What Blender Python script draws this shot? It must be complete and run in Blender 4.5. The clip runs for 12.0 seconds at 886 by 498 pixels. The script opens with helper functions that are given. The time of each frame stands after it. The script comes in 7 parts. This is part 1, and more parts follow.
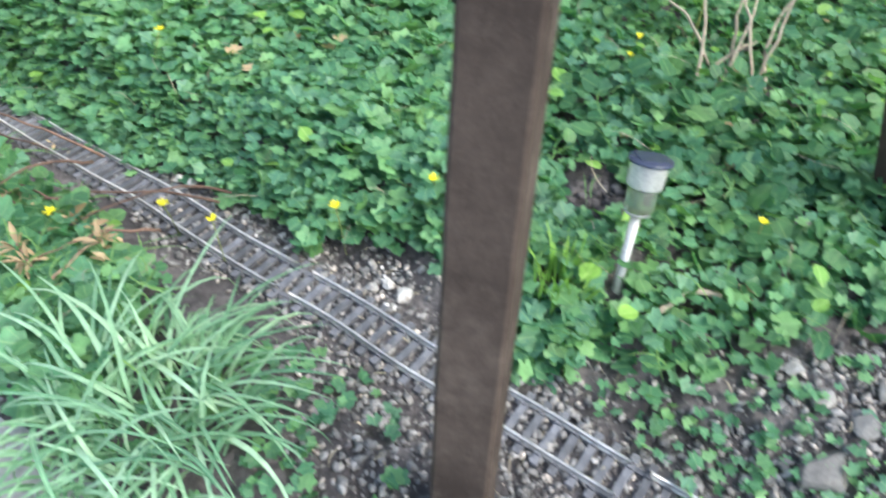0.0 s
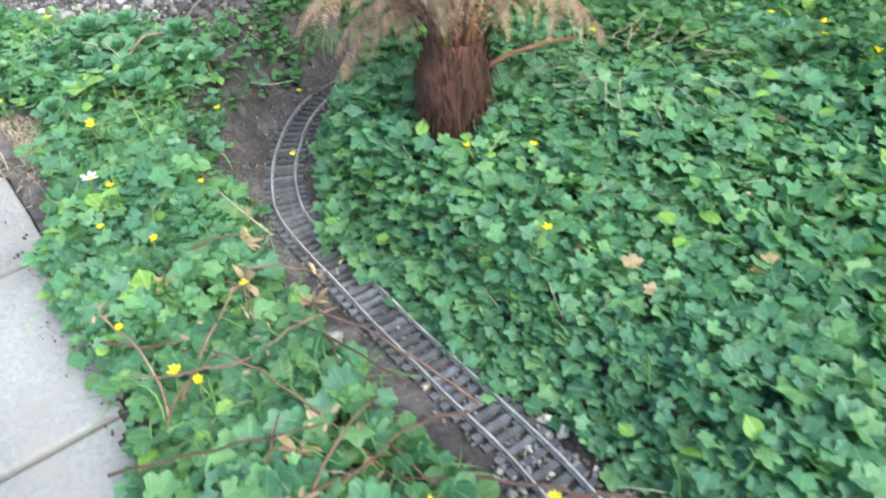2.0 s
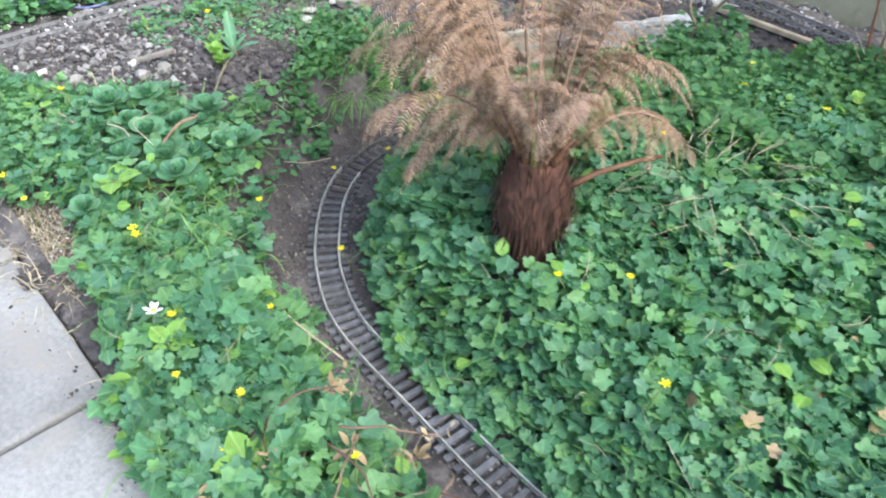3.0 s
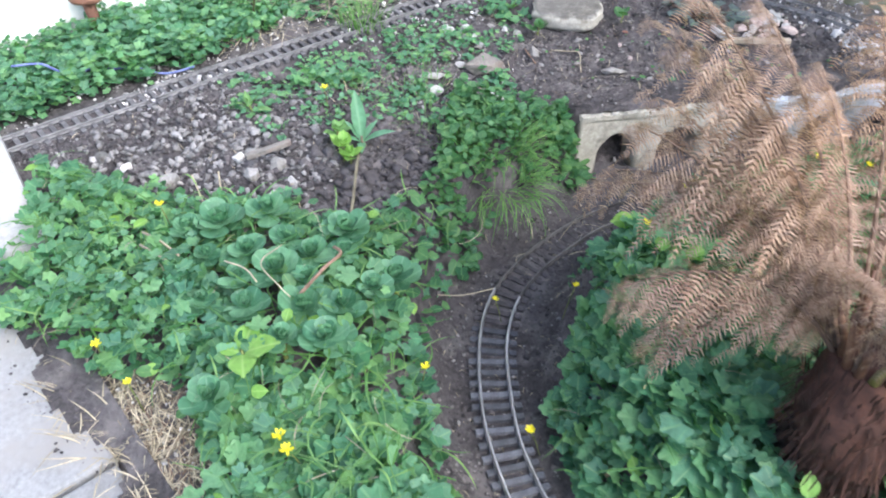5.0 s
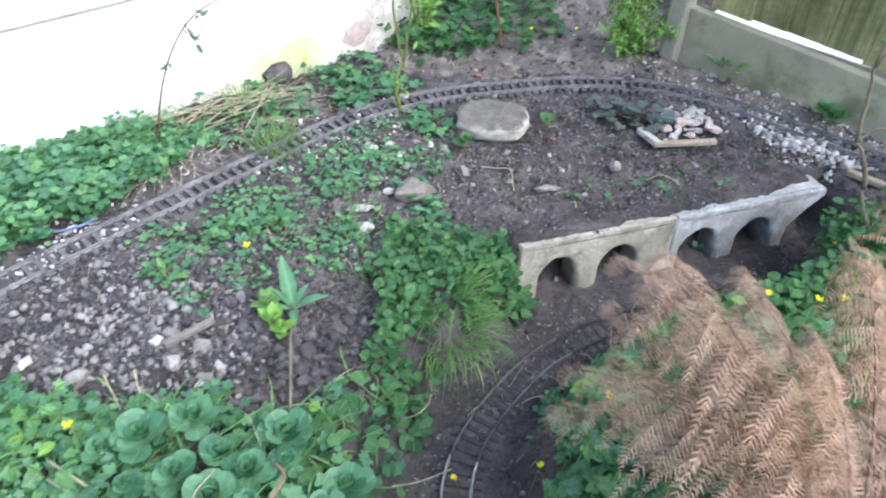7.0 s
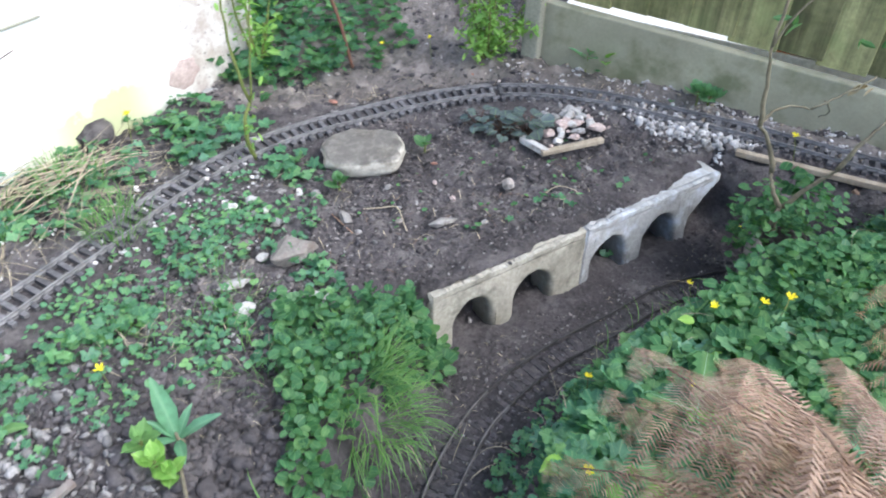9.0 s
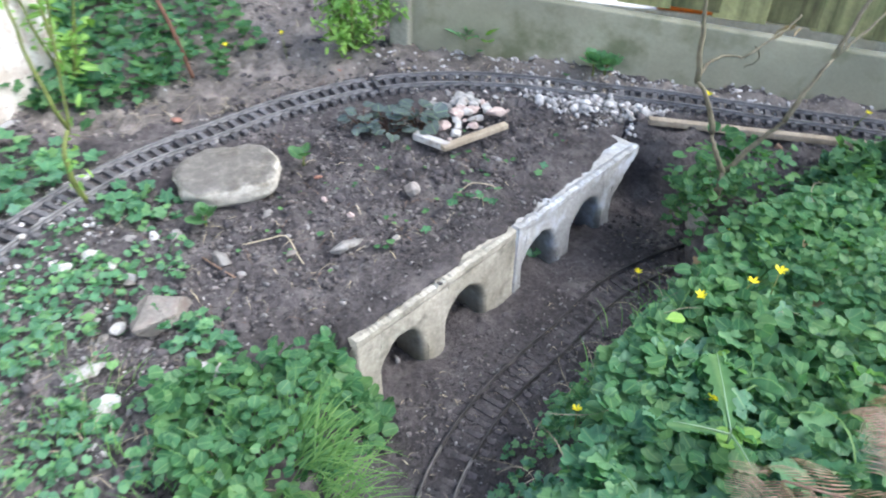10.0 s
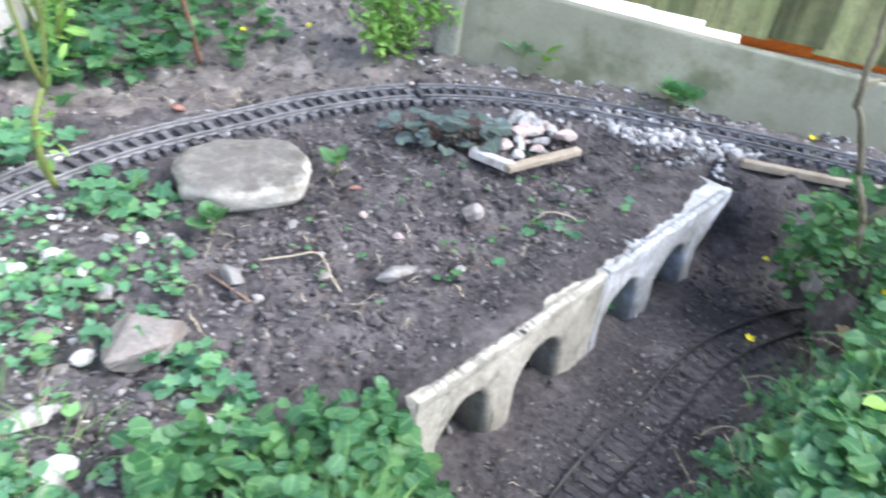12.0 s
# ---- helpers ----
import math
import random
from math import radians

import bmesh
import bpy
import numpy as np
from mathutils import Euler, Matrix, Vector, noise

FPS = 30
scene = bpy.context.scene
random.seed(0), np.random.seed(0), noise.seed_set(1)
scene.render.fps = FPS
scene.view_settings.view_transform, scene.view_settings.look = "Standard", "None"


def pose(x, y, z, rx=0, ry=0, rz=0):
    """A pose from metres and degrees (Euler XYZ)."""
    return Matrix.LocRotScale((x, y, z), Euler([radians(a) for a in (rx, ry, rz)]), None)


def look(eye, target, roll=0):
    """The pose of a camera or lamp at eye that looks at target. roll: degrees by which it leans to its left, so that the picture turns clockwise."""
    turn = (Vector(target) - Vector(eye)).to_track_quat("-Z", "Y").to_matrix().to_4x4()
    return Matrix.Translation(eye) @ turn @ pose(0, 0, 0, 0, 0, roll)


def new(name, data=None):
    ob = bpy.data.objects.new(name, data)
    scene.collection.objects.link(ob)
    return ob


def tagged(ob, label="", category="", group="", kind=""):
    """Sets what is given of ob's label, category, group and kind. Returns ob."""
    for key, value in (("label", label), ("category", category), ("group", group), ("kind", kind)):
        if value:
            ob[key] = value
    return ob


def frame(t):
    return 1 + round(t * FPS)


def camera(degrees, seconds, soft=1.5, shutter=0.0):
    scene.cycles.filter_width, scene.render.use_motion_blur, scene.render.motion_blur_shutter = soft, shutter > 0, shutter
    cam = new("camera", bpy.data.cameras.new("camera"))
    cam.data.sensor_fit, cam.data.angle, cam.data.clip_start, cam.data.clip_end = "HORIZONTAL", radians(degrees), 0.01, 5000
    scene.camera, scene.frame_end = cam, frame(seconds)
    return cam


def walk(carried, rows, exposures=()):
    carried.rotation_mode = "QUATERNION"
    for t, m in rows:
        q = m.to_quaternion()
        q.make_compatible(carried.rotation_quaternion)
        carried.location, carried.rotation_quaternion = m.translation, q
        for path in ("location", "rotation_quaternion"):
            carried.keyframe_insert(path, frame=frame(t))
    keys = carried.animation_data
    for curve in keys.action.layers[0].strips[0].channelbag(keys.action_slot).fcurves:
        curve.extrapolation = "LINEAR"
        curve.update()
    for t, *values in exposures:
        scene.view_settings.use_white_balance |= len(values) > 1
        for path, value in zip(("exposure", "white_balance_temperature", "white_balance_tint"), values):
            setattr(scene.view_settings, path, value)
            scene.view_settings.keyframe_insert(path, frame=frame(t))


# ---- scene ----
cam = camera(62.2, 12.0, soft=1.95, shutter=0.3)
PATH = [
    (0, (0.003, -0.005, 0.735), (0.073, 1.41, -0.677), 3.4),
    (0.5, (-0.113, 0.085, 0.753), (-0.137, 1.581, -0.573), 5.4),
    (1, (-0.153, 0.195, 0.738), (-0.429, 1.681, -0.572), 1.0),
    (1.5, (-0.204, 0.267, 0.737), (-0.615, 1.719, -0.575), -0.7),
    (2, (-0.317, 0.345, 0.754), (-0.806, 1.769, -0.563), -3.0),
    (2.5, (-0.485, 0.43, 0.855), (-0.771, 1.9, -0.471), 0.7),
    (3, (-0.588, 0.471, 0.891), (-0.908, 1.907, -0.464), 1.3),
    (3.5, (-0.695, 0.549, 0.897), (-1.074, 1.968, -0.46), -1.4),
    (3.7, (-0.736, 0.586, 0.9), (-1.122, 2.005, -0.456), -1.3),
    (5.3, (-1.044, 0.869, 0.849), (-1.37, 2.289, -0.521), 2.2),
    (5.5, (-1.082, 0.895, 0.87), (-1.362, 2.283, -0.543), 2.4),
    (6, (-1.142, 0.934, 0.913), (-1.373, 2.302, -0.527), 4.4),
    (6.5, (-1.125, 0.966, 0.972), (-1.383, 2.443, -0.352), 1.5),
    (7, (-1.071, 1.044, 0.973), (-1.229, 2.544, -0.341), 1.9),
    (7.2, (-1.061, 1.074, 0.962), (-1.191, 2.589, -0.337), 1.9),
    (8.8, (-1.133, 1.23, 0.919), (-0.969, 2.741, -0.381), 1.5),
    (9, (-1.159, 1.261, 0.907), (-0.922, 2.765, -0.39), 1.5),
    (9.5, (-1.19, 1.369, 0.849), (-0.78, 2.858, -0.421), 0.9),
    (10, (-1.205, 1.491, 0.747), (-0.585, 2.913, -0.516), 1.9),
    (10.5, (-1.189, 1.606, 0.584), (-0.336, 2.98, -0.593), 1.5),
    (11, (-1.184, 1.663, 0.512), (-0.241, 3.023, -0.611), 5.9),
    (11.5, (-1.192, 1.686, 0.517), (-0.256, 3.059, -0.596), 6.9),
    (12, (-1.266, 1.721, 0.54), (-0.511, 3.196, -0.58), 8.9),
]
walk(cam, [(t, look(eye, target, roll)) for t, eye, target, roll in PATH], [(0.0, 1.80, 6250, 3), (2.0, 1.68, 6120, 3), (2.6, 1.61, 6100, 4), (3.5, 1.64, 6000, 7), (5.5, 1.49, 5800, 10), (6.5, 1.51, 5750, 9), (7.2, 1.39, 5700, 8), (9.0, 1.44, 5800, 8), (10.0, 1.69, 5850, 8), (11.0, 1.88, 5800, 9), (12.0, 2.00, 5750, 9)])

# ---- light ----
SUN_AZ, SUN_EL = 120.0, 46.0          # degrees: compass turn from +y, and height
sky_world = bpy.data.worlds.new("sky")
scene.world = sky_world
sky_world.use_nodes = True
wn = sky_world.node_tree
sky = wn.nodes.new("ShaderNodeTexSky")
sky.sky_type = "NISHITA"
sky.sun_disc = False
sky.sun_elevation, sky.sun_rotation = radians(SUN_EL), radians(SUN_AZ)
sky.dust_density, sky.ozone_density = 3.0, 1.0
wn.links.new(sky.outputs[0], wn.nodes["Background"].inputs[0])
wn.nodes["Background"].inputs[1].default_value = 0.15
sun_data = bpy.data.lights.new("sun", "SUN")
sun_data.energy, sun_data.angle, sun_data.color = 1.45, radians(50), (1.0, 0.98, 0.95)
sun = new("sun", sun_data)
sun_way = Vector((math.sin(radians(SUN_AZ)) * math.cos(radians(SUN_EL)), math.cos(radians(SUN_AZ)) * math.cos(radians(SUN_EL)), math.sin(radians(SUN_EL))))
sun.matrix_world = look(sun_way * 20, (0, 0, 0))

# ---- small tools ----
RNG = np.random.default_rng(7)


def ss(a, b, v):
    """Smooth step from 0 at a to 1 at b."""
    k = np.clip((v - a) / (b - a), 0, 1)
    return k * k * (3 - 2 * k)


TABLE = np.random.default_rng(3).random((256, 256))


def vn(x, y, per_metre, seed=0):
    """Smooth value noise, -1 to 1."""
    u, v = np.asarray(x) * per_metre + 17.3 * seed + 1000, np.asarray(y) * per_metre - 9.1 * seed + 1000
    i, j = np.floor(u).astype(int), np.floor(v).astype(int)
    fu, fv = u - i, v - j
    fu, fv = fu * fu * (3 - 2 * fu), fv * fv * (3 - 2 * fv)
    a, b = TABLE[i % 256, j % 256], TABLE[(i + 1) % 256, j % 256]
    c, d = TABLE[i % 256, (j + 1) % 256], TABLE[(i + 1) % 256, (j + 1) % 256]
    return 2 * ((a * (1 - fu) + b * fu) * (1 - fv) + (c * (1 - fu) + d * fu) * fv) - 1


def inside(x, y, polygon):
    """Which points lie in a polygon of (x, y) corners."""
    x, y = np.asarray(x, float), np.asarray(y, float)
    got = np.zeros(x.shape, bool)
    for (xa, ya), (xb, yb) in zip(polygon, polygon[1:] + polygon[:1]):
        cross = (ya > y) != (yb > y)
        got ^= cross & (x < (xb - xa) * (y - ya) / (yb - ya + 1e-12) + xa)
    return got


def spline(points, step):
    """Catmull-Rom through the points, sampled evenly: places and unit directions."""
    p = np.array(points, float)
    p = np.vstack([2 * p[0] - p[1], p, 2 * p[-1] - p[-2]])
    fine = []
    for n in range(1, len(p) - 2):
        t = np.linspace(0, 1, 24, endpoint=False)[:, None]
        a, b, c, d = p[n - 1 : n + 3]
        fine.append(0.5 * (2 * b + (c - a) * t + (2 * a - 5 * b + 4 * c - d) * t**2 + (3 * b - a - 3 * c + d) * t**3))
    fine = np.vstack(fine + [p[-2:-1]])
    run = np.r_[0, np.cumsum(np.linalg.norm(np.diff(fine, axis=0), axis=1))]
    at = np.arange(0, run[-1], step)
    place = np.stack([np.interp(at, run, fine[:, k]) for k in range(fine.shape[1])], 1)
    way = np.gradient(place, axis=0)
    return place, way / np.linalg.norm(way, axis=1)[:, None]


# ---- materials ----
def material(name):
    m = bpy.data.materials.new(name)
    m.use_nodes = True
    return m, m.node_tree, m.node_tree.nodes["Principled BSDF"]


def node(nt, kind, **values):
    n = nt.nodes.new(kind)
    for key, value in values.items():
        n.inputs[key].default_value = value
    return n


def rgba(c):
    return (*c, 1.0)


def mixed(nt, fac, a, b, blend="MIX"):
    n = nt.nodes.new("ShaderNodeMixRGB")
    n.blend_type = blend
    for slot, value in zip(("Fac", "Color1", "Color2"), (fac, a, b)):
        if isinstance(value, (int, float)):
            n.inputs[slot].default_value = value
        elif isinstance(value, tuple):
            n.inputs[slot].default_value = rgba(value)
        else:
            nt.links.new(value, n.inputs[slot])
    return n.outputs["Color"]


def ramp(nt, value, stops):
    n = nt.nodes.new("ShaderNodeValToRGB")
    while len(n.color_ramp.elements) < len(stops):
        n.color_ramp.elements.new(0.5)
    for e, (at, c) in zip(n.color_ramp.elements, stops):
        e.position, e.color = at, rgba(c) if isinstance(c, tuple) else (c, c, c, 1)
    nt.links.new(value, n.inputs[0])
    return n.outputs["Color"]


def coords(nt, kind="Object"):
    return nt.nodes.new("ShaderNodeTexCoord").outputs[kind]


def noise_of(nt, where, scale, detail=4.0, rough=0.6):
    n = node(nt, "ShaderNodeTexNoise", Scale=scale, Detail=detail, Roughness=rough)
    nt.links.new(where, n.inputs["Vector"])
    return n.outputs["Fac"]


def bumped(nt, shader, height, strength, distance):
    b = node(nt, "ShaderNodeBump", Strength=strength, Distance=distance)
    nt.links.new(height, b.inputs["Height"])
    nt.links.new(b.outputs[0], shader.inputs["Normal"])


def surface(name, dark, light, scale, fine, rough=0.8, bump=0.4, depth=0.004, metal=0.0, vary="", stain=None, specular=0.4, spread=(0.55, 1.35), grain=(0.62, 1.25)):
    """A rough natural surface: two colours over two scales of noise, a stain, and relief."""
    m, nt, b = material(name)
    where = coords(nt)
    coarse = noise_of(nt, where, scale, 5.0)
    small = noise_of(nt, where, fine, 6.0, 0.7)
    c = ramp(nt, coarse, [(0.3, dark), (0.7, light)])
    c = mixed(nt, 0.75, c, ramp(nt, small, [(0.3, grain[0]), (0.72, grain[1])]), "MULTIPLY")
    if stain:
        spot = ramp(nt, noise_of(nt, where, scale * 1.7, 6.0, 0.65), [(0.5, 0.0), (0.66, 1.0)])
        c = mixed(nt, spot, c, stain)
    if vary:
        g = nt.nodes.new("ShaderNodeNewGeometry").outputs["Random Per Island"] if vary == "island" else nt.nodes.new("ShaderNodeObjectInfo").outputs["Random"]
        c = mixed(nt, 1.0, c, ramp(nt, g, [(0.0, spread[0]), (1.0, spread[1])]), "MULTIPLY")
    nt.links.new(c, b.inputs["Base Color"])
    rr = ramp(nt, small, [(0.2, max(rough - 0.15, 0.05)), (0.8, min(rough + 0.1, 1.0))])
    nt.links.new(rr, b.inputs["Roughness"])
    b.inputs["Metallic"].default_value = metal
    b.inputs["Specular IOR Level"].default_value = specular
    bumped(nt, b, small, bump, depth)
    return m


def leafy(name, greens, rough=0.45, rib=(0.25, 0.4, 0.16), glow=0.42, blotch=60.0):
    """Leaves: a colour for each leaf, a paler midrib along the leaf's own length, light that shines through."""
    m, nt, b = material(name)
    r = nt.nodes.new("ShaderNodeNewGeometry").outputs["Random Per Island"]
    c = ramp(nt, r, [(n / (len(greens) - 1), g) for n, g in enumerate(greens)])
    c = mixed(nt, 0.7, c, ramp(nt, noise_of(nt, coords(nt), blotch, 3.0), [(0.3, 0.7), (0.7, 1.25)]), "MULTIPLY")
    c = mixed(nt, 0.8, c, ramp(nt, noise_of(nt, coords(nt), 5.0, 3.0), [(0.35, (0.84, 0.88, 0.96)), (0.65, (1.18, 1.10, 0.96))]), "MULTIPLY")
    uv = nt.nodes.new("ShaderNodeSeparateXYZ")
    nt.links.new(coords(nt, "UV"), uv.inputs[0])
    side = nt.nodes.new("ShaderNodeMath")
    side.operation = "ABSOLUTE"
    nt.links.new(uv.outputs[0], side.inputs[0])
    c = mixed(nt, ramp(nt, side.outputs[0], [(0.0, 0.28), (0.07, 0.0)]), c, rib)
    low = nt.nodes.new("ShaderNodeMath")
    low.operation = "ADD"
    nt.links.new(uv.outputs[1], low.inputs[0])
    low.inputs[1].default_value = 0.06
    fan = nt.nodes.new("ShaderNodeMath")
    fan.operation = "ARCTAN2"
    nt.links.new(uv.outputs[0], fan.inputs[0])
    nt.links.new(low.outputs[0], fan.inputs[1])
    many = nt.nodes.new("ShaderNodeMath")
    many.operation = "MULTIPLY"
    nt.links.new(fan.outputs[0], many.inputs[0])
    many.inputs[1].default_value = 11.0
    crest = nt.nodes.new("ShaderNodeMath")
    crest.operation = "COSINE"
    nt.links.new(many.outputs[0], crest.inputs[0])
    c = mixed(nt, ramp(nt, crest.outputs[0], [(0.80, 0.0), (1.0, 0.22)]), c, rib)
    nt.links.new(c, b.inputs["Base Color"])
    b.inputs["Roughness"].default_value = rough
    b.inputs["Specular IOR Level"].default_value = 0.38
    bumped(nt, b, noise_of(nt, coords(nt), 220.0, 3.0), 0.35, 0.002)
    t = nt.nodes.new("ShaderNodeBsdfTranslucent")
    nt.links.new(mixed(nt, 1.0, c, (1.1, 1.25, 0.6), "MULTIPLY"), t.inputs[0])
    both = nt.nodes.new("ShaderNodeMixShader")
    both.inputs[0].default_value = glow
    nt.links.new(b.outputs[0], both.inputs[1])
    nt.links.new(t.outputs[0], both.inputs[2])
    nt.links.new(both.outputs[0], nt.nodes["Material Output"].inputs[0])
    return m


SOIL = surface("soil", (0.055, 0.049, 0.050), (0.140, 0.1245, 0.125), 7.0, 110.0, 0.9, 1.0, 0.012, stain=(0.20, 0.178, 0.174), specular=0.25, grain=(0.38, 1.55))
CLOD = surface("clod", (0.046, 0.0415, 0.0425), (0.150, 0.134, 0.135), 16.0, 170.0, 0.92, 0.9, 0.004, vary="island", specular=0.2, spread=(0.66, 1.24))
DRY_CLOD = surface("dry_clod", (0.105, 0.093, 0.089), (0.265, 0.237, 0.228), 22.0, 190.0, 0.95, 0.9, 0.004, vary="island", specular=0.15, spread=(0.6, 1.3))
PALE_EARTH = surface("pale_earth", (0.120, 0.104, 0.094), (0.235, 0.207, 0.190), 9.0, 120.0, 0.95, 1.0, 0.008, stain=(0.30, 0.265, 0.24), specular=0.15, grain=(0.5, 1.4))
TAN_CLOD = surface("tan_soil", (0.155, 0.134, 0.120), (0.345, 0.303, 0.275), 20.0, 180.0, 0.95, 0.9, 0.004, vary="island", specular=0.15, spread=(0.6, 1.3))
TAN = surface("tan_stone", (0.25, 0.215, 0.19), (0.50, 0.445, 0.40), 25.0, 200.0, 0.85, 0.6, 0.002, vary="island")
STONE = surface("stone", (0.13, 0.122, 0.118), (0.30, 0.285, 0.275), 30.0, 220.0, 0.8, 0.5, 0.002, vary="island")
PALE = surface("pale_stone", (0.40, 0.385, 0.375), (0.68, 0.655, 0.64), 25.0, 200.0, 0.75, 0.5, 0.002, vary="island", stain=(0.2, 0.17, 0.15))
BOULDER = surface("boulder", (0.33, 0.305, 0.26), (0.60, 0.565, 0.49), 14.0, 150.0, 0.8, 0.8, 0.003, stain=(0.20, 0.175, 0.13))
bt = BOULDER.node_tree
bx = bt.nodes.new("ShaderNodeSeparateXYZ")
b_where = coords(bt)
bt.links.new(b_where, bx.inputs[0])
b_edge = node(bt, "ShaderNodeMath")
b_edge.operation = "MULTIPLY_ADD"
bt.links.new(noise_of(bt, b_where, 60.0, 5.0), b_edge.inputs[0])
b_edge.inputs[1].default_value = 0.02
bt.links.new(bx.outputs[2], b_edge.inputs[2])
b_shader = bt.nodes["Principled BSDF"]
b_was = b_shader.inputs["Base Color"].links[0].from_socket
bt.links.new(mixed(bt, ramp(bt, b_edge.outputs[0], [(0.0255, 0.0), (0.0280, 0.85)]), b_was, (0.088, 0.080, 0.072)), b_shader.inputs["Base Color"])
FLINT = surface("grey_stone", (0.17, 0.16, 0.15), (0.36, 0.34, 0.32), 18.0, 170.0, 0.75, 0.7, 0.003, vary="object", stain=(0.10, 0.085, 0.07))
ROUGH = surface("grey_brown_stone", (0.13, 0.115, 0.10), (0.32, 0.295, 0.265), 22.0, 160.0, 0.9, 0.9, 0.004, stain=(0.20, 0.16, 0.14))
CHALK = surface("white_stone", (0.36, 0.345, 0.325), (0.64, 0.62, 0.595), 22.0, 150.0, 0.8, 0.8, 0.003, vary="object", stain=(0.24, 0.2, 0.17))
BRICK = surface("brick_bits", (0.24, 0.11, 0.08), (0.42, 0.22, 0.165), 30.0, 180.0, 0.85, 0.5, 0.002)
PINK = surface("pink_brick", (0.42, 0.32, 0.285), (0.60, 0.49, 0.445), 25.0, 150.0, 0.85, 0.5, 0.002)
CAST = surface("cast_concrete", (0.265, 0.245, 0.195), (0.50, 0.47, 0.40), 9.0, 110.0, 0.85, 0.6, 0.003, stain=(0.17, 0.16, 0.13))
CAST_PALE = surface("cast_concrete_pale", (0.265, 0.262, 0.25), (0.49, 0.49, 0.485), 9.0, 110.0, 0.8, 0.6, 0.003, stain=(0.56, 0.60, 0.66))
PAVING = surface("paving", (0.19, 0.185, 0.182), (0.31, 0.306, 0.303), 3.5, 120.0, 0.85, 0.4, 0.002, vary="object", stain=(0.25, 0.235, 0.22), spread=(0.93, 1.08))
WHITEWASH = surface("white_block", (0.30, 0.295, 0.285), (0.48, 0.47, 0.455), 5.0, 60.0, 0.8, 0.4, 0.002, stain=(0.36, 0.34, 0.31))
BOARD_CONCRETE = surface("gravel_board", (0.24, 0.232, 0.165), (0.37, 0.355, 0.255), 4.0, 140.0, 0.85, 0.3, 0.002, stain=(0.17, 0.175, 0.10), grain=(0.85, 1.1))
POST_CONCRETE = surface("post_concrete", (0.24, 0.235, 0.18), (0.39, 0.375, 0.30), 6.0, 140.0, 0.85, 0.4, 0.002)
FENCE_WOOD = surface("mossy_fence_wood", (0.15, 0.155, 0.06), (0.36, 0.345, 0.165), 5.0, 70.0, 0.9, 0.6, 0.003, vary="object", stain=(0.22, 0.24, 0.10))
fw = FENCE_WOOD.node_tree
f_map = node(fw, "ShaderNodeMapping", Scale=(34.0, 34.0, 1.6))
fw.links.new(coords(fw), f_map.inputs[0])
f_grain = noise_of(fw, f_map.outputs[0], 1.0, 6.0, 0.7)
f_shader = fw.nodes["Principled BSDF"]
f_was = f_shader.inputs["Base Color"].links[0].from_socket
fw.links.new(mixed(fw, 0.9, f_was, ramp(fw, f_grain, [(0.32, 0.32), (0.62, 1.25)]), "MULTIPLY"), f_shader.inputs["Base Color"])
POST_WOOD = surface("brown_post_wood", (0.034, 0.025, 0.021), (0.076, 0.058, 0.048), 12.0, 130.0, 0.75, 0.5, 0.002, stain=(0.085, 0.066, 0.055), specular=0.15)
LATH = surface("weathered_lath", (0.26, 0.21, 0.15), (0.45, 0.38, 0.29), 20.0, 130.0, 0.8, 0.5, 0.002)
SLEEPER = surface("sleeper_plastic", (0.062, 0.063, 0.074), (0.150, 0.151, 0.168), 30.0, 240.0, 0.75, 0.4, 0.001, vary="object", specular=0.5)
DULL_RAIL = surface("dusty_rail", (0.115, 0.111, 0.112), (0.27, 0.262, 0.262), 25.0, 260.0, 0.6, 0.2, 0.001, metal=0.2)
DUSTY_SLEEPER = surface("dusty_sleeper", (0.070, 0.067, 0.070), (0.165, 0.158, 0.162), 30.0, 240.0, 0.85, 0.4, 0.001, vary="object", specular=0.4)
DIRTY_RAIL = surface("earthy_rail", (0.035, 0.032, 0.030), (0.10, 0.092, 0.088), 25.0, 260.0, 0.7, 0.3, 0.001, metal=0.2)
MUDDY_RAIL = surface("muddy_rail", (0.09, 0.082, 0.075), (0.27, 0.25, 0.235), 25.0, 260.0, 0.55, 0.2, 0.001, metal=0.4)
BRIGHT_RAIL = surface("worn_rail", (0.36, 0.345, 0.34), (0.70, 0.68, 0.67), 18.0, 260.0, 0.42, 0.1, 0.001, metal=0.6)
RUST = surface("rust", (0.12, 0.055, 0.035), (0.26, 0.13, 0.085), 25.0, 160.0, 0.85, 0.5, 0.002)
FIBRE = surface("fern_fibre", (0.030, 0.014, 0.010), (0.10, 0.045, 0.030), 40.0, 260.0, 0.9, 0.6, 0.003, vary="island")
STIPE = surface("fern_stipe", (0.10, 0.046, 0.028), (0.24, 0.125, 0.07), 30.0, 200.0, 0.6, 0.3, 0.001)
STIPE_GREEN = surface("fern_stipe_green", (0.14, 0.13, 0.035), (0.31, 0.28, 0.08), 30.0, 200.0, 0.5, 0.3, 0.001)
TWIG = surface("dead_twig", (0.14, 0.085, 0.055), (0.30, 0.20, 0.14), 40.0, 200.0, 0.85, 0.4, 0.001, vary="object")
DARK_TWIG = surface("dark_twig", (0.07, 0.040, 0.028), (0.17, 0.10, 0.07), 40.0, 200.0, 0.85, 0.4, 0.001, vary="object")
STRAW = surface("straw", (0.30, 0.25, 0.16), (0.50, 0.43, 0.31), 40.0, 200.0, 0.8, 0.2, 0.001, vary="island")
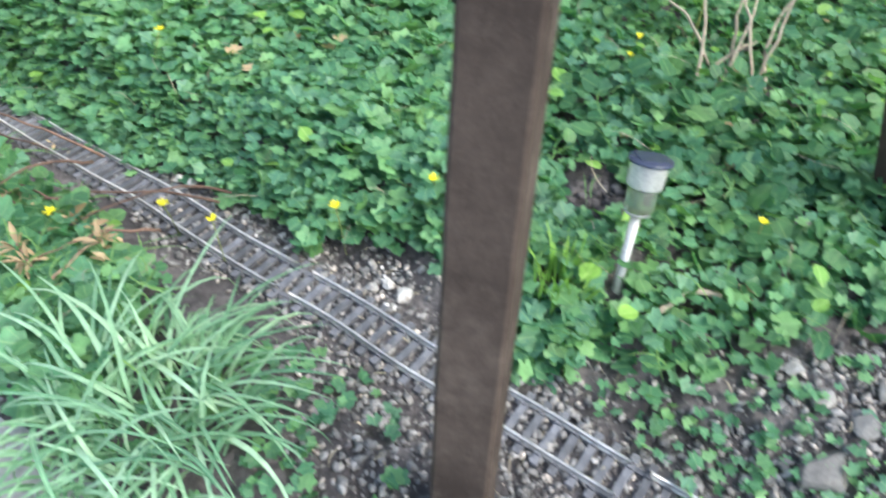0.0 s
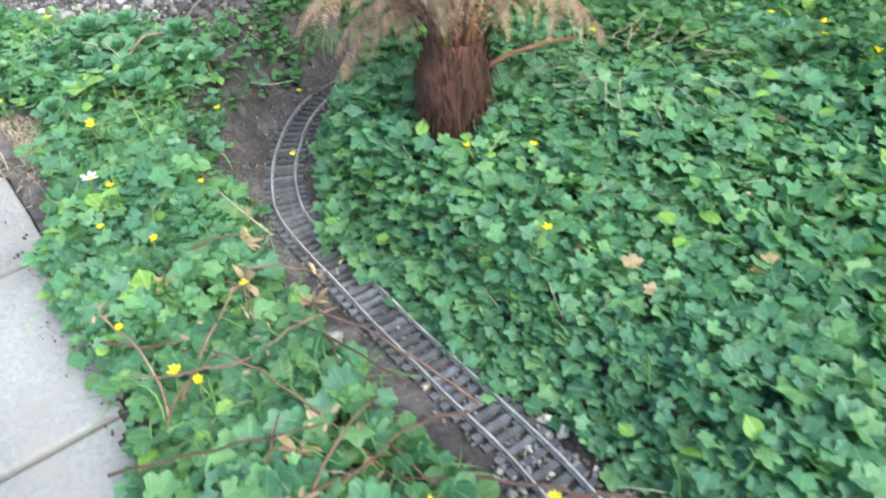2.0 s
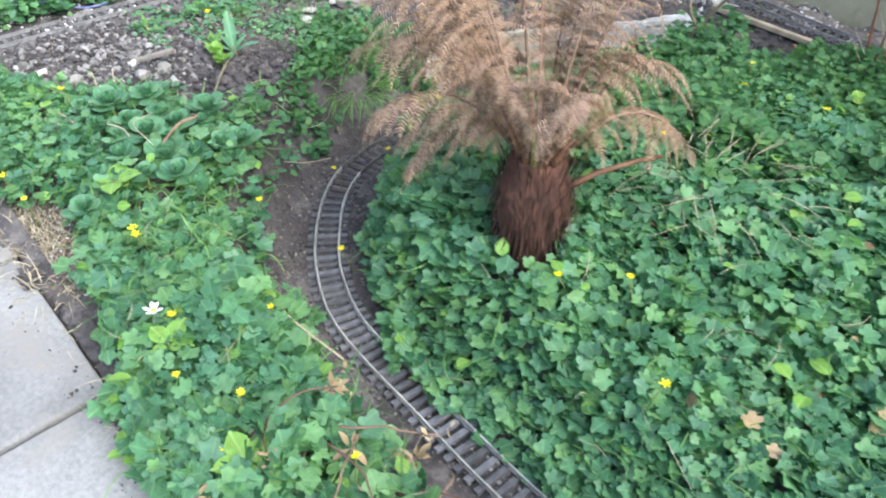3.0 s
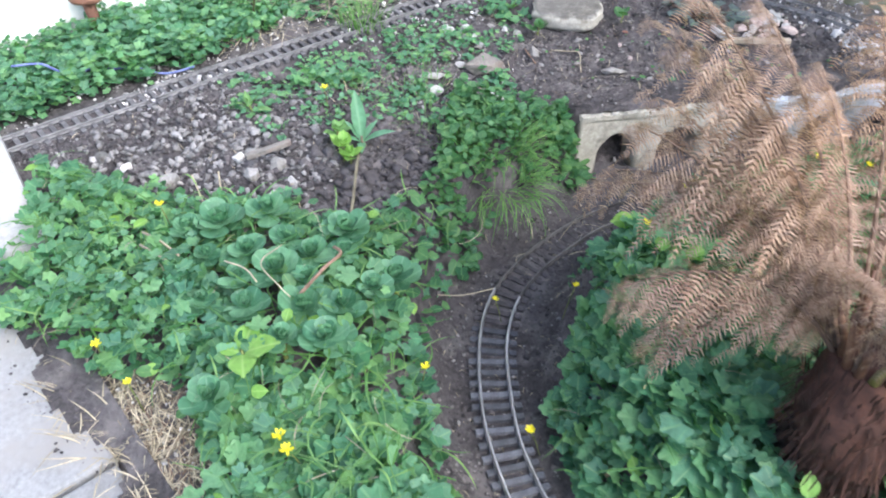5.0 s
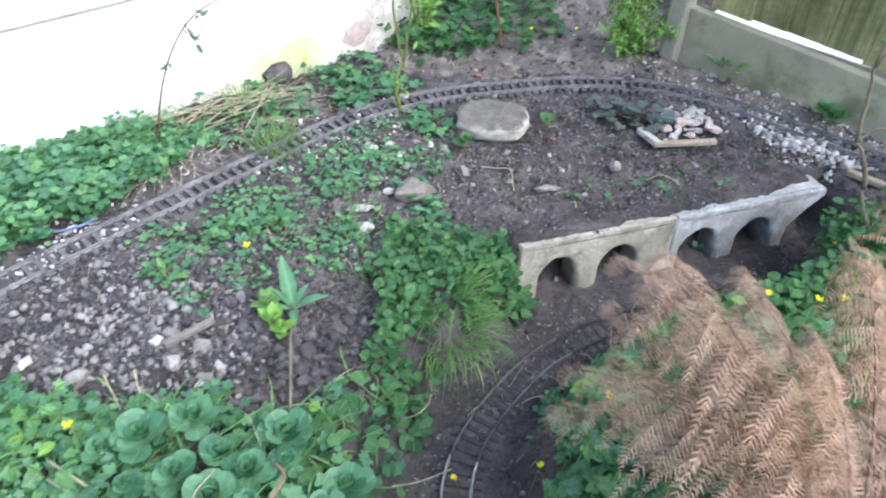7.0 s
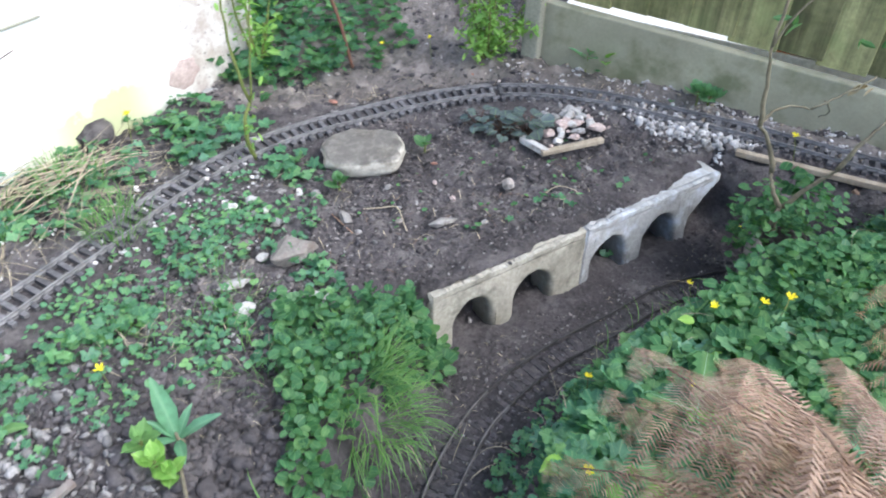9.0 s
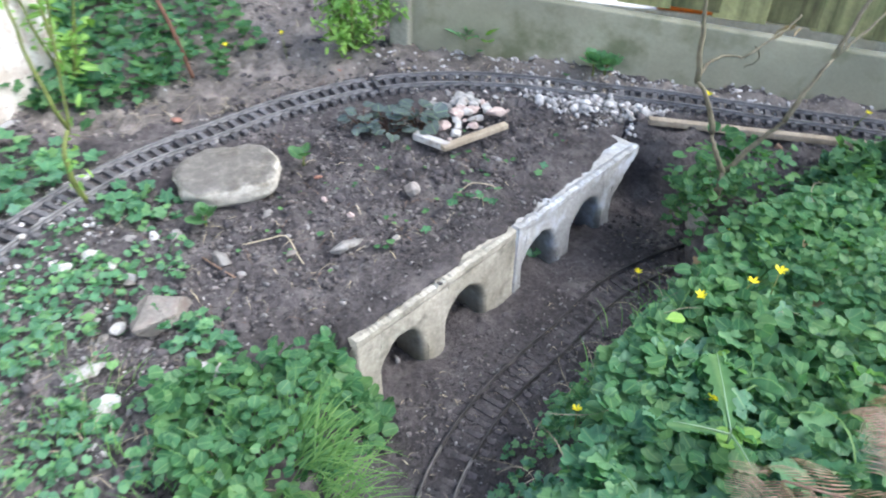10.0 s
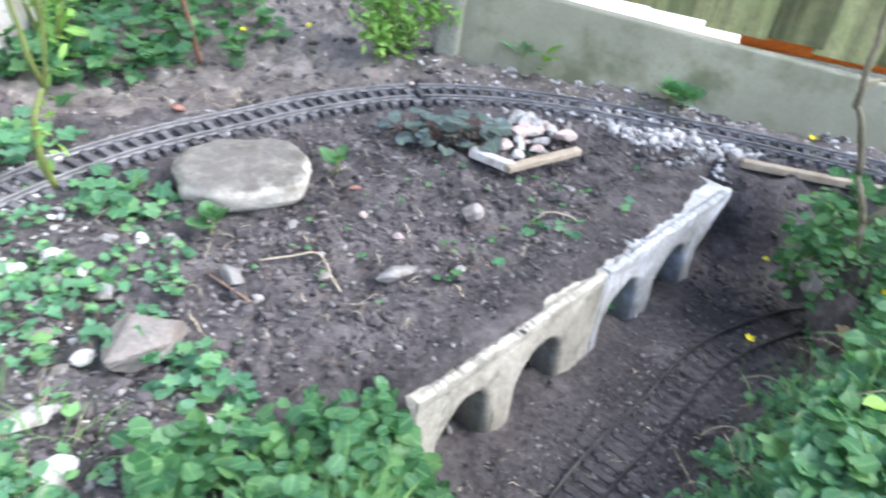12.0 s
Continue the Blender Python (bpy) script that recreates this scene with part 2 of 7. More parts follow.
BARK = surface("grey_bark", (0.10, 0.085, 0.055), (0.24, 0.21, 0.14), 30.0, 160.0, 0.85, 0.5, 0.002)
GREEN_STEM = surface("green_stem", (0.10, 0.13, 0.03), (0.22, 0.25, 0.07), 30.0, 160.0, 0.6, 0.2, 0.001)
IVY = leafy("ground_leaf", [(0.058, 0.16, 0.086), (0.09, 0.235, 0.125), (0.12, 0.29, 0.155), (0.205, 0.4, 0.165), (0.14, 0.29, 0.19), (0.085, 0.215, 0.125), (0.165, 0.33, 0.125)], rough=0.48, rib=(0.27, 0.44, 0.21))
HEART = leafy("heart_leaf", [(0.040, 0.128, 0.056), (0.060, 0.168, 0.072), (0.084, 0.205, 0.088), (0.125, 0.255, 0.096), (0.072, 0.182, 0.088)], rough=0.52)
SEDUM = leafy("sedum_leaf", [(0.070, 0.190, 0.105), (0.110, 0.255, 0.142), (0.160, 0.325, 0.180)], rough=0.5, rib=(0.24, 0.42, 0.26), glow=0.3)
LIME = leafy("lime_leaf", [(0.16, 0.33, 0.07), (0.25, 0.44, 0.09)], rough=0.5, rib=(0.4, 0.55, 0.2), glow=0.35)
BLADE = leafy("grass_blade", [(0.075, 0.19, 0.05), (0.125, 0.26, 0.075), (0.19, 0.335, 0.11)], rough=0.5, glow=0.35)
SEDGE = leafy("pale_blade", [(0.085, 0.21, 0.12), (0.16, 0.32, 0.19), (0.33, 0.50, 0.35)], rough=0.5, rib=(0.5, 0.6, 0.45), glow=0.35)
DEAD_FROND = leafy("dead_frond", [(0.20, 0.122, 0.088), (0.325, 0.212, 0.157), (0.49, 0.345, 0.263), (0.385, 0.268, 0.204)], rough=0.8, rib=(0.35, 0.23, 0.16), glow=0.3)
DEAD_LEAF = leafy("dead_leaf", [(0.22, 0.155, 0.09), (0.34, 0.25, 0.15), (0.45, 0.355, 0.22)], rough=0.8, rib=(0.3, 0.2, 0.1), glow=0.2)
DARK_LEAF = leafy("dark_leaf", [(0.055, 0.070, 0.078), (0.085, 0.110, 0.115), (0.14, 0.175, 0.165)], rough=0.4, glow=0.15)
PETAL = leafy("yellow_petal", [(0.85, 0.72, 0.02), (0.95, 0.85, 0.04)], rough=0.45, rib=(0.8, 0.6, 0.02), glow=0.4)
WHITE_PETAL = leafy("white_petal", [(0.80, 0.80, 0.80), (0.9, 0.9, 0.9)], rough=0.5, rib=(0.7, 0.75, 0.6), glow=0.4)


STEEL = surface("brushed_steel", (0.60, 0.60, 0.59), (0.78, 0.77, 0.76), 30.0, 220.0, 0.4, 0.1, 0.001, metal=0.45)
STAKE = surface("dull_steel", (0.34, 0.34, 0.33), (0.48, 0.48, 0.46), 30.0, 200.0, 0.5, 0.1, 0.001, metal=0.3)
SOLAR, sn, sb = material("solar_cell")
sb.inputs["Base Color"].default_value = (0.035, 0.042, 0.075, 1)
sb.inputs["Roughness"].default_value = 0.25
CLEAR, cn, cb = material("clear_plastic")
cb.inputs["Base Color"].default_value = (0.50, 0.56, 0.46, 1)
cb.inputs["Roughness"].default_value = 0.12
cb.inputs["Transmission Weight"].default_value = 0.85
CABLE = surface("blue_cable", (0.07, 0.09, 0.27), (0.22, 0.26, 0.48), 40.0, 200.0, 0.4, 0.1, 0.001)
ORANGE = surface("orange_plastic", (0.75, 0.16, 0.02), (0.9, 0.25, 0.04), 10.0, 100.0, 0.4, 0.1, 0.001)
# Near-white colour stands in for sunlit ground beyond the fence.
SUNLIT_GROUND = surface("sunlit_ground_white", (0.78, 0.77, 0.74), (0.86, 0.85, 0.83), 4.0, 60.0, 0.8, 0.1, 0.001)

# White render: grime and algae gather towards the foot, flaked at the end.
RENDER, rt, rb = material("white_render")
where = coords(rt)
xyz = rt.nodes.new("ShaderNodeSeparateXYZ")
rt.links.new(where, xyz.inputs[0])
wob = node(rt, "ShaderNodeMath")
wob.operation = "MULTIPLY_ADD"
rt.links.new(noise_of(rt, where, 9.0, 6.0, 0.7), wob.inputs[0])
wob.inputs[1].default_value = -0.20
rt.links.new(xyz.outputs[2], wob.inputs[2])
algae = ramp(rt, wob.outputs[0], [(0.0, 0.7), (0.035, 0.0)])
col = mixed(rt, 0.6, (0.84, 0.84, 0.83), ramp(rt, noise_of(rt, where, 40.0, 5.0), [(0.3, 0.93), (0.7, 1.05)]), "MULTIPLY")
def band(a, b):
    n = node(rt, "ShaderNodeMath")
    n.operation = "MULTIPLY_ADD"
    rt.links.new(xyz.outputs[0], n.inputs[0])
    n.inputs[1].default_value, n.inputs[2].default_value = 1 / (b - a), -a / (b - a)
    return ramp(rt, n.outputs[0], [(0.0, 0.0), (1.0, 1.0)])


patch = mixed(rt, 1.0, band(1.58, 1.72), band(1.98, 1.86), "MULTIPLY")
algae = mixed(rt, 1.0, algae, mixed(rt, patch, (0.25, 0.25, 0.25), (1.0, 1.0, 1.0)), "MULTIPLY")
col = mixed(rt, algae, col, (0.40, 0.42, 0.10))
flake = ramp(rt, noise_of(rt, where, 55.0, 6.0, 0.75), [(0.58, 0.0), (0.63, 1.0)])
end_run = node(rt, "ShaderNodeMath")
end_run.operation = "MULTIPLY_ADD"
rt.links.new(xyz.outputs[0], end_run.inputs[0])
end_run.inputs[1].default_value, end_run.inputs[2].default_value = 7.0, -13.65
near_end = ramp(rt, end_run.outputs[0], [(0.0, 0.0), (0.8, 1.0)])
col = mixed(rt, mixed(rt, 1.0, near_end, flake, "MULTIPLY"), col, (0.16, 0.13, 0.11))
col = mixed(rt, mixed(rt, 1.0, near_end, ramp(rt, noise_of(rt, where, 26.0, 6.0, 0.7), [(0.38, 0.35), (0.62, 0.95)]), "MULTIPLY"), col, (0.42, 0.35, 0.30))
col = mixed(rt, mixed(rt, 1.0, near_end, ramp(rt, noise_of(rt, where, 75.0, 3.0), [(0.64, 0.0), (0.68, 0.8)]), "MULTIPLY"), col, (0.07, 0.06, 0.055))
rt.links.new(col, rb.inputs["Base Color"])
rb.inputs["Roughness"].default_value = 0.85
bumped(rt, rb, noise_of(rt, where, 130.0, 4.0), 0.3, 0.002)

# ---- mesh tools ----
def thing(name, label, category, group="", kind="", at=(0, 0, 0), turn=0.0):
    ob = new(name)
    ob.empty_display_size = 0.02
    ob.matrix_basis = pose(*at, 0, 0, turn)
    return tagged(ob, label, category, group, kind)


def part(name, bm, mat, parent=None, label="", smooth=True):
    me = bpy.data.meshes.new(name)
    bm.to_mesh(me)
    bm.free()
    me.materials.append(mat)
    if smooth:
        me.shade_smooth()
    ob = new(name, me)
    ob.parent = parent
    return tagged(ob, label)


def soup(name, verts, tris, mat, uv=None, parent=None, smooth=False):
    """A mesh from arrays of corners and triangles."""
    me = bpy.data.meshes.new(name)
    me.vertices.add(len(verts))
    me.vertices.foreach_set("co", np.asarray(verts, np.float32).ravel())
    me.loops.add(len(tris) * 3)
    me.loops.foreach_set("vertex_index", np.asarray(tris, np.int32).ravel())
    me.polygons.add(len(tris))
    me.polygons.foreach_set("loop_start", np.arange(len(tris), dtype=np.int32) * 3)
    if uv is not None:
        layer = me.uv_layers.new(name="UVMap")
        layer.data.foreach_set("uv", np.asarray(uv, np.float32)[np.asarray(tris).ravel()].ravel())
    me.update()
    me.validate()
    me.materials.append(mat)
    if smooth:
        me.shade_smooth()
    ob = new(name, me)
    ob.parent = parent
    return ob


def turns(yaw, tilt, way, size):
    """Rotations times size: first a free turn (yaw), then a lean by tilt towards the direction way."""
    yaw, tilt, way, size = np.broadcast_arrays(*map(np.asarray, (yaw, tilt, way, size)))
    c, s, o, i = np.cos(yaw), np.sin(yaw), np.zeros(yaw.shape), np.ones(yaw.shape)
    spin = np.stack([np.stack([c, -s, o], -1), np.stack([s, c, o], -1), np.stack([o, o, i], -1)], -2)
    ax, ay, ct, st = -np.sin(way), np.cos(way), np.cos(tilt), np.sin(tilt)
    k = 1 - ct
    lean = np.stack([np.stack([ct + ax * ax * k, ax * ay * k, ay * st], -1), np.stack([ax * ay * k, ct + ay * ay * k, -ax * st], -1), np.stack([-ay * st, ax * st, ct], -1)], -2)
    return lean @ spin * size[..., None, None]


def scatter(name, shapes, pick, turn, place, mat, parent=None, smooth=False):
    """Joins many small copies of a few shapes (corners, triangles, uv) into one mesh."""
    vs, ts, us, base = [], [], [], 0
    for k, (v, t, u) in enumerate(shapes):
        sel = np.nonzero(np.asarray(pick) == k)[0]
        if not len(sel):
            continue
        w = np.einsum("nij,vj->nvi", turn[sel], v) + place[sel][:, None]
        vs.append(w.reshape(-1, 3))
        ts.append((t[None] + (np.arange(len(sel)) * len(v))[:, None, None] + base).reshape(-1, 3))
        us.append(np.tile(u, (len(sel), 1)))
        base += len(sel) * len(v)
    return soup(name, np.vstack(vs), np.vstack(ts), mat, np.vstack(us), parent, smooth)


def leaf_shape(outline, cup=0.25, fold=0.15, wave=0.0):
    """A leaf of length 1 along y: a fan round its middle, folded along the midrib and cupped."""
    o = np.array(outline, float)
    mid = np.array([[0.0, 0.45]])
    p = np.vstack([mid, o])
    z = fold * np.abs(p[:, 0]) + cup * ((p[:, 0] ** 2) + (p[:, 1] - 0.45) ** 2)
    z[1:] += wave * np.sin(np.arange(len(o)) * 2.4)
    n = len(o)
    t = np.array([(0, 1 + k, 1 + (k + 1) % n) for k in range(n)])
    return np.c_[p, z], t, p * [1, 1]


def polar(rule, n):
    return [(rule(a) * math.sin(a), 0.45 - rule(a) * math.cos(a)) for a in (2 * math.pi * (k + 0.5) / n for k in range(n))]


def heart_rule(seed):
    def rule(a):
        notch = 1 - 0.52 * math.exp(-(min(a, 6.283 - a) / 0.32) ** 2)
        return 0.48 * notch * (1 + 0.07 * math.cos(2 * a) + 0.06 * math.sin(a * 2 + seed) + 0.035 * math.cos(7 * a + seed * 3) + 0.17 * math.exp(-((a - math.pi) / 0.30) ** 2))
    return rule


def lobed_rule(seed):
    def rule(a):
        notch = 1 - 0.55 * math.exp(-(min(a, 6.283 - a) / 0.26) ** 2)
        return 0.53 * notch * (0.60 + 0.40 * abs(math.cos(2.5 * (a - math.pi + 0.06 * math.sin(seed)))) ** 0.75 + 0.06 * math.sin(a * 2 + seed) + 0.035 * math.cos(15 * a + seed))
    return rule


HEART_LEAF = [leaf_shape(polar(heart_rule(s), 16), c, f, w) for s, c, f, w in ((0, 0.45, 0.10, 0.02), (2, -0.40, 0.28, 0.02), (4, 0.1, 0.05, 0.035), (5, -0.3, 0.4, 0.03))]
LOBED_LEAF = [leaf_shape(polar(lobed_rule(s), 25), c, f, w) for s, c, f, w in ((0, 0.35, 0.12, 0.045), (2, -0.35, 0.22, 0.04), (4, 0.15, -0.1, 0.06), (5, 0.45, 0.3, 0.05))]
SPOON_LEAF = [leaf_shape([(0.10, 0), (0.32, 0.18), (0.47, 0.42), (0.50, 0.66), (0.41, 0.86), (0.22, 0.98), (0, 1.0), (-0.22, 0.98), (-0.41, 0.86), (-0.50, 0.66), (-0.47, 0.42), (-0.32, 0.18), (-0.10, 0)], 0.62, 0.05)]
LANCE_LEAF = [leaf_shape([(0.03, 0), (0.13, 0.2), (0.2, 0.45), (0.15, 0.72), (0.06, 0.92), (0, 1.0), (-0.06, 0.92), (-0.15, 0.72), (-0.2, 0.45), (-0.13, 0.2), (-0.03, 0)], -0.25, 0.35)]
PETAL_SHAPE = [leaf_shape([(0.06, 0), (0.19, 0.4), (0.2, 0.75), (0, 1.0), (-0.2, 0.75), (-0.19, 0.4), (-0.06, 0)], 0.3, 0.15)]


def toothed(n=9):
    right = []
    for k in range(n):
        y = k / n
        w = 0.40 * math.sin(math.pi * min(1, 0.12 + y * 0.95)) ** 0.8
        right += [(w, y), (w * 0.86, y + 0.55 / n)]
    return leaf_shape([(0.02, 0)] + right[1:] + [(0, 1.0)] + [(-x, y) for x, y in reversed(right[1:])] + [(-0.02, 0)], -0.15, 0.25)


TOOTHED_LEAF = [toothed()]


def jagged(n=6):
    """A long leaf cut into back-turned lobes."""
    right = []
    for k in range(n):
        y = 0.12 + 0.8 * k / n
        w = 0.05 + 0.13 * (k / n) ** 0.7
        right += [(0.05 + 0.05 * k / n, y), (w, y + 0.02), (w * 0.7, y + 0.10)]
    rows = [(0.0, 0.0)] + right + [(0.06, 0.96), (0.0, 1.0)]
    v, t, u = [], [], []
    for x, y in rows:
        lift = -0.12 * y * y
        v += [(-x, y, 0.25 * x + lift), (0, y, lift), (x, y, 0.25 * x + lift)]
        u += [(-x, y), (0, y), (x, y)]
    for k in range(len(rows) - 1):
        a, b = 3 * k, 3 * k + 3
        t += [(a, a + 1, b + 1), (a, b + 1, b), (a + 1, a + 2, b + 2), (a + 1, b + 2, b + 1)]
    return np.array(v, float), np.array(t), np.array(u, float)


JAGGED_LEAF = [jagged()]


def pebble_shape(seed, rounds=1, rough=1.2, flat=0.65):
    """A lump of stone of diameter 1."""
    bm = bmesh.new()
    bmesh.ops.create_icosphere(bm, subdivisions=rounds, radius=0.5)
    rr = random.Random(seed)
    cut = [Vector((rr.uniform(-1, 1), rr.uniform(-1, 1), rr.uniform(-1, 1))).normalized() for _ in range(7)]
    reach = [rr.uniform(0.17, 0.36) for _ in cut]
    off = Vector((seed * 3.1, seed * 1.7, 0))
    for v in bm.verts:
        for c, d in zip(cut, reach):
            if v.co.dot(c) > d:
                v.co -= c * (v.co.dot(c) - d) * 0.95
        v.co *= 1 + rough * 0.35 * noise.noise(v.co * 5 + off)
        v.co.z *= flat
    bmesh.ops.triangulate(bm, faces=bm.faces)
    bm.verts.ensure_lookup_table()
    v = np.array([p.co[:] for p in bm.verts])
    t = np.array([[q.index for q in f.verts] for f in bm.faces])
    bm.free()
    return v, t, v[:, :2]


PEBBLES = [pebble_shape(k) for k in range(7)]
CRUMBS = [pebble_shape(k + 20, 2 if k < 2 else 1, 1.8, 0.6) for k in range(6)]


def tube(bm, points, radius, sides=6):
    """A round stem along points; radius: one number, or one for each point."""
    rad = radius if isinstance(radius, (list, tuple)) else [radius] * len(points)
    rings = []
    pts = [Vector(p) for p in points]
    for n, p in enumerate(pts):
        d = (pts[min(n + 1, len(pts) - 1)] - pts[max(n - 1, 0)]).normalized()
        a = d.orthogonal().normalized()
        b = d.cross(a)
        if rings:
            ref = rings[-1][0].co - pts[n - 1]
            a = (ref - d * ref.dot(d)).normalized()
            b = d.cross(a)
        rings.append([bm.verts.new(p + (a * math.cos(2 * math.pi * k / sides) + b * math.sin(2 * math.pi * k / sides)) * rad[n]) for k in range(sides)])
    for r, s in zip(rings, rings[1:]):
        for k in range(sides):
            bm.faces.new((r[k], r[(k + 1) % sides], s[(k + 1) % sides], s[k]))
    bm.faces.new(rings[0][::-1])
    bm.faces.new(rings[-1])


def block(bm, size, m=None, bevel=0.0):
    made = bmesh.ops.create_cube(bm, size=1.0, matrix=(m or Matrix()) @ Matrix.Diagonal((*size, 1)))
    if bevel:
        edges = list({e for v in made["verts"] for e in v.link_edges})
        bmesh.ops.bevel(bm, geom=edges, offset=bevel, segments=2, affect="EDGES", profile=0.6)


def strip(points, width, up=Vector((0, 0, 1)), fold=0.15):
    """A tapered blade along points: corners, triangles, uv."""
    pts = np.array(points, float)
    n = len(pts)
    d = np.gradient(pts, axis=0)
    side = np.cross(d, np.array(up))
    side /= np.linalg.norm(side, axis=1)[:, None] + 1e-9
    t = np.linspace(0, 1, n)
    w = width * np.minimum(1, 0.5 + 2 * t) * (1 - t**2.5) * 0.5
    lift = np.zeros((n, 3))
    lift[:, 2] = w * fold * 2
    v = np.concatenate([pts - side * w[:, None] + lift, pts, pts + side * w[:, None] + lift])
    u = np.concatenate([np.c_[-0.3 + 0 * t, t], np.c_[0 * t, t], np.c_[0.3 + 0 * t, t]])
    tris = []
    for k in range(n - 1):
        for a in (0, n):
            tris += [(a + k, a + n + k, a + n + k + 1), (a + k, a + n + k + 1, a + k + 1)]
    return v, np.array(tris), u


def gather(name, pieces, mat, parent=None, smooth=True):
    vs, ts, us, base = [], [], [], 0
    for v, t, u in pieces:
        vs.append(v), ts.append(t + base), us.append(u)
        base += len(v)
    return soup(name, np.vstack(vs), np.vstack(ts), mat, np.vstack(us), parent, smooth)


# ---- the lie of the land ----
LOW = [(0.628, 0.069, -0.02), (0.428, 0.249, -0.02), (0.222, 0.398, -0.02), (0.148, 0.452, -0.02), (0.013, 0.546, -0.02), (-0.107, 0.639, -0.022), (-0.252, 0.742, -0.03), (-0.401, 0.864, -0.042), (-0.527, 0.959, -0.058), (-0.633, 1.04, -0.072), (-0.781, 1.16, -0.094), (-0.937, 1.293, -0.118), (-1.027, 1.422, -0.134), (-1.078, 1.551, -0.141), (-1.102, 1.66, -0.143), (-1.1, 1.761, -0.143), (-1.067, 1.858, -0.146), (-1.013, 1.955, -0.148), (-0.95, 2.035, -0.15), (-0.832, 2.128, -0.151), (-0.669, 2.208, -0.151), (-0.519, 2.28, -0.15), (-0.367, 2.308, -0.149), (-0.258, 2.309, -0.148)]
HIGH = [(-2.35, 1.36), (-2.21, 1.56), (-2.07, 1.76), (-1.93, 1.96), (-1.77, 2.18), (-1.63, 2.365), (-1.50, 2.54), (-1.37, 2.66), (-1.25, 2.735), (-1.10, 2.795), (-0.96, 2.845), (-0.80, 2.87), (-0.65, 2.85), (-0.50, 2.79), (-0.33, 2.68), (-0.21, 2.60), (-0.05, 2.475), (0.15, 2.33), (0.40, 2.145), (0.70, 1.92)]
LOW_AT, LOW_WAY = spline(LOW, 0.023)
HIGH_AT, HIGH_WAY = spline([(x, y, 0.018) for x, y in HIGH], 0.023)
VIA, VIA_WAY, VIA_BACK = np.array([-1.03, 2.185]), np.array([0.908, 0.419]), np.array([-0.419, 0.908])
VIA_LONG = 0.752
PATH_AT, PATH_WAY = np.array([-1.765, 1.39]), np.array([0.823, -0.568])     # edge of the paving
FENCE_AT, FENCE_WAY = np.array([-0.64, 3.02]), np.array([0.804, -0.595])
WALL_AT, WALL_WAY = np.array([-2.90, 1.44]), np.array([0.680, 0.733])


def nearest(x, y, line):
    """Distance to a line of places in plan, and the height of its nearest place."""
    d, z = np.full(x.shape, 9.0), np.zeros(x.shape)
    for px, py, pz in line:
        r = np.hypot(x - px, y - py)
        closer = r < d
        d, z = np.where(closer, r, d), np.where(closer, pz, z)
    return d, z


def ground_at(x, y, rough=1.0):
    x, y = np.asarray(x, float), np.asarray(y, float)
    b = 0.055 * np.exp(-(((x + 1.62) / 0.38) ** 2 + ((y - 1.90) / 0.20) ** 2))
    b = b + 0.02 * ss(-0.95, -0.6, x) * ss(2.35, 2.1, y) + 0.075 * np.exp(-(((x + 0.05) / 0.55) ** 2 + ((y - 1.62) / 0.36) ** 2))
    fd = (x - FENCE_AT[0]) * 0.595 + (y - FENCE_AT[1]) * 0.804
    b = b + 0.03 * ss(-0.28, -0.05, fd) * ss(-0.9, -0.6, x)
    wd = (x - WALL_AT[0]) * 0.733 - (y - WALL_AT[1]) * 0.680
    b = b + 0.025 * ss(0.3, 0.0, wd) + 0.07 * ss(2.95, 3.5, y)
    pd = (x - PATH_AT[0]) * -0.568 + (y - PATH_AT[1]) * -0.823
    b = b + 0.012 * ss(0.1, -0.3, pd) * ss(1.9, 1.5, y)
    near = (np.abs(x + 0.8) < 2.4) & (y > -0.6) & (y < 4.0)
    ld, lz = np.full(x.shape, 9.0), np.zeros(x.shape)
    hd, hz = np.full(x.shape, 9.0), np.zeros(x.shape)
    ld[near], lz[near] = nearest(x[near], y[near], LOW_AT)
    hd[near], hz[near] = nearest(x[near], y[near], HIGH_AT)
    s = (x - VIA[0]) * VIA_WAY[0] + (y - VIA[1]) * VIA_WAY[1]
    q = (x - VIA[0]) * VIA_BACK[0] + (y - VIA[1]) * VIA_BACK[1]
    rough_amount = (0.0035 * vn(x, y, 70) + 0.005 * vn(x, y, 31, 1) + 0.010 * vn(x, y, 11, 2) + 0.014 * np.abs(vn(x, y, 30, 7)) + 0.009 * np.abs(vn(x, y, 62, 8)) - 0.010) * rough
    b = b + 1.0 * rough_amount
    w = ss(0.055, 0.19, ld)
    front = ss(-0.05, 0.0, s) * ss(VIA_LONG + 0.06, VIA_LONG, s)
    w = np.where(q < 0.06, w * (1 - front * ss(-0.22, -0.14, q)), np.maximum(w, front * ss(0.06, 0.08, q)))
    cover = -0.001 + 0.0064 * ss(1.50, 1.95, y)
    h = (lz + cover + (0.12 + 0.5 * ss(0.035, 0.10, ld)) * rough_amount) * (1 - w) + b * w
    k = ss(0.03, 0.10, hd)
    h = (hz - 0.001 + 0.25 * rough_amount) * (1 - k) + h * k
    h = np.where(pd > 0, np.minimum(h, -0.02 - 0.02 * ss(0, 0.05, pd)), h)
    return h


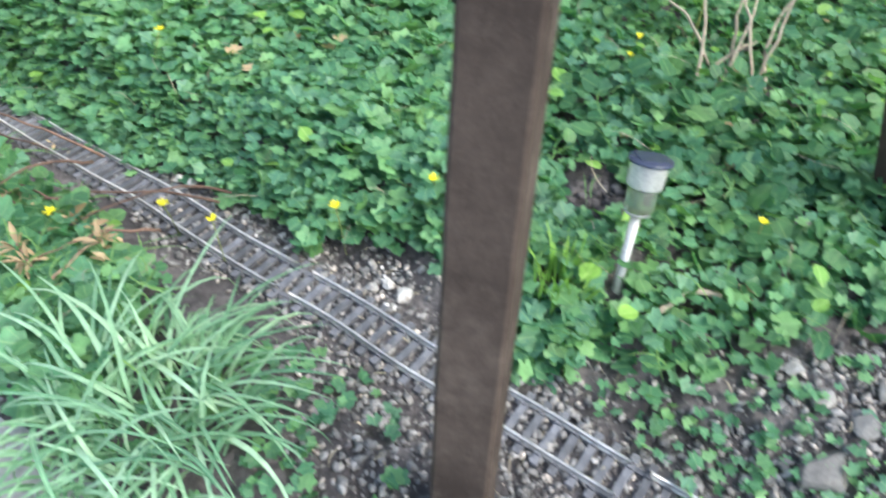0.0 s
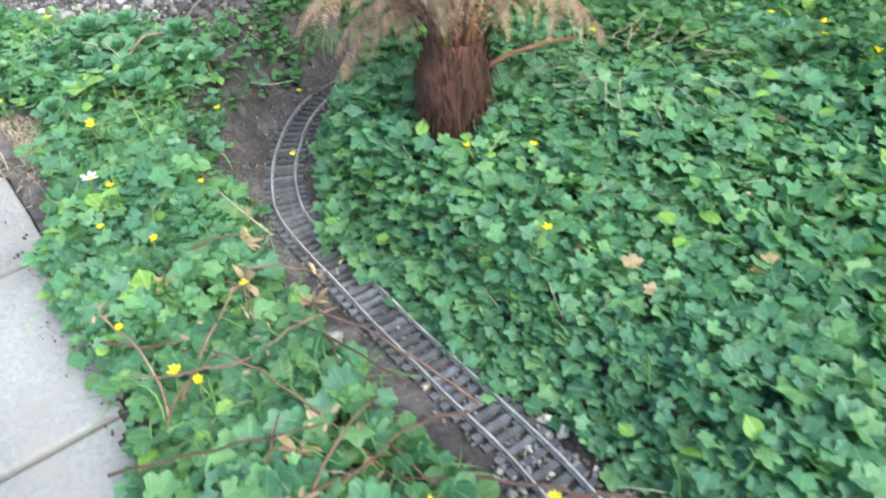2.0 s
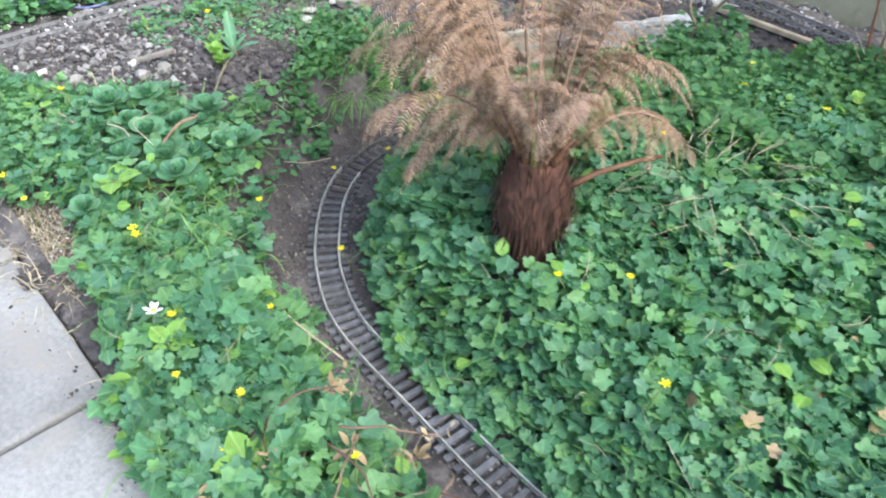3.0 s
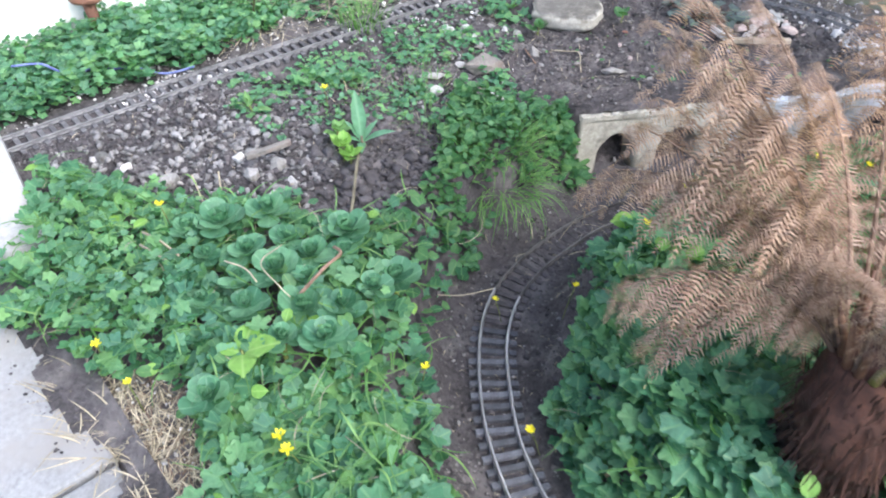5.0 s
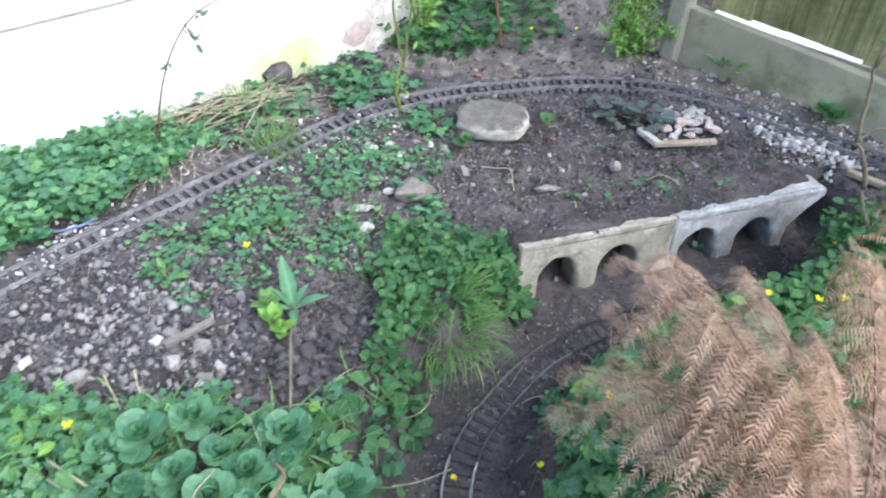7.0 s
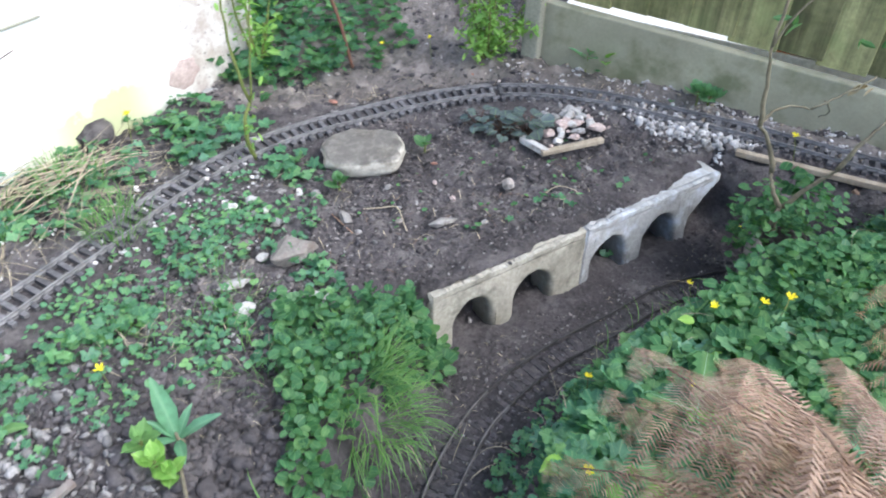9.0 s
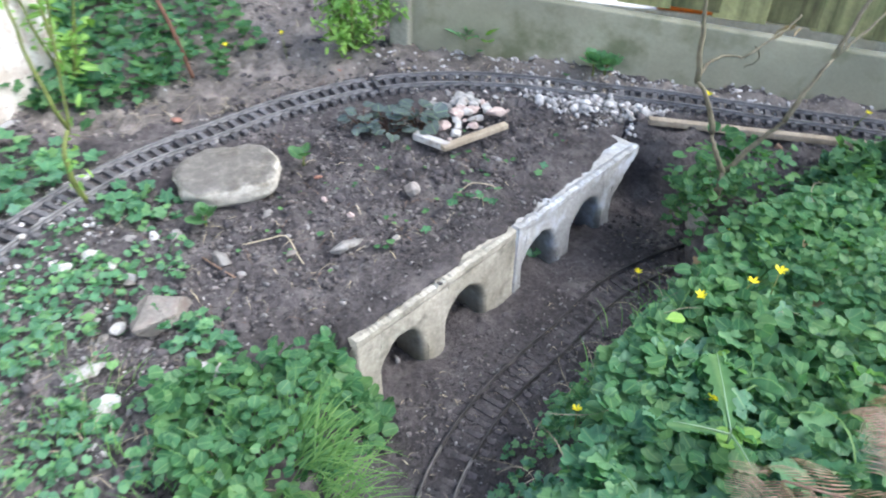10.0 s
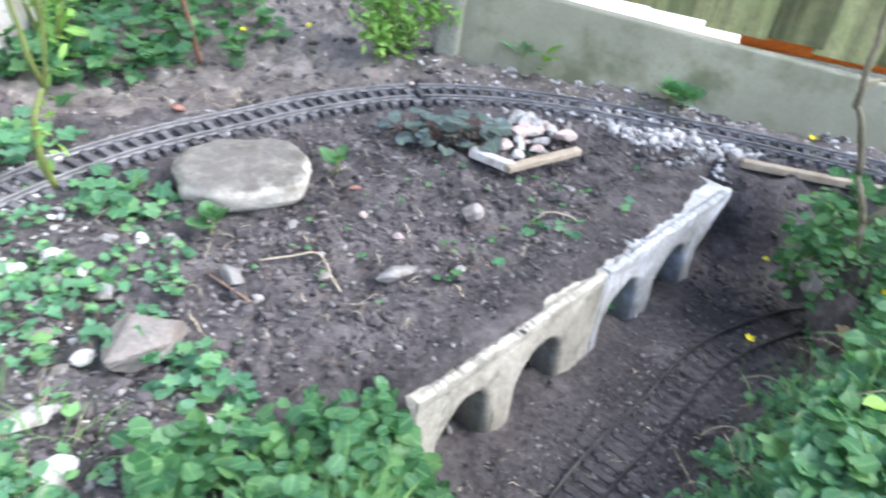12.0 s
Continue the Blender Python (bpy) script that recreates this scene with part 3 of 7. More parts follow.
def ground_mesh():
    def axis(a, b, step, far):
        inner = np.arange(a, b + step / 2, step)
        grow = np.cumsum(0.02 * 1.35 ** np.arange(24))
        grow = grow[grow < far]
        return np.r_[(a - grow)[::-1], inner, b + grow]
    xs, ys = axis(-2.45, 0.85, 0.0075, 60.0), axis(-0.1, 3.5, 0.0075, 60.0)
    gx, gy = np.meshgrid(xs, ys)
    gz = ground_at(gx.ravel(), gy.ravel())
    v = np.c_[gx.ravel(), gy.ravel(), gz]
    nx, ny = len(xs), len(ys)
    i = (np.arange(ny - 1)[:, None] * nx + np.arange(nx - 1)).ravel()
    t = np.vstack([np.c_[i, i + 1, i + nx + 1], np.c_[i, i + nx + 1, i + nx]])
    return tagged(soup("ground", v, t, SOIL, None, None, True), "dark crumbly garden soil with a railway cutting", "soil", kind="structure")


ground_mesh()


# ---- walls, fence, paving ----
def wall():
    long = 2.25
    m = pose(WALL_AT[0], WALL_AT[1], 0, 0, 0, math.degrees(math.atan2(WALL_WAY[1], WALL_WAY[0])))
    bm = bmesh.new()
    block(bm, (long, 0.22, 2.7), pose(long / 2, 0.11, 1.25), 0.008)
    ob = part("wall_white", bm, RENDER, None, "", False)
    ob.matrix_basis = m
    tagged(ob, "white rendered wall, green with algae at its foot", "wall", kind="structure")
    bm = bmesh.new()
    bmesh.ops.create_icosphere(bm, subdivisions=4, radius=1.0)
    for v in bm.verts:
        v.co *= 1 + 0.22 * noise.noise(v.co * 2.1)
        v.co = Vector((2.02 + v.co.x * 0.052, 0.003 + v.co.y * 0.006, 0.085 + v.co.z * 0.040))
    part("brick", bm, PINK, ob, "bare pink brick where the render has flaked")
    bm = bmesh.new()
    block(bm, (1.72, 0.008, 0.0035), pose(0.87, -0.002, 0.322), 0.001)
    part("drip_bead", bm, POST_CONCRETE, ob, "thin grey bead along the render", False)


wall()


def fence():
    deg = math.degrees(math.atan2(FENCE_WAY[1], FENCE_WAY[0]))
    run = thing("fence", "close-boarded wooden fence, green with moss", "fence", kind="structure", at=(FENCE_AT[0], FENCE_AT[1], 0), turn=deg)
    x, k = 0.05, 0
    while x < 2.6:
        w = 0.105 + 0.012 * random.random()
        low = 0.200 - 0.050 * x + random.choice((0.0, 0.0, 0.008, -0.004, 0.005))
        bm = bmesh.new()
        block(bm, (w, 0.016, 1.4), Matrix.Translation((x + w / 2, 0.03, low + 0.7)) @ pose(0, 0, 0, 0, 0, -5), 0.002)
        part("board", bm, FENCE_WOOD, run, "", False)
        x += w - 0.012
    for z in (0.45, 1.2):
        bm = bmesh.new()
        block(bm, (2.3, 0.04, 0.07), pose(1.2, 0.07, z), 0.003)
        part("arris_rail", bm, FENCE_WOOD, run, "", False)
    base = thing("gravel_board", "long grey-green concrete board under the fence", "fence base", kind="structure", at=(FENCE_AT[0], FENCE_AT[1], 0), turn=deg)
    bm = bmesh.new()
    block(bm, (2.34, 0.030, 0.34), pose(1.14, 0.020, -0.042, 0, 2.87, 0), 0.004)
    part("board", bm, BOARD_CONCRETE, base, "", False)
    post = thing("fence_post", "square grey concrete fence post with chamfered edges", "post", kind="structure", at=(FENCE_AT[0] - 0.012, FENCE_AT[1] + 0.016, 0), turn=deg)
    bm = bmesh.new()
    block(bm, (0.046, 0.06, 1.9), pose(0, 0, 0.75), 0.006)
    part("shaft", bm, POST_CONCRETE, post, "", False)
    # Added white sheet; its colour gives the glare in the gap under the boards.
    bm = bmesh.new()
    block(bm, (6.0, 2.2, 0.05), pose(3.0, 1.25, 0.10), 0.004)
    beyond = part("pavement", bm, SUNLIT_GROUND, None, "", False)
    beyond.matrix_basis = pose(FENCE_AT[0], FENCE_AT[1], 0, 0, 0, deg)
    tagged(beyond, "near-white sheet standing in for sunlit ground behind the fence", "paving", kind="structure")
    bm = bmesh.new()
    block(bm, (0.30, 0.02, 0.09), Matrix(), 0.008)
    o = part("orange_board", bm, ORANGE, None, "", False)
    o.matrix_basis = pose(*(FENCE_AT + FENCE_WAY * 0.69 + np.array([0.595, 0.804]) * 0.16), 0.17, 0, 0, deg)
    tagged(o, "orange plastic board leaning behind the fence", "board")


fence()


def plain_fence(at, turn, count):
    run = thing("fence", "plain dark wooden fence added out of view", "fence", kind="structure", at=at, turn=turn)
    for k in range(count):
        bm = bmesh.new()
        block(bm, (0.098, 0.016, 1.8), pose(0.05 + k * 0.1, 0, 0.9), 0.002)
        part("board", bm, FENCE_WOOD, run, "", False)


# Unseen fence, added only to close off the ground behind.
plain_fence((-2.7, 4.6, 0), 0, 40)
# Unseen fence, added to keep sun and sky off the right side.
plain_fence((2.6, 0.7, 0), -88, 30)


def paving():
    deg = math.degrees(math.atan2(PATH_WAY[1], PATH_WAY[0]))
    floor = thing("pavement", "worn light grey concrete paving slabs with dirty joints", "paving", kind="structure", at=(PATH_AT[0], PATH_AT[1], 0), turn=deg)
    for row in range(4):
        for col in range(13):
            bm = bmesh.new()
            block(bm, (0.371, 0.571, 0.05), Matrix.Translation((-1.02 + 0.38 * col, -0.292 - row * 0.58, -0.024 + random.uniform(-0.002, 0.002))) @ pose(0, 0, 0, random.uniform(-0.3, 0.3), random.uniform(-0.3, 0.3), random.uniform(-0.5, 0.5)), 0.005)
            part("paving_slab", bm, PAVING, floor, "", False)


paving()


def earth_spill():
    """A film of earth washed over the edge of the slabs, with a ragged outline."""
    s, q = np.meshgrid(np.arange(-0.35, 2.3, 0.008), np.arange(-0.03, 0.13, 0.008))
    nrm = np.array([-0.568, -0.823])
    x = PATH_AT[0] + s * PATH_WAY[0] + q * nrm[0]
    y = PATH_AT[1] + s * PATH_WAY[1] + q * nrm[1]
    reach = 0.012 + 0.022 * vn(s, 0 * s, 5, 41) + 0.016 * vn(s, q, 22, 42) + 0.010 * vn(s, q, 70, 43)
    z = 0.0035 + 0.010 * np.clip((reach - q) / 0.06, 0, 1) + 0.003 * vn(x, y, 60, 44)
    nx = s.shape[1]
    i = (np.arange(s.shape[0] - 1)[:, None] * nx + np.arange(nx - 1)).ravel()
    i = i[(q < reach).ravel()[i]]
    t = np.vstack([np.c_[i, i + nx, i + nx + 1], np.c_[i, i + nx + 1, i + 1]])
    tagged(soup("soil", np.c_[x.ravel(), y.ravel(), z.ravel()], t, SOIL, None, None, True), "thin dark earth washed over the paving's edge", "soil", kind="stuff")


earth_spill()


def step_block():
    base = thing("concrete_block", "whitish concrete block with a rounded arris", "block", at=(-1.825, 1.52, 0), turn=50)
    bm = bmesh.new()
    block(bm, (0.6, 0.40, 0.10), pose(-0.3, 0.2, -0.008), 0.010)
    for v in bm.verts:
        v.co += Vector((1, 1, 0.5)) * 0.004 * noise.noise(v.co * 25)
    part("body", bm, WHITEWASH, base, "", False)


step_block()


# ---- viaduct ----
def viaduct(start, long, arches, mat, label, half=0.0):
    base = thing("model_viaduct", label, "model viaduct", "cast viaduct sections", at=(*(VIA + VIA_WAY * start), -0.004), turn=math.degrees(math.atan2(VIA_WAY[1], VIA_WAY[0])))
    foot, spring, crown, deep = -0.185, -0.100, -0.050, 0.075
    cols = []

    def plain(x0, x1):
        n = max(2, int((x1 - x0) / 0.007))
        cols.extend((x0 + (x1 - x0) * k / n, foot) for k in range(n + 1))
    x = 0.0
    for a, b in arches:
        plain(x, a)
        mid, r = (a + b) / 2, (b - a) / 2
        cols.extend((mid - r * math.cos(math.pi * k / 16), spring + (crown - spring) * math.sin(math.pi * k / 16)) for k in range(17))
        x = b
    plain(x, half or long)
    if half:
        cols.extend((half + (long - half) * k / 12, -0.125 + 0.103 * (k / 12) ** 0.55) for k in range(13))
    off = Vector((start * 9, 3, 0))
    rim = 0.013
    ends = [0.0] + [v for ab in arches for v in ab] + [half or long]

    def into(x, zb):
        """The way from the outline of an opening into the masonry."""
        for a, b in arches:
            if a - 1e-6 <= x <= b + 1e-6 and zb > foot + 1e-6:
                c = (x - (a + b) / 2) / ((b - a) / 2)
                return Vector((c, 0, 0.6 * math.sqrt(max(0.0, 1 - c * c))))
        for a, b in zip(ends[::2], ends[1::2]):
            if a - 1e-6 <= x <= b + 1e-6:
                u = (x - a) / (b - a)
                return Vector(((1 - u) * (a > 0) - u * (b < ends[-1]), 0, 0))
        return Vector((0, 0, 0.3))
    bm = bmesh.new()
    rows, turns_in, sheets = 8, 4, []
    for y in (0.0, deep):
        sheet = []
        for x, zb in cols:
            zt = 0.002 * noise.noise(Vector((x * 60, 2, 0)) + off) + 0.002 * noise.noise(Vector((x * 200, 7, 0)) + off)
            way = into(x, zb) * (rim if not y else 0.0)
            line = []
            for j in range(rows + 1):
                z = zb + way.z + (zt - zb - way.z) * j / rows
                fade = min(1.0, (zt - z) / (zt - spring))
                bulge = 0.0026 * noise.noise(Vector((x * 40, y * 40, z * 40)) + off) + 0.0012 * noise.noise(Vector((x * 110, y * 40, z * 110)) + off) + 0.005 * ss(-0.08, -0.17, np.array(z)) * (1 if y else -1)
                lip = 0.003 if j == rows else 0.0
                line.append(bm.verts.new((x + way.x * fade, y + float(bulge) + (lip if not y else -lip), z)))
            sheet.append(line)
        sheets.append(sheet)
    front, back = sheets
    under = []
    for (x, zb), line, rear in zip(cols, front, back):
        way, at = into(x, zb) * rim, line[0].co
        steps = [line[0]]
        for k in range(1, turns_in + 1):
            a = math.pi / 2 * k / turns_in
            steps.append(bm.verts.new((at.x - way.x * math.sin(a), at.y + rim * (1 - math.cos(a)), at.z - way.z * math.sin(a))))
        under.append(steps + [rear[0]])
    for c in range(len(cols) - 1):
        flat = abs(cols[c][0] - cols[c + 1][0]) < 1e-6
        for j in range(rows):
            if not flat:
                bm.faces.new((front[c][j], front[c + 1][j], front[c + 1][j + 1], front[c][j + 1]))
                bm.faces.new((back[c][j], back[c][j + 1], back[c + 1][j + 1], back[c + 1][j]))
        for k in range(turns_in + 1):
            bm.faces.new((under[c][k], under[c][k + 1], under[c + 1][k + 1], under[c + 1][k]))
        if not flat:
            bm.faces.new((front[c][rows], front[c + 1][rows], back[c + 1][rows], back[c][rows]))
    for c, way in ((0, 1), (len(cols) - 1, -1)):
        for j in range(rows):
            q = (front[c][j], front[c][j + 1], back[c][j + 1], back[c][j])
            bm.faces.new(q[::way])
    bmesh.ops.recalc_face_normals(bm, faces=bm.faces)
    part("arcade", bm, mat, base, "", True)
    bm = bmesh.new()
    rings, steps = [], int(long / 0.004)
    for k in range(steps + 1):
        x = 0.002 + (long - 0.004) * k / steps
        taper = min(1.0, (x - 0.001) / 0.03, (long - 0.001 - x) / 0.03)
        high = 0.0035 + 0.0045 * noise.noise(Vector((x * 70, 1, 3)) + off) + 0.003 * noise.noise(Vector((x * 190, 4, 1)) + off)
        deep_in = 0.014 + 0.006 * noise.noise(Vector((x * 50, 8, 2)) + off)
        out = taper * 0.0032 + 0.0018 * noise.noise(Vector((x * 90, 2, 9)) + off)
        high *= taper
        rings.append([bm.verts.new((x, y, z)) for y, z in ((-0.001, -0.012), (-out, -0.006), (-out * 0.9, max(high, 0.001)), (0.005, max(high, 0.001) + 0.0015), (deep_in, 0.001), (deep_in, -0.006))])
    for a, b in zip(rings, rings[1:]):
        for k in range(6):
            bm.faces.new((a[k], b[k], b[(k + 1) % 6], a[(k + 1) % 6]))
    bm.faces.new(rings[0])
    bm.faces.new(rings[-1][::-1])
    bmesh.ops.recalc_face_normals(bm, faces=bm.faces)
    part("coping", bm, mat, base, "ragged crust along the top edge", False)


viaduct(0.0, 0.362, ((0.052, 0.133), (0.194, 0.280)), CAST, "buff cast-concrete model viaduct section with two arches")
viaduct(0.366, 0.386, ((0.029, 0.119), (0.177, 0.264)), CAST_PALE, "grey cast-concrete model viaduct section streaked with white", 0.306)


def soil_cap():
    """Earth lying over the back of the viaduct's top."""
    s, q = np.meshgrid(np.linspace(-0.03, VIA_LONG - 0.02, 180), np.linspace(0.008, 0.10, 24))
    x = VIA[0] + s * VIA_WAY[0] + q * VIA_BACK[0]
    y = VIA[1] + s * VIA_WAY[1] + q * VIA_BACK[1]
    edge = 0.008 * vn(s, q, 25, 5) + 0.004 * vn(s, q, 70, 6)
    bare = 0.011 + 0.004 * ss(0.2, 0.4, s) + 0.16 * np.clip(s - 0.58, 0, 1)
    z = 0.001 + 0.003 * vn(x, y, 40, 4) + 0.006 * np.abs(vn(x, y, 45, 7)) + 0.005 * np.abs(vn(x, y, 95, 8)) - 0.022 * ss(0.008, -0.006, q + edge - bare) - 0.04 * ss(0.0, -0.03, s)
    z = np.maximum(z, np.where(q > 0.085, -0.02, z))
    nx = s.shape[1]
    i = (np.arange(s.shape[0] - 1)[:, None] * nx + np.arange(nx - 1)).ravel()
    t = np.vstack([np.c_[i, i + 1, i + nx + 1], np.c_[i, i + nx + 1, i + nx]])
    tagged(soup("soil", np.c_[x.ravel(), y.ravel(), z.ravel()], t, SOIL, None, None, True), "dark soil spread over the viaduct", "soil", kind="stuff")


soil_cap()


# ---- tracks ----
def track(at, way, lengths, label, name="model_railway_track", earthy=10**6, ties=SLEEPER):
    base = thing(name, label, "model railway", "garden railway")
    side = np.c_[-way[:, 1], way[:, 0], 0 * way[:, 0]]
    side /= np.linalg.norm(side, axis=1)[:, None]
    prof = [(-0.0030, 0.006), (0.0030, 0.006), (0.0030, 0.0072), (0.0009, 0.0080), (0.0009, 0.0112), (0.0017, 0.0118), (0.0017, 0.0140), (-0.0017, 0.0140), (-0.0017, 0.0118), (-0.0009, 0.0112), (-0.0009, 0.0080), (-0.0030, 0.0072)]
    for off in (-0.0242, 0.0242):
        for first, last, rail_mat in lengths:
            p, d = at[first:last], side[first:last]
            n, k = len(p), len(prof)
            wob = 0.0006 * np.sin(np.arange(first, first + n) * 0.7 + off * 90)
            v = np.concatenate([p + d * (off + w + wob[:, None]) + [0, 0, z] for w, z in prof])
            tris = [np.array([(0, j * n, (j + 1) * n) for j in range(1, k - 1)]), np.array([(n - 1, (j + 1) * n + n - 1, j * n + n - 1) for j in range(1, k - 1)])]
            i = np.arange(n - 1)
            for j in range(k):
                a, b = j * n, ((j + 1) % k) * n
                tris += [np.c_[a + i, b + i, b + i + 1], np.c_[a + i, b + i + 1, a + i + 1]]
            soup("rail", v, np.vstack(tris), rail_mat, None, base)
    bm = bmesh.new()
    block(bm, (0.0105, 0.082, 0.009), pose(0, 0, 0.002), 0.0015)
    for y in (-0.0242, 0.0242):
        for d in (-0.0042, 0.0042):
            block(bm, (0.007, 0.0030, 0.0035), pose(0, y + d, 0.0078))
        block(bm, (0.023, 0.006, 0.004), pose(0.010, y, 0.001))
    first = part("sleeper", bm, ties, base, "", False)
    me = first.data
    caked = me.copy()
    caked.materials[0] = CLOD
    for k, (p, d) in enumerate(zip(at, way)):
        ob = first if k == 0 else new("sleeper", me if k < earthy else caked)
        ob.parent = base
        ob.matrix_basis = Matrix.Translation(p) @ Vector(d).to_track_quat("X", "Z").to_matrix().to_4x4() @ pose(0, 0, 0, random.uniform(-1, 1), 0, random.uniform(-1.2, 1.2))
    return base


# ---- plants that cover the ground ----
RIGHT = [(0.03, 0.72), (-0.15, 0.75), (-0.22, 0.80), (-0.36, 0.912), (-0.50, 1.0), (-0.72, 1.135), (-0.875, 1.295), (-0.96, 1.43), (-0.97, 1.54), (-0.95, 1.67), (-0.93, 1.80), (-0.88, 1.88), (-0.82, 1.95), (-0.68, 2.02), (-0.58, 2.07), (-0.45, 2.14), (-0.36, 2.25), (-0.26, 2.30), (-0.02, 2.27), (0.3, 2.03), (1.3, 1.5), (1.3, 0.62), (0.62, 0.60), (0.47, 0.55), (0.30, 0.50), (0.14, 0.55)]
LEFT = [(-0.30, 0.60), (-0.44, 0.76), (-0.58, 0.86), (-0.75, 0.97), (-0.95, 1.18), (-1.12, 1.37), (-1.18, 1.47), (-1.22, 1.62), (-1.20, 1.80), (-1.26, 1.80), (-1.37, 1.67), (-1.54, 1.69), (-1.70, 1.66), (-1.96, 1.68), (-1.86, 1.50), (-1.80, 1.37), (-1.66, 1.33), (-1.54, 1.33), (-1.45, 1.29), (-1.36, 1.215), (-1.29, 1.11), (-1.18, 1.0), (-1.06, 0.86), (-0.85, 0.73), (-0.75, 0.65), (-0.65, 0.58), (-0.48, 0.47), (-0.34, 0.42)]
CORNER = [(-1.31, 2.15), (-1.06, 2.20), (-1.03, 2.14), (-1.08, 2.05), (-1.15, 1.99), (-1.19, 1.93), (-1.18, 1.79), (-1.26, 1.78), (-1.275, 1.90), (-1.26, 2.0)]
ALONG_WALL = [(-2.70, 1.55), (-2.28, 1.62), (-2.02, 1.94), (-1.85, 2.19), (-1.80, 2.40), (-1.95, 2.46), (-2.25, 2.13)]
BEHIND = [(-1.50, 3.02), (-1.36, 2.92), (-1.18, 2.98), (-1.05, 3.05), (-0.95, 3.12), (-0.98, 3.35), (-1.2, 3.7), (-1.6, 3.4)]

TRACK_EDGE = [(-0.75, 0.97), (-0.95, 1.18), (-1.12, 1.37), (-1.18, 1.47), (-1.22, 1.62), (-1.20, 1.80), (-1.28, 1.80), (-1.31, 1.62), (-1.28, 1.47), (-1.22, 1.38), (-1.05, 1.20), (-0.84, 0.98)]
NEAR_CORNER = [(0.16, 0.62), (0.30, 0.50), (0.80, 0.60), (1.3, 0.62), (1.3, 1.5), (0.52, 1.55), (0.24, 1.10)]
ISLAND_WEEDS = [(-1.24, 2.30), (-0.98, 2.30), (-0.42, 2.52), (-0.60, 2.66), (-1.05, 2.60)]


def rest_at(x, y):
    """Height of the surface that loose things lie on: the soil, or the paving."""
    over = (x - PATH_AT[0]) * -0.568 + (y - PATH_AT[1]) * -0.823 > 0
    return np.where(over, 0.002, ground_at(x, y))


def carpet(name, polygon, count, shapes, mat, label, size=(0.022, 0.034), low=0.012, high=0.06, seed=1, gaps=0.35, gap_scale=9.0, tilt=0.45, category="ground cover", clear=(), thin=None):
    """Leaves over a patch of ground, in loose layers with gaps."""
    rng = np.random.default_rng(seed)
    px, py = np.array(polygon).T
    x, y = rng.uniform(px.min() - 0.02, px.max() + 0.02, count * 4), rng.uniform(py.min() - 0.02, py.max() + 0.02, count * 4)
    jx, jy = x + 0.03 * vn(x, y, 22, seed), y + 0.03 * vn(x, y, 22, seed + 9)
    keep = inside(jx, jy, polygon) & (vn(x, y, gap_scale, seed + 3) * 0.7 + vn(x, y, gap_scale * 3, seed + 4) * 0.5 > -1 + gaps)
    if count < 8000:
        keep[keep] &= nearest(x[keep], y[keep], HIGH_AT[::2])[0] > 0.048
    for cx, cy, r in clear:
        keep &= np.hypot(x - cx, y - cy) > r
    if thin:
        keep &= ~inside(x, y, thin) | (rng.random(len(x)) > 0.62)
    x, y = x[keep][:count], y[keep][:count]
    n = len(x)
    z = rest_at(x, y) + low + (high - low) * rng.random(n) ** 0.8 * (0.85 + 0.45 * vn(x, y, 6, seed + 5) + 0.25 * vn(x, y, 15, seed + 7))
    grow = 0.85 + 0.3 * vn(x, y, 4, seed + 6)
    s = rng.uniform(*size, n) * grow
    turn = turns(rng.uniform(0, 6.283, n), np.abs(rng.normal(0, tilt, n)).clip(0, 1.2), rng.uniform(0, 6.283, n), s)
    ob = scatter(name, shapes, rng.integers(0, len(shapes), n), turn, np.c_[x, y, z], mat, None, True)
    return tagged(ob, label, category, kind="stuff")


carpet("ground_ivy", RIGHT, 27000, LOBED_LEAF, IVY, "dense carpet of small lobed green leaves", (0.015, 0.041), 0.006, 0.052, 11, 0.10, tilt=0.48, clear=((-0.65, 1.42, 0.075), (-0.64, 1.345, 0.040), (0.255, 0.605, 0.012), (0.27, 0.82, 0.06), (0.33, 0.76, 0.035)), thin=NEAR_CORNER)
carpet("ground_ivy", RIGHT, 9000, LOBED_LEAF, IVY, "lower layer of small lobed green leaves", (0.026, 0.044), 0.002, 0.022, 10, 0.05, tilt=0.3, clear=((-0.65, 1.42, 0.075), (-0.64, 1.345, 0.040), (0.255, 0.605, 0.012), (0.27, 0.82, 0.06), (0.33, 0.76, 0.035)), thin=NEAR_CORNER)
carpet("celandine_leaves", [(-0.62, 1.62), (-0.78, 1.80), (-0.80, 1.93), (-0.68, 2.02), (-0.58, 2.07), (-0.45, 2.14), (-0.36, 2.25), (-0.26, 2.30), (-0.02, 2.27), (0.3, 2.03), (1.0, 1.62)], 9000, HEART_LEAF, HEART, "carpet of glossy heart-shaped green leaves", (0.013, 0.027), 0.02, 0.085, 12, 0.15, tilt=0.48, clear=((-0.65, 1.42, 0.075), (-0.64, 1.345, 0.040)))
carpet("ground_ivy", LEFT, 7000, LOBED_LEAF, IVY, "carpet of lobed green leaves beside the paving", (0.014, 0.040), 0.003, 0.068, 13, 0.42, tilt=0.6, clear=((-1.44, 1.57, 0.085), (-1.42, 1.47, 0.07), (-1.33, 1.46, 0.05)), thin=TRACK_EDGE)
carpet("celandine_leaves", NEAR_CORNER, 1500, HEART_LEAF, HEART, "broad dark green leaves round the garden lamp", (0.020, 0.042), 0.01, 0.065, 36, 0.45, 8.0, 0.6, clear=((0.255, 0.605, 0.012), (0.27, 0.82, 0.06), (0.33, 0.76, 0.035)))
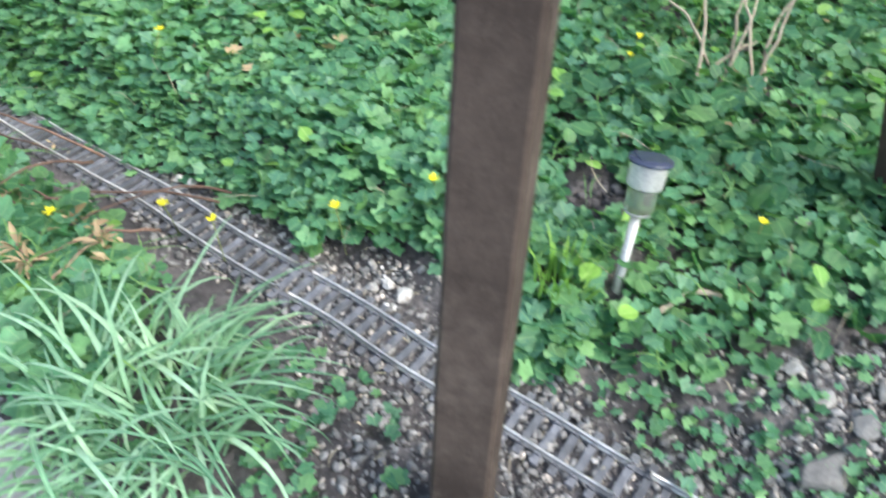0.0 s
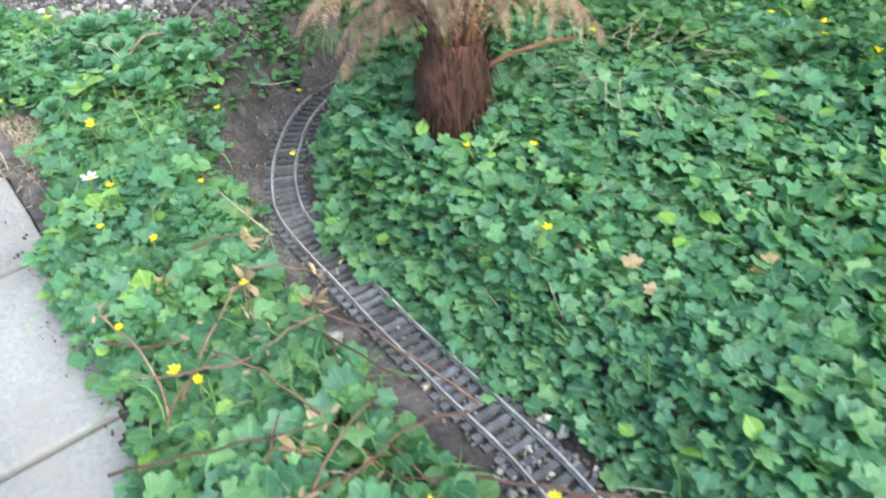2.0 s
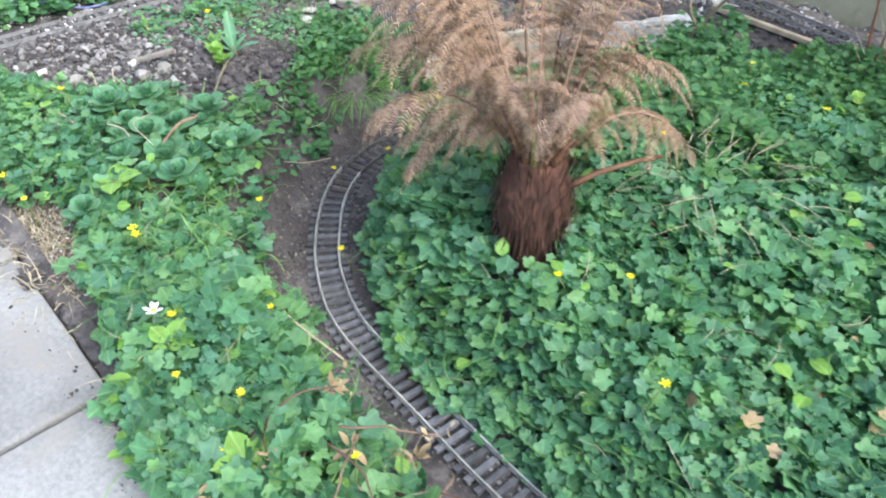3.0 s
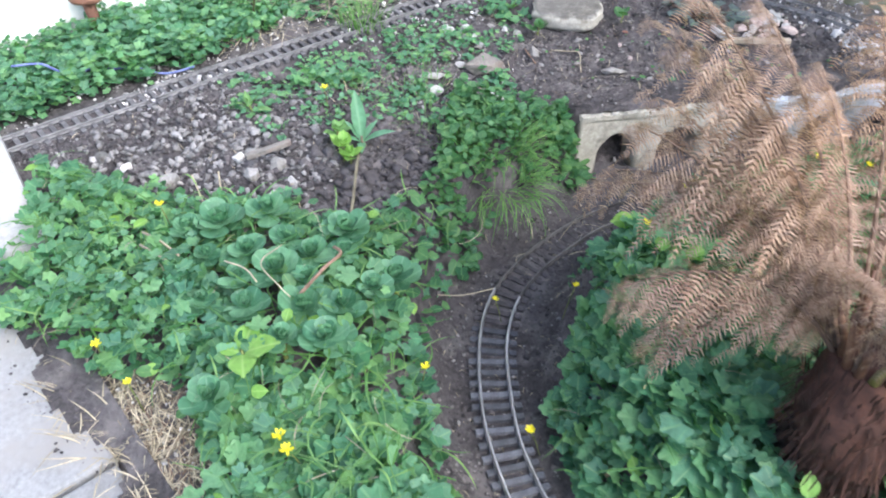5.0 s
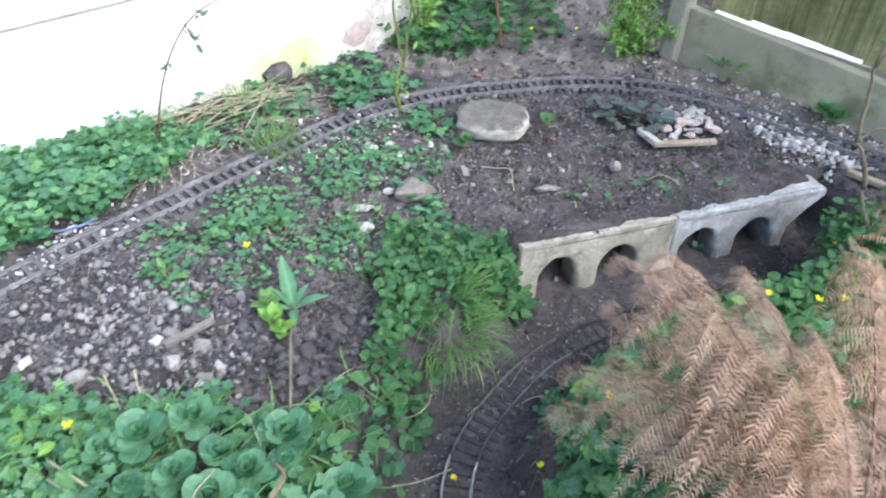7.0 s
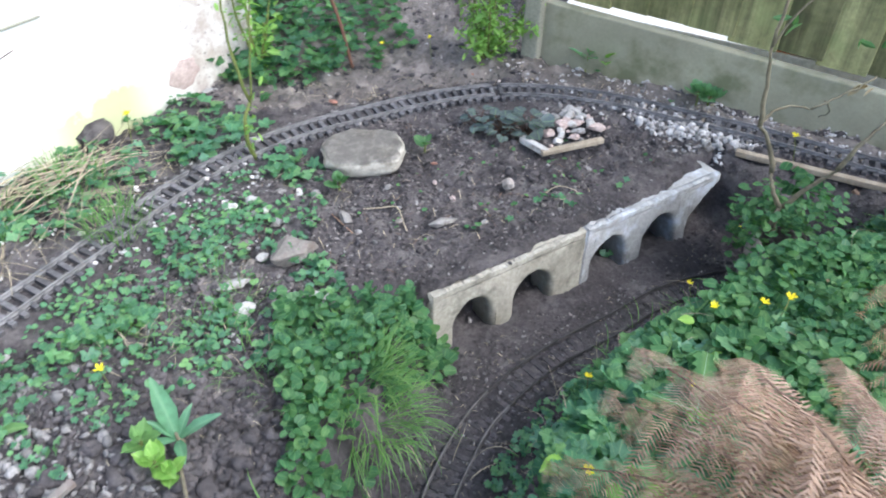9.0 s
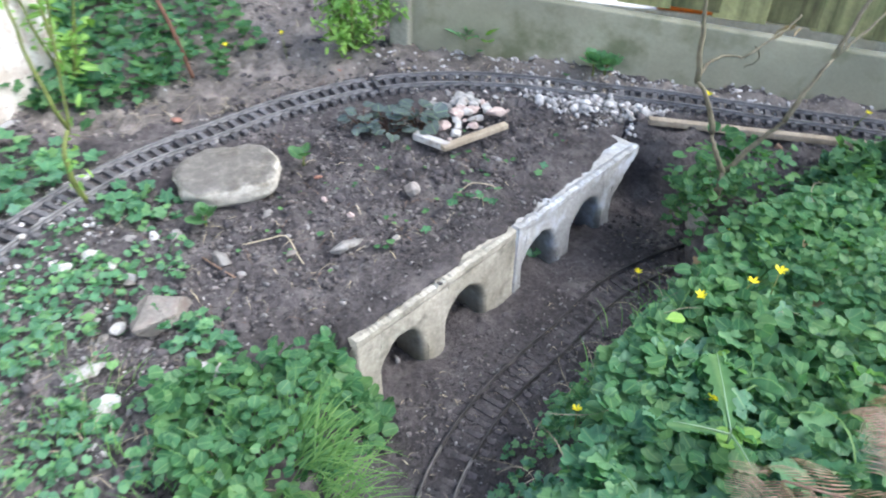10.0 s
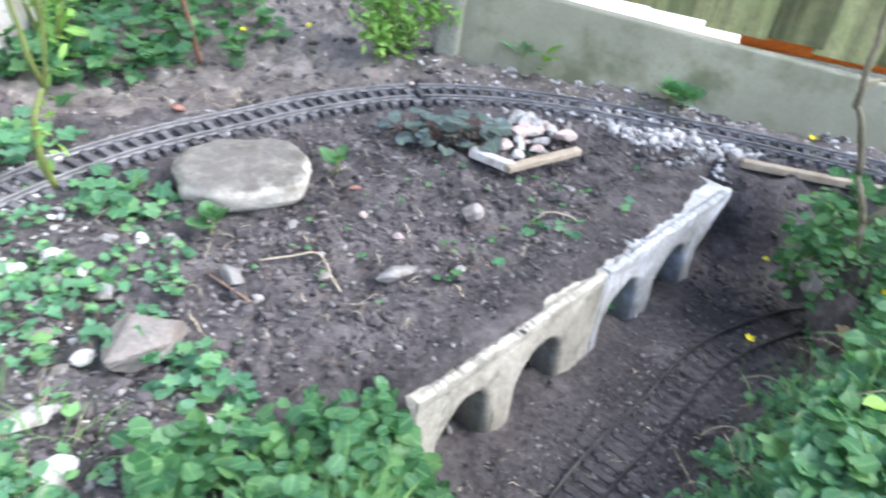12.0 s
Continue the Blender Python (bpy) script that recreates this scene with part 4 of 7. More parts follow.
carpet("celandine_leaves", LEFT, 1200, HEART_LEAF, HEART, "glossy heart-shaped leaves among lobed ones", (0.018, 0.030), 0.015, 0.06, 14, 0.35)
carpet("celandine_leaves", CORNER, 1200, HEART_LEAF, HEART, "tuft of heart-shaped leaves on the bank", (0.013, 0.024), 0.006, 0.055, 15, 0.2, 14.0, 0.65)
carpet("ground_ivy", ALONG_WALL, 6000, LOBED_LEAF, IVY, "strip of small lobed green leaves at the wall's foot", (0.012, 0.024), 0.006, 0.06, 16, 0.12)
carpet("ground_ivy", BEHIND, 900, LOBED_LEAF, HEART, "patch of green leaves on the bare soil", (0.025, 0.045), 0.01, 0.07, 17, 0.6, 7.0)
carpet("weeds", [(-1.72, 2.26), (-1.42, 2.58), (-1.22, 2.62), (-1.24, 2.30), (-1.34, 2.12), (-1.50, 2.06)], 520, LOBED_LEAF, IVY, "scattered small green weeds on soil", (0.008, 0.018), 0.003, 0.02, 18, 0.95, 14.0)
carpet("weeds", [(-2.05, 2.42), (-1.80, 2.30), (-1.55, 2.62), (-1.38, 2.74), (-1.52, 2.90)], 520, LOBED_LEAF, IVY, "scattered small green weeds near the wall", (0.014, 0.03), 0.004, 0.03, 19, 0.85, 12.0)
carpet("weeds", [(-0.34, 0.62), (-0.02, 0.50), (0.02, 0.30), (-0.2, 0.2), (-0.6, 0.35)], 420, LOBED_LEAF, IVY, "thin weeds among gravel by the track", (0.014, 0.028), 0.004, 0.02, 20, 0.95, 14.0)
carpet("weeds", [(0.2, 0.50), (0.62, 0.60), (0.75, 0.35), (0.5, 0.2), (0.32, 0.38)], 420, LOBED_LEAF, IVY, "thin weeds among stones", (0.012, 0.026), 0.004, 0.022, 21, 0.9, 12.0)
carpet("weeds", [(-1.85, 2.10), (-1.60, 2.10), (-1.45, 1.98), (-1.55, 1.85), (-1.75, 1.95)], 240, LOBED_LEAF, IVY, "few small weeds on the gravel mound", (0.012, 0.022), 0.004, 0.02, 22, 1.05, 14.0)
carpet("weeds", [(-0.88, 2.36), (-0.60, 2.52), (-0.52, 2.42), (-0.74, 2.32)], 60, LOBED_LEAF, IVY, "few small weeds by the viaduct", (0.014, 0.024), 0.004, 0.02, 23, 0.95, 18.0)
carpet("weeds", [(-0.58, 2.93), (-0.45, 2.82), (-0.10, 2.57), (0.1, 2.42), (0.02, 2.41), (-0.5, 2.78)], 70, HEART_LEAF, HEART, "small plants at the foot of the fence", (0.018, 0.034), 0.006, 0.05, 24, 0.95, 9.0)

carpet("weeds", [(-1.66, 2.05), (-1.46, 2.38), (-1.22, 2.40), (-1.18, 2.16), (-1.28, 1.96), (-1.48, 1.96)], 520, LOBED_LEAF, IVY, "patches of small green weeds on soil", (0.012, 0.026), 0.003, 0.03, 26, 1.0, 6.0)
carpet("weeds", [(-1.75, 2.08), (-1.62, 2.36), (-1.40, 2.58), (-1.22, 2.54), (-1.20, 2.16), (-1.27, 1.98), (-1.50, 2.0)], 700, HEART_LEAF, IVY, "patches of small round-leaved weeds on soil", (0.009, 0.021), 0.002, 0.022, 37, 0.98, 9.0, 0.6)
carpet("celandine_leaves", [(-1.10, 2.16), (-1.02, 2.19), (-0.995, 2.17), (-1.03, 2.11), (-1.09, 2.08)], 130, HEART_LEAF, HEART, "heart-shaped leaves hiding the viaduct's end", (0.014, 0.025), 0.005, 0.045, 38, 0.1, 14.0, 0.6)
carpet("seedlings", ISLAND_WEEDS, 70, HEART_LEAF, HEART, "tiny single green seedlings on the soil", (0.008, 0.017), 0.004, 0.012, 27, 0.9, 15.0)
carpet("young_leaves", RIGHT, 170, TOOTHED_LEAF, LIME, "light green toothed leaves standing over the carpet", (0.022, 0.042), 0.04, 0.075, 28, 0.75, 3.5)
carpet("young_leaves", LEFT, 70, TOOTHED_LEAF, LIME, "light green toothed leaves by the paving", (0.022, 0.042), 0.035, 0.065, 29, 0.6, 4.0)
carpet("withered_leaves", RIGHT, 150, LOBED_LEAF, DEAD_LEAF, "withered brown leaves among the green", (0.014, 0.028), 0.01, 0.045, 30, 0.6, 5.0)

carpet("dead_leaves", [(-0.62, 0.62), (-0.44, 0.52), (-0.34, 0.62), (-0.46, 0.78), (-0.62, 0.80)], 26, LANCE_LEAF, DEAD_LEAF, "curled dry brown leaves over the green", (0.018, 0.034), 0.04, 0.08, 31, 0.4, 9.0, 0.9, "dead leaves")

carpet("celandine_leaves", [(-0.44, 2.26), (-0.40, 2.33), (-0.33, 2.36), (-0.24, 2.35), (-0.24, 2.22), (-0.36, 2.20)], 480, HEART_LEAF, HEART, "heart-shaped leaves hanging over the end of the cutting", (0.015, 0.030), 0.10, 0.235, 32, 0.15, 15.0, 0.7)

carpet("ground_ivy", [(-1.56, 2.62), (-1.52, 2.90), (-1.38, 2.84), (-1.30, 2.70), (-1.22, 2.58), (-1.36, 2.52)], 170, LOBED_LEAF, IVY, "broad lobed leaves round the sapling", (0.020, 0.040), 0.004, 0.045, 33, 0.75, 10.0)
carpet("ground_ivy", [(-1.56, 3.10), (-1.46, 2.96), (-1.30, 2.98), (-1.10, 3.10), (-1.2, 3.4), (-1.6, 3.4)], 420, LOBED_LEAF, IVY, "broad lobed leaves beyond the track", (0.022, 0.045), 0.006, 0.06, 34, 0.5, 7.0)


carpet("clover", [(-1.00, 1.80), (-0.96, 1.90), (-0.84, 2.02), (-0.70, 2.08), (-0.58, 2.13), (-0.56, 2.07), (-0.70, 1.99), (-0.85, 1.90), (-0.92, 1.80)], 1000, LOBED_LEAF, IVY, "trailing small-leaved weeds over the cutting", (0.009, 0.020), 0.004, 0.04, 25, 0.6, 18.0, 0.6)


carpet("weeds", [(-0.86, 1.98), (-0.70, 2.09), (-0.52, 2.16), (-0.50, 2.08), (-0.64, 2.0), (-0.80, 1.90)], 760, LOBED_LEAF, IVY, "thin small weeds on the bank of the cutting", (0.009, 0.021), 0.004, 0.04, 35, 0.7, 16.0, 0.7)


# ---- soil crumbs, gravel and stones ----
def litter(name, polygon, count, shapes, mat, label, size, seed, gaps=0.0, sink=0.2, category="gravel", gap_scale=8.0, level=None):
    rng = np.random.default_rng(seed)
    px, py = np.array(polygon).T
    x, y = rng.uniform(px.min(), px.max(), count * 5), rng.uniform(py.min(), py.max(), count * 5)
    keep = inside(x + 0.03 * vn(x, y, 15, seed), y + 0.03 * vn(x, y, 15, seed + 2), polygon) & (vn(x, y, gap_scale, seed + 3) > -1 + gaps)
    x, y = x[keep][:count], y[keep][:count]
    n = len(x)
    s = size[0] + (size[1] - size[0]) * rng.random(n) ** 2.6
    turn = turns(rng.uniform(0, 6.283, n), rng.uniform(0, 0.7, n), rng.uniform(0, 6.283, n), s)
    turn = turn @ np.stack([np.diag(d) for d in np.c_[rng.uniform(0.8, 1.3, n), rng.uniform(0.7, 1.0, n), rng.uniform(0.7, 1.1, n)]])
    z = rest_at(x, y) if level is None else level + 0 * x
    ob = scatter(name, shapes, rng.integers(0, len(shapes), n), turn, np.c_[x, y, z + s * (0.33 - sink)], mat)
    return tagged(ob, label, category, kind="stuff")


ISLAND = [(-1.36, 2.20), (-1.02, 2.25), (-0.40, 2.54), (-0.22, 2.56), (-0.52, 2.74), (-0.80, 2.82), (-1.12, 2.74), (-1.34, 2.60), (-1.60, 2.30), (-1.46, 2.12)]
CUTTING = [(-1.20, 1.42), (-1.22, 1.72), (-1.12, 1.98), (-1.00, 2.16), (-0.40, 2.44), (-0.24, 2.36), (-0.45, 2.20), (-0.66, 2.06), (-0.88, 1.93), (-0.96, 1.70), (-0.96, 1.40), (-0.80, 1.12), (-0.95, 1.18)]
MOUND = [(-2.06, 1.72), (-1.74, 2.12), (-1.50, 2.05), (-1.24, 1.95), (-1.26, 1.72), (-1.40, 1.66), (-1.60, 1.70), (-1.95, 1.66)]
TRACKSIDE = [(-2.15, 1.62), (-1.55, 2.42), (-1.30, 2.66), (-1.05, 2.78), (-0.80, 2.83), (-0.55, 2.76), (-0.22, 2.56), (0.12, 2.32), (0.4, 2.12), (0.46, 2.2), (0.15, 2.42), (-0.25, 2.72), (-0.55, 2.94), (-0.86, 2.98), (-1.20, 2.88), (-1.50, 2.68), (-1.75, 2.32), (-2.3, 1.6)]
BY_FENCE = [(-0.62, 2.98), (-0.30, 2.72), (0.0, 2.50), (0.3, 2.28), (0.36, 2.30), (0.05, 2.50), (-0.3, 2.76), (-0.60, 3.0)]
START = [(-0.44, 0.95), (-0.12, 0.76), (0.05, 0.70), (0.30, 0.50), (0.66, 0.56), (0.9, 0.2), (0.4, 0.0), (-0.1, 0.30), (-0.2, 0.62), (-0.45, 0.82)]
litter("soil_crumbs", ISLAND, 6000, CRUMBS, CLOD, "crumbs and clods of dark soil", (0.002, 0.013), 31, 0.15, 0.28, category="soil")
litter("soil_crumbs", CUTTING, 1500, CRUMBS, CLOD, "soil crumbs in the railway cutting", (0.002, 0.010), 32, 0.3, 0.28, category="soil")
litter("soil_crumbs", MOUND, 3600, CRUMBS, CLOD, "dark clods on the bank", (0.003, 0.017), 33, 0.05, 0.25, category="soil")
litter("soil_crumbs", [(-1.5, 3.0), (-1.0, 2.86), (-0.7, 2.92), (-0.66, 3.2), (-1.0, 3.6), (-1.6, 3.4)], 1800, CRUMBS, CLOD, "clods of soil beyond the track", (0.004, 0.026), 34, 0.2, category="soil")
litter("soil_crumbs", [(-1.80, 2.32), (-1.5, 2.6), (-1.36, 2.74), (-1.46, 2.95), (-2.0, 2.45)], 900, CRUMBS, CLOD, "clods of soil near the wall", (0.004, 0.022), 35, 0.2, category="soil")
litter("gravel", [(-2.06, 1.72), (-1.74, 2.12), (-1.56, 2.06), (-1.47, 1.85), (-1.48, 1.72), (-1.60, 1.70), (-1.95, 1.66)], 1100, PEBBLES, STONE, "grey gravel on the mound", (0.005, 0.026), 41, 0.35)
litter("gravel", [(-2.06, 1.72), (-1.74, 2.12), (-1.56, 2.06), (-1.47, 1.85), (-1.48, 1.72), (-1.60, 1.70), (-1.95, 1.66)], 1500, PEBBLES, CLOD, "dark gravel on the mound", (0.004, 0.020), 62, 0.2)
litter("gravel", TRACKSIDE, 1500, PEBBLES, STONE, "grey gravel along the upper track", (0.004, 0.017), 42, 0.7)
litter("gravel", BY_FENCE, 420, PEBBLES, PALE, "pale stones along the fence", (0.006, 0.026), 43, 0.5)
litter("gravel", [(-0.52, 2.76), (-0.40, 2.64), (-0.29, 2.56), (-0.22, 2.58), (-0.34, 2.66), (-0.48, 2.78)], 300, PEBBLES, PALE, "white stones beside the track", (0.006, 0.024), 44, 0.1)
litter("gravel", START, 7500, PEBBLES, STONE, "mixed grey gravel around the lower track", (0.004, 0.019), 45, 0.05, 0.1)
litter("gravel", START, 1800, PEBBLES, TAN, "pinkish chips among the gravel", (0.004, 0.016), 106, 0.1, 0.1)
litter("gravel", [(-0.42, 0.96), (-0.08, 0.76), (0.02, 0.66), (-0.08, 0.62), (-0.40, 0.87)], 160, PEBBLES, PALE, "small white stones beside the track", (0.006, 0.017), 46, 0.5)
litter("gravel", [(-0.60, 1.06), (-0.36, 0.92), (-0.42, 0.85), (-0.64, 1.0)], 300, PEBBLES, STONE, "ballast between the sleepers", (0.003, 0.011), 47, 0.3)
litter("gravel", ISLAND, 320, PEBBLES, STONE, "stray small stones on the soil", (0.004, 0.018), 48, 0.5)
litter("gravel", CUTTING, 420, PEBBLES, STONE, "stray small stones in the cutting", (0.003, 0.012), 49, 0.4)
litter("gravel", [(-1.7, 2.5), (-1.40, 2.72), (-1.30, 2.56), (-1.62, 2.28)], 260, PEBBLES, PALE, "pale stones beside the track", (0.005, 0.018), 50, 0.5)
litter("gravel", [(-2.02, 1.95), (-1.86, 2.16), (-1.80, 2.10), (-1.96, 1.90)], 130, PEBBLES, PALE, "heap of pale stones by the track", (0.008, 0.024), 51, 0.3)
litter("soil_crumbs", [(-1.95, 1.40), (-1.6, 1.26), (-1.2, 0.97), (-0.6, 0.56), (-0.59, 0.52), (-0.9, 0.72), (-1.3, 1.0), (-1.62, 1.21), (-1.9, 1.36)], 1300, CRUMBS, CLOD, "earth spilt over the edge of the paving", (0.002, 0.008), 52, 0.5, 0.0, category="soil")

litter("soil_crumbs", [(-0.48, 2.46), (-0.20, 2.56), (0.15, 2.33), (0.0, 2.24), (-0.30, 2.30), (-0.40, 2.36)], 1100, CRUMBS, CLOD, "clods on the bank under the batten", (0.004, 0.02), 53, 0.1, category="soil")


litter("gravel", [(-0.62, 1.07), (-0.30, 0.84), (0.40, 0.30), (0.34, 0.22), (-0.36, 0.76), (-0.68, 1.0), (-1.0, 1.30), (-1.06, 1.5), (-1.16, 1.5), (-1.08, 1.30), (-0.9, 1.18)], 3200, PEBBLES, STONE, "fine ballast between the sleepers", (0.003, 0.010), 59, 0.1, -0.05)
litter("gravel", TRACKSIDE, 3200, PEBBLES, STONE, "fine grit along the upper track", (0.002, 0.009), 60, 0.3)
litter("gravel", [(-2.15, 1.75), (-1.85, 2.2), (-1.62, 2.5), (-1.75, 2.55), (-2.0, 2.25), (-2.28, 1.85)], 420, PEBBLES, PALE, "pale stones between wall and track", (0.004, 0.018), 61, 0.55)


litter("soil_crumbs", [(-1.50, 1.70), (-1.48, 1.95), (-1.30, 1.98), (-1.22, 1.80), (-1.28, 1.68), (-1.40, 1.64)], 1500, CRUMBS, CLOD, "clods on the dark side of the mound", (0.005, 0.030), 67, 0.0, 0.18, category="soil")
litter("soil_crumbs", START, 1800, CRUMBS, CLOD, "soil crumbs among the gravel", (0.003, 0.014), 63, 0.1, category="soil")
FENCE_STRIP = [(-0.60, 2.97), (-0.30, 2.76), (0.10, 2.46), (0.40, 2.24), (0.32, 2.22), (0.05, 2.42), (-0.30, 2.68), (-0.62, 2.88)]
litter("gravel", FENCE_STRIP, 480, PEBBLES, PALE, "pale pinkish stones between track and fence", (0.003, 0.014), 64, 0.15)
litter("gravel", FENCE_STRIP, 1300, PEBBLES, TAN, "tan stones between track and fence", (0.003, 0.014), 65, 0.1)
litter("gravel", [(-2.18, 1.60), (-1.90, 2.0), (-1.66, 2.33), (-1.60, 2.30), (-1.84, 1.97), (-2.1, 1.58)], 90, PEBBLES, PALE, "white chips between the sleepers", (0.005, 0.014), 66, 0.2)


for n, (area, many) in enumerate(((ISLAND, 2600), (CUTTING, 2200), (MOUND, 900))):
    litter("grit", area, many, PEBBLES, STONE if n != 1 else CLOD, "fine grit on the soil", (0.0012, 0.0050), 90 + n, 0.2, 0.05, "soil")


litter("gravel", [(-0.48, 2.74), (-0.24, 2.68), (-0.19, 2.58), (-0.28, 2.55), (-0.44, 2.58)], 420, PEBBLES, PALE, "pale pinkish gravel spilt by the batten", (0.005, 0.020), 68, 0.25)
litter("gravel", [(-0.46, 2.72), (-0.24, 2.66), (-0.17, 2.57), (-0.26, 2.54), (-0.42, 2.56)], 260, PEBBLES, STONE, "grey gravel spilt by the batten", (0.004, 0.022), 69, 0.2)
BEYOND = [(-1.52, 3.05), (-1.40, 2.84), (-1.05, 2.92), (-0.70, 2.95), (-0.66, 3.2), (-1.0, 3.6), (-1.6, 3.5)]
litter("gravel", BEYOND, 900, PEBBLES, TAN, "brownish stones on the soil beyond the track", (0.003, 0.016), 70, 0.3)
litter("gravel", BEYOND, 260, PEBBLES, PALE, "pale stones on the soil beyond the track", (0.004, 0.018), 71, 0.5)
litter("soil_crumbs", BEYOND, 500, CRUMBS, CLOD, "clods beyond the track", (0.005, 0.030), 72, 0.1, category="soil")


litter("soil_crumbs", ISLAND, 520, CRUMBS, CLOD, "larger lumps of dark soil", (0.012, 0.034), 73, 0.1, 0.30, category="soil")
litter("soil_crumbs", CUTTING, 900, CRUMBS, CLOD, "lumps of soil in the cutting", (0.004, 0.018), 74, 0.1, 0.28, category="soil")
litter("gravel", CUTTING, 700, PEBBLES, STONE, "fine grey gravel in the cutting", (0.002, 0.008), 75, 0.3, 0.15)
litter("gravel", [(-1.50, 2.10), (-1.62, 2.30), (-1.40, 2.52), (-1.22, 2.46), (-1.16, 2.24), (-1.30, 2.04)], 800, PEBBLES, STONE, "grey chips on the soil by the weeds", (0.003, 0.015), 76, 0.3)
litter("gravel", [(-2.0, 1.60), (-1.72, 1.92), (-1.48, 1.90), (-1.46, 1.72), (-1.55, 1.62)], 110, PEBBLES, STONE, "broken grey stones lying loose on the mound", (0.014, 0.032), 105, 0.4, 0.16)
litter("gravel", [(-2.0, 1.60), (-1.72, 1.92), (-1.44, 1.95), (-1.40, 1.70), (-1.55, 1.62)], 500, PEBBLES, STONE, "broken grey stones on the mound", (0.008, 0.024), 77, 0.3)
litter("soil_crumbs", [(-1.62, 1.66), (-1.60, 2.02), (-1.30, 2.06), (-1.20, 1.84), (-1.26, 1.68), (-1.40, 1.64)], 340, CRUMBS, CLOD, "coarse clods of turned soil", (0.014, 0.040), 80, 0.0, 0.24, category="soil")
litter("soil_crumbs", [(-1.75, 1.95), (-1.58, 2.28), (-1.20, 2.24), (-1.22, 1.96)], 1500, CRUMBS, CLOD, "clods among the weeds", (0.004, 0.024), 81, 0.1, 0.22, category="soil")
litter("soil_crumbs", ISLAND, 4200, CRUMBS, DRY_CLOD, "pale dry crumbs on the soil", (0.003, 0.015), 101, 0.35, 0.22, category="soil", gap_scale=6.0)
litter("soil_crumbs", BEYOND, 2600, CRUMBS, TAN_CLOD, "pale tan clods beyond the track", (0.002, 0.018), 102, 0.25, 0.25, category="soil")
litter("soil_crumbs", [(-1.75, 1.95), (-1.58, 2.28), (-1.20, 2.24), (-1.22, 1.96)], 1200, CRUMBS, DRY_CLOD, "pale dry crumbs among the weeds", (0.003, 0.015), 103, 0.3, 0.22, category="soil")
litter("gravel", [(-0.52, 2.73), (-0.42, 2.62), (-0.33, 2.55), (-0.27, 2.56), (-0.32, 2.63), (-0.44, 2.72)], 90, PEBBLES, PALE, "large white stones heaped beside the rails", (0.016, 0.032), 104, 0.0, 0.05)
VERGE = [(-0.62, 3.02), (-0.28, 2.76), (0.12, 2.46), (0.42, 2.22), (0.30, 2.22), (0.04, 2.42), (-0.30, 2.68), (-0.70, 2.92), (-0.74, 3.02)]


def pale_earth(polygon, label, seed):
    """A lumpy skin of lighter tan earth that thins out under the soil at its rim."""
    px, py = np.array(polygon).T
    x, y = np.meshgrid(np.arange(px.min() - 0.03, px.max() + 0.03, 0.009), np.arange(py.min() - 0.03, py.max() + 0.03, 0.009))
    nx, flat = x.shape[1], (x.ravel(), y.ravel())
    jx, jy = flat[0] + 0.02 * vn(*flat, 20, seed), flat[1] + 0.02 * vn(*flat, 20, seed + 1)
    within = inside(jx, jy, polygon)
    fade = within.reshape(x.shape).astype(float)
    for _ in range(4):
        fade = (fade + np.roll(fade, 1, 0) + np.roll(fade, -1, 0) + np.roll(fade, 1, 1) + np.roll(fade, -1, 1)) / 5
    fade = ss(0.45, 0.95, fade.ravel())
    gap = nearest(flat[0], flat[1], HIGH_AT[::2])[0]
    z = ground_at(*flat) + 0.0055 + 0.004 * vn(*flat, 26, seed + 2) + 0.003 * vn(*flat, 70, seed + 3) - 0.012 * (1 - ss(0.040, 0.062, gap)) - 0.016 * (1 - fade)
    i = (np.arange(x.shape[0] - 1)[:, None] * nx + np.arange(nx - 1)).ravel()
    i = i[within[i] & within[i + 1] & within[i + nx] & within[i + nx + 1]]
    t = np.vstack([np.c_[i, i + 1, i + nx + 1], np.c_[i, i + nx + 1, i + nx]])
    tagged(soup("soil", np.c_[flat[0], flat[1], z], t, PALE_EARTH, None, None, True), label, "soil", kind="stuff")


pale_earth(BEYOND, "lighter brown earth beyond the track", 121)
pale_earth(VERGE, "lighter tan earth between track and fence", 131)
litter("gravel", VERGE, 950, PEBBLES, PALE, "pale tan stones at the foot of the fence", (0.004, 0.020), 78, 0.45, 0.10)
litter("soil_crumbs", VERGE, 2200, CRUMBS, TAN_CLOD, "pale tan soil between track and fence", (0.002, 0.012), 107, 0.0, 0.2, category="soil")
litter("gravel", VERGE, 1500, PEBBLES, TAN, "fine tan gravel at the foot of the fence", (0.002, 0.009), 108, 0.0, 0.12)
litter("soil_crumbs", CUTTING, 1400, CRUMBS, DRY_CLOD, "pale dry crumbs in the cutting", (0.003, 0.012), 109, 0.3, 0.25, category="soil")
litter("soil_crumbs", [(0.21, 0.78), (0.22, 0.87), (0.32, 0.87), (0.36, 0.77), (0.33, 0.72), (0.25, 0.76)], 420, CRUMBS, CLOD, "dark clods in the gap behind the garden lamp", (0.004, 0.026), 110, 0.0, 0.15, category="soil")
litter("gravel", VERGE, 700, PEBBLES, LATH, "brownish chips at the foot of the fence", (0.003, 0.014), 79, 0.2, 0.1)


def along_viaduct(*spots):
    return [tuple(VIA + VIA_WAY * s + VIA_BACK * q) for s, q in spots]


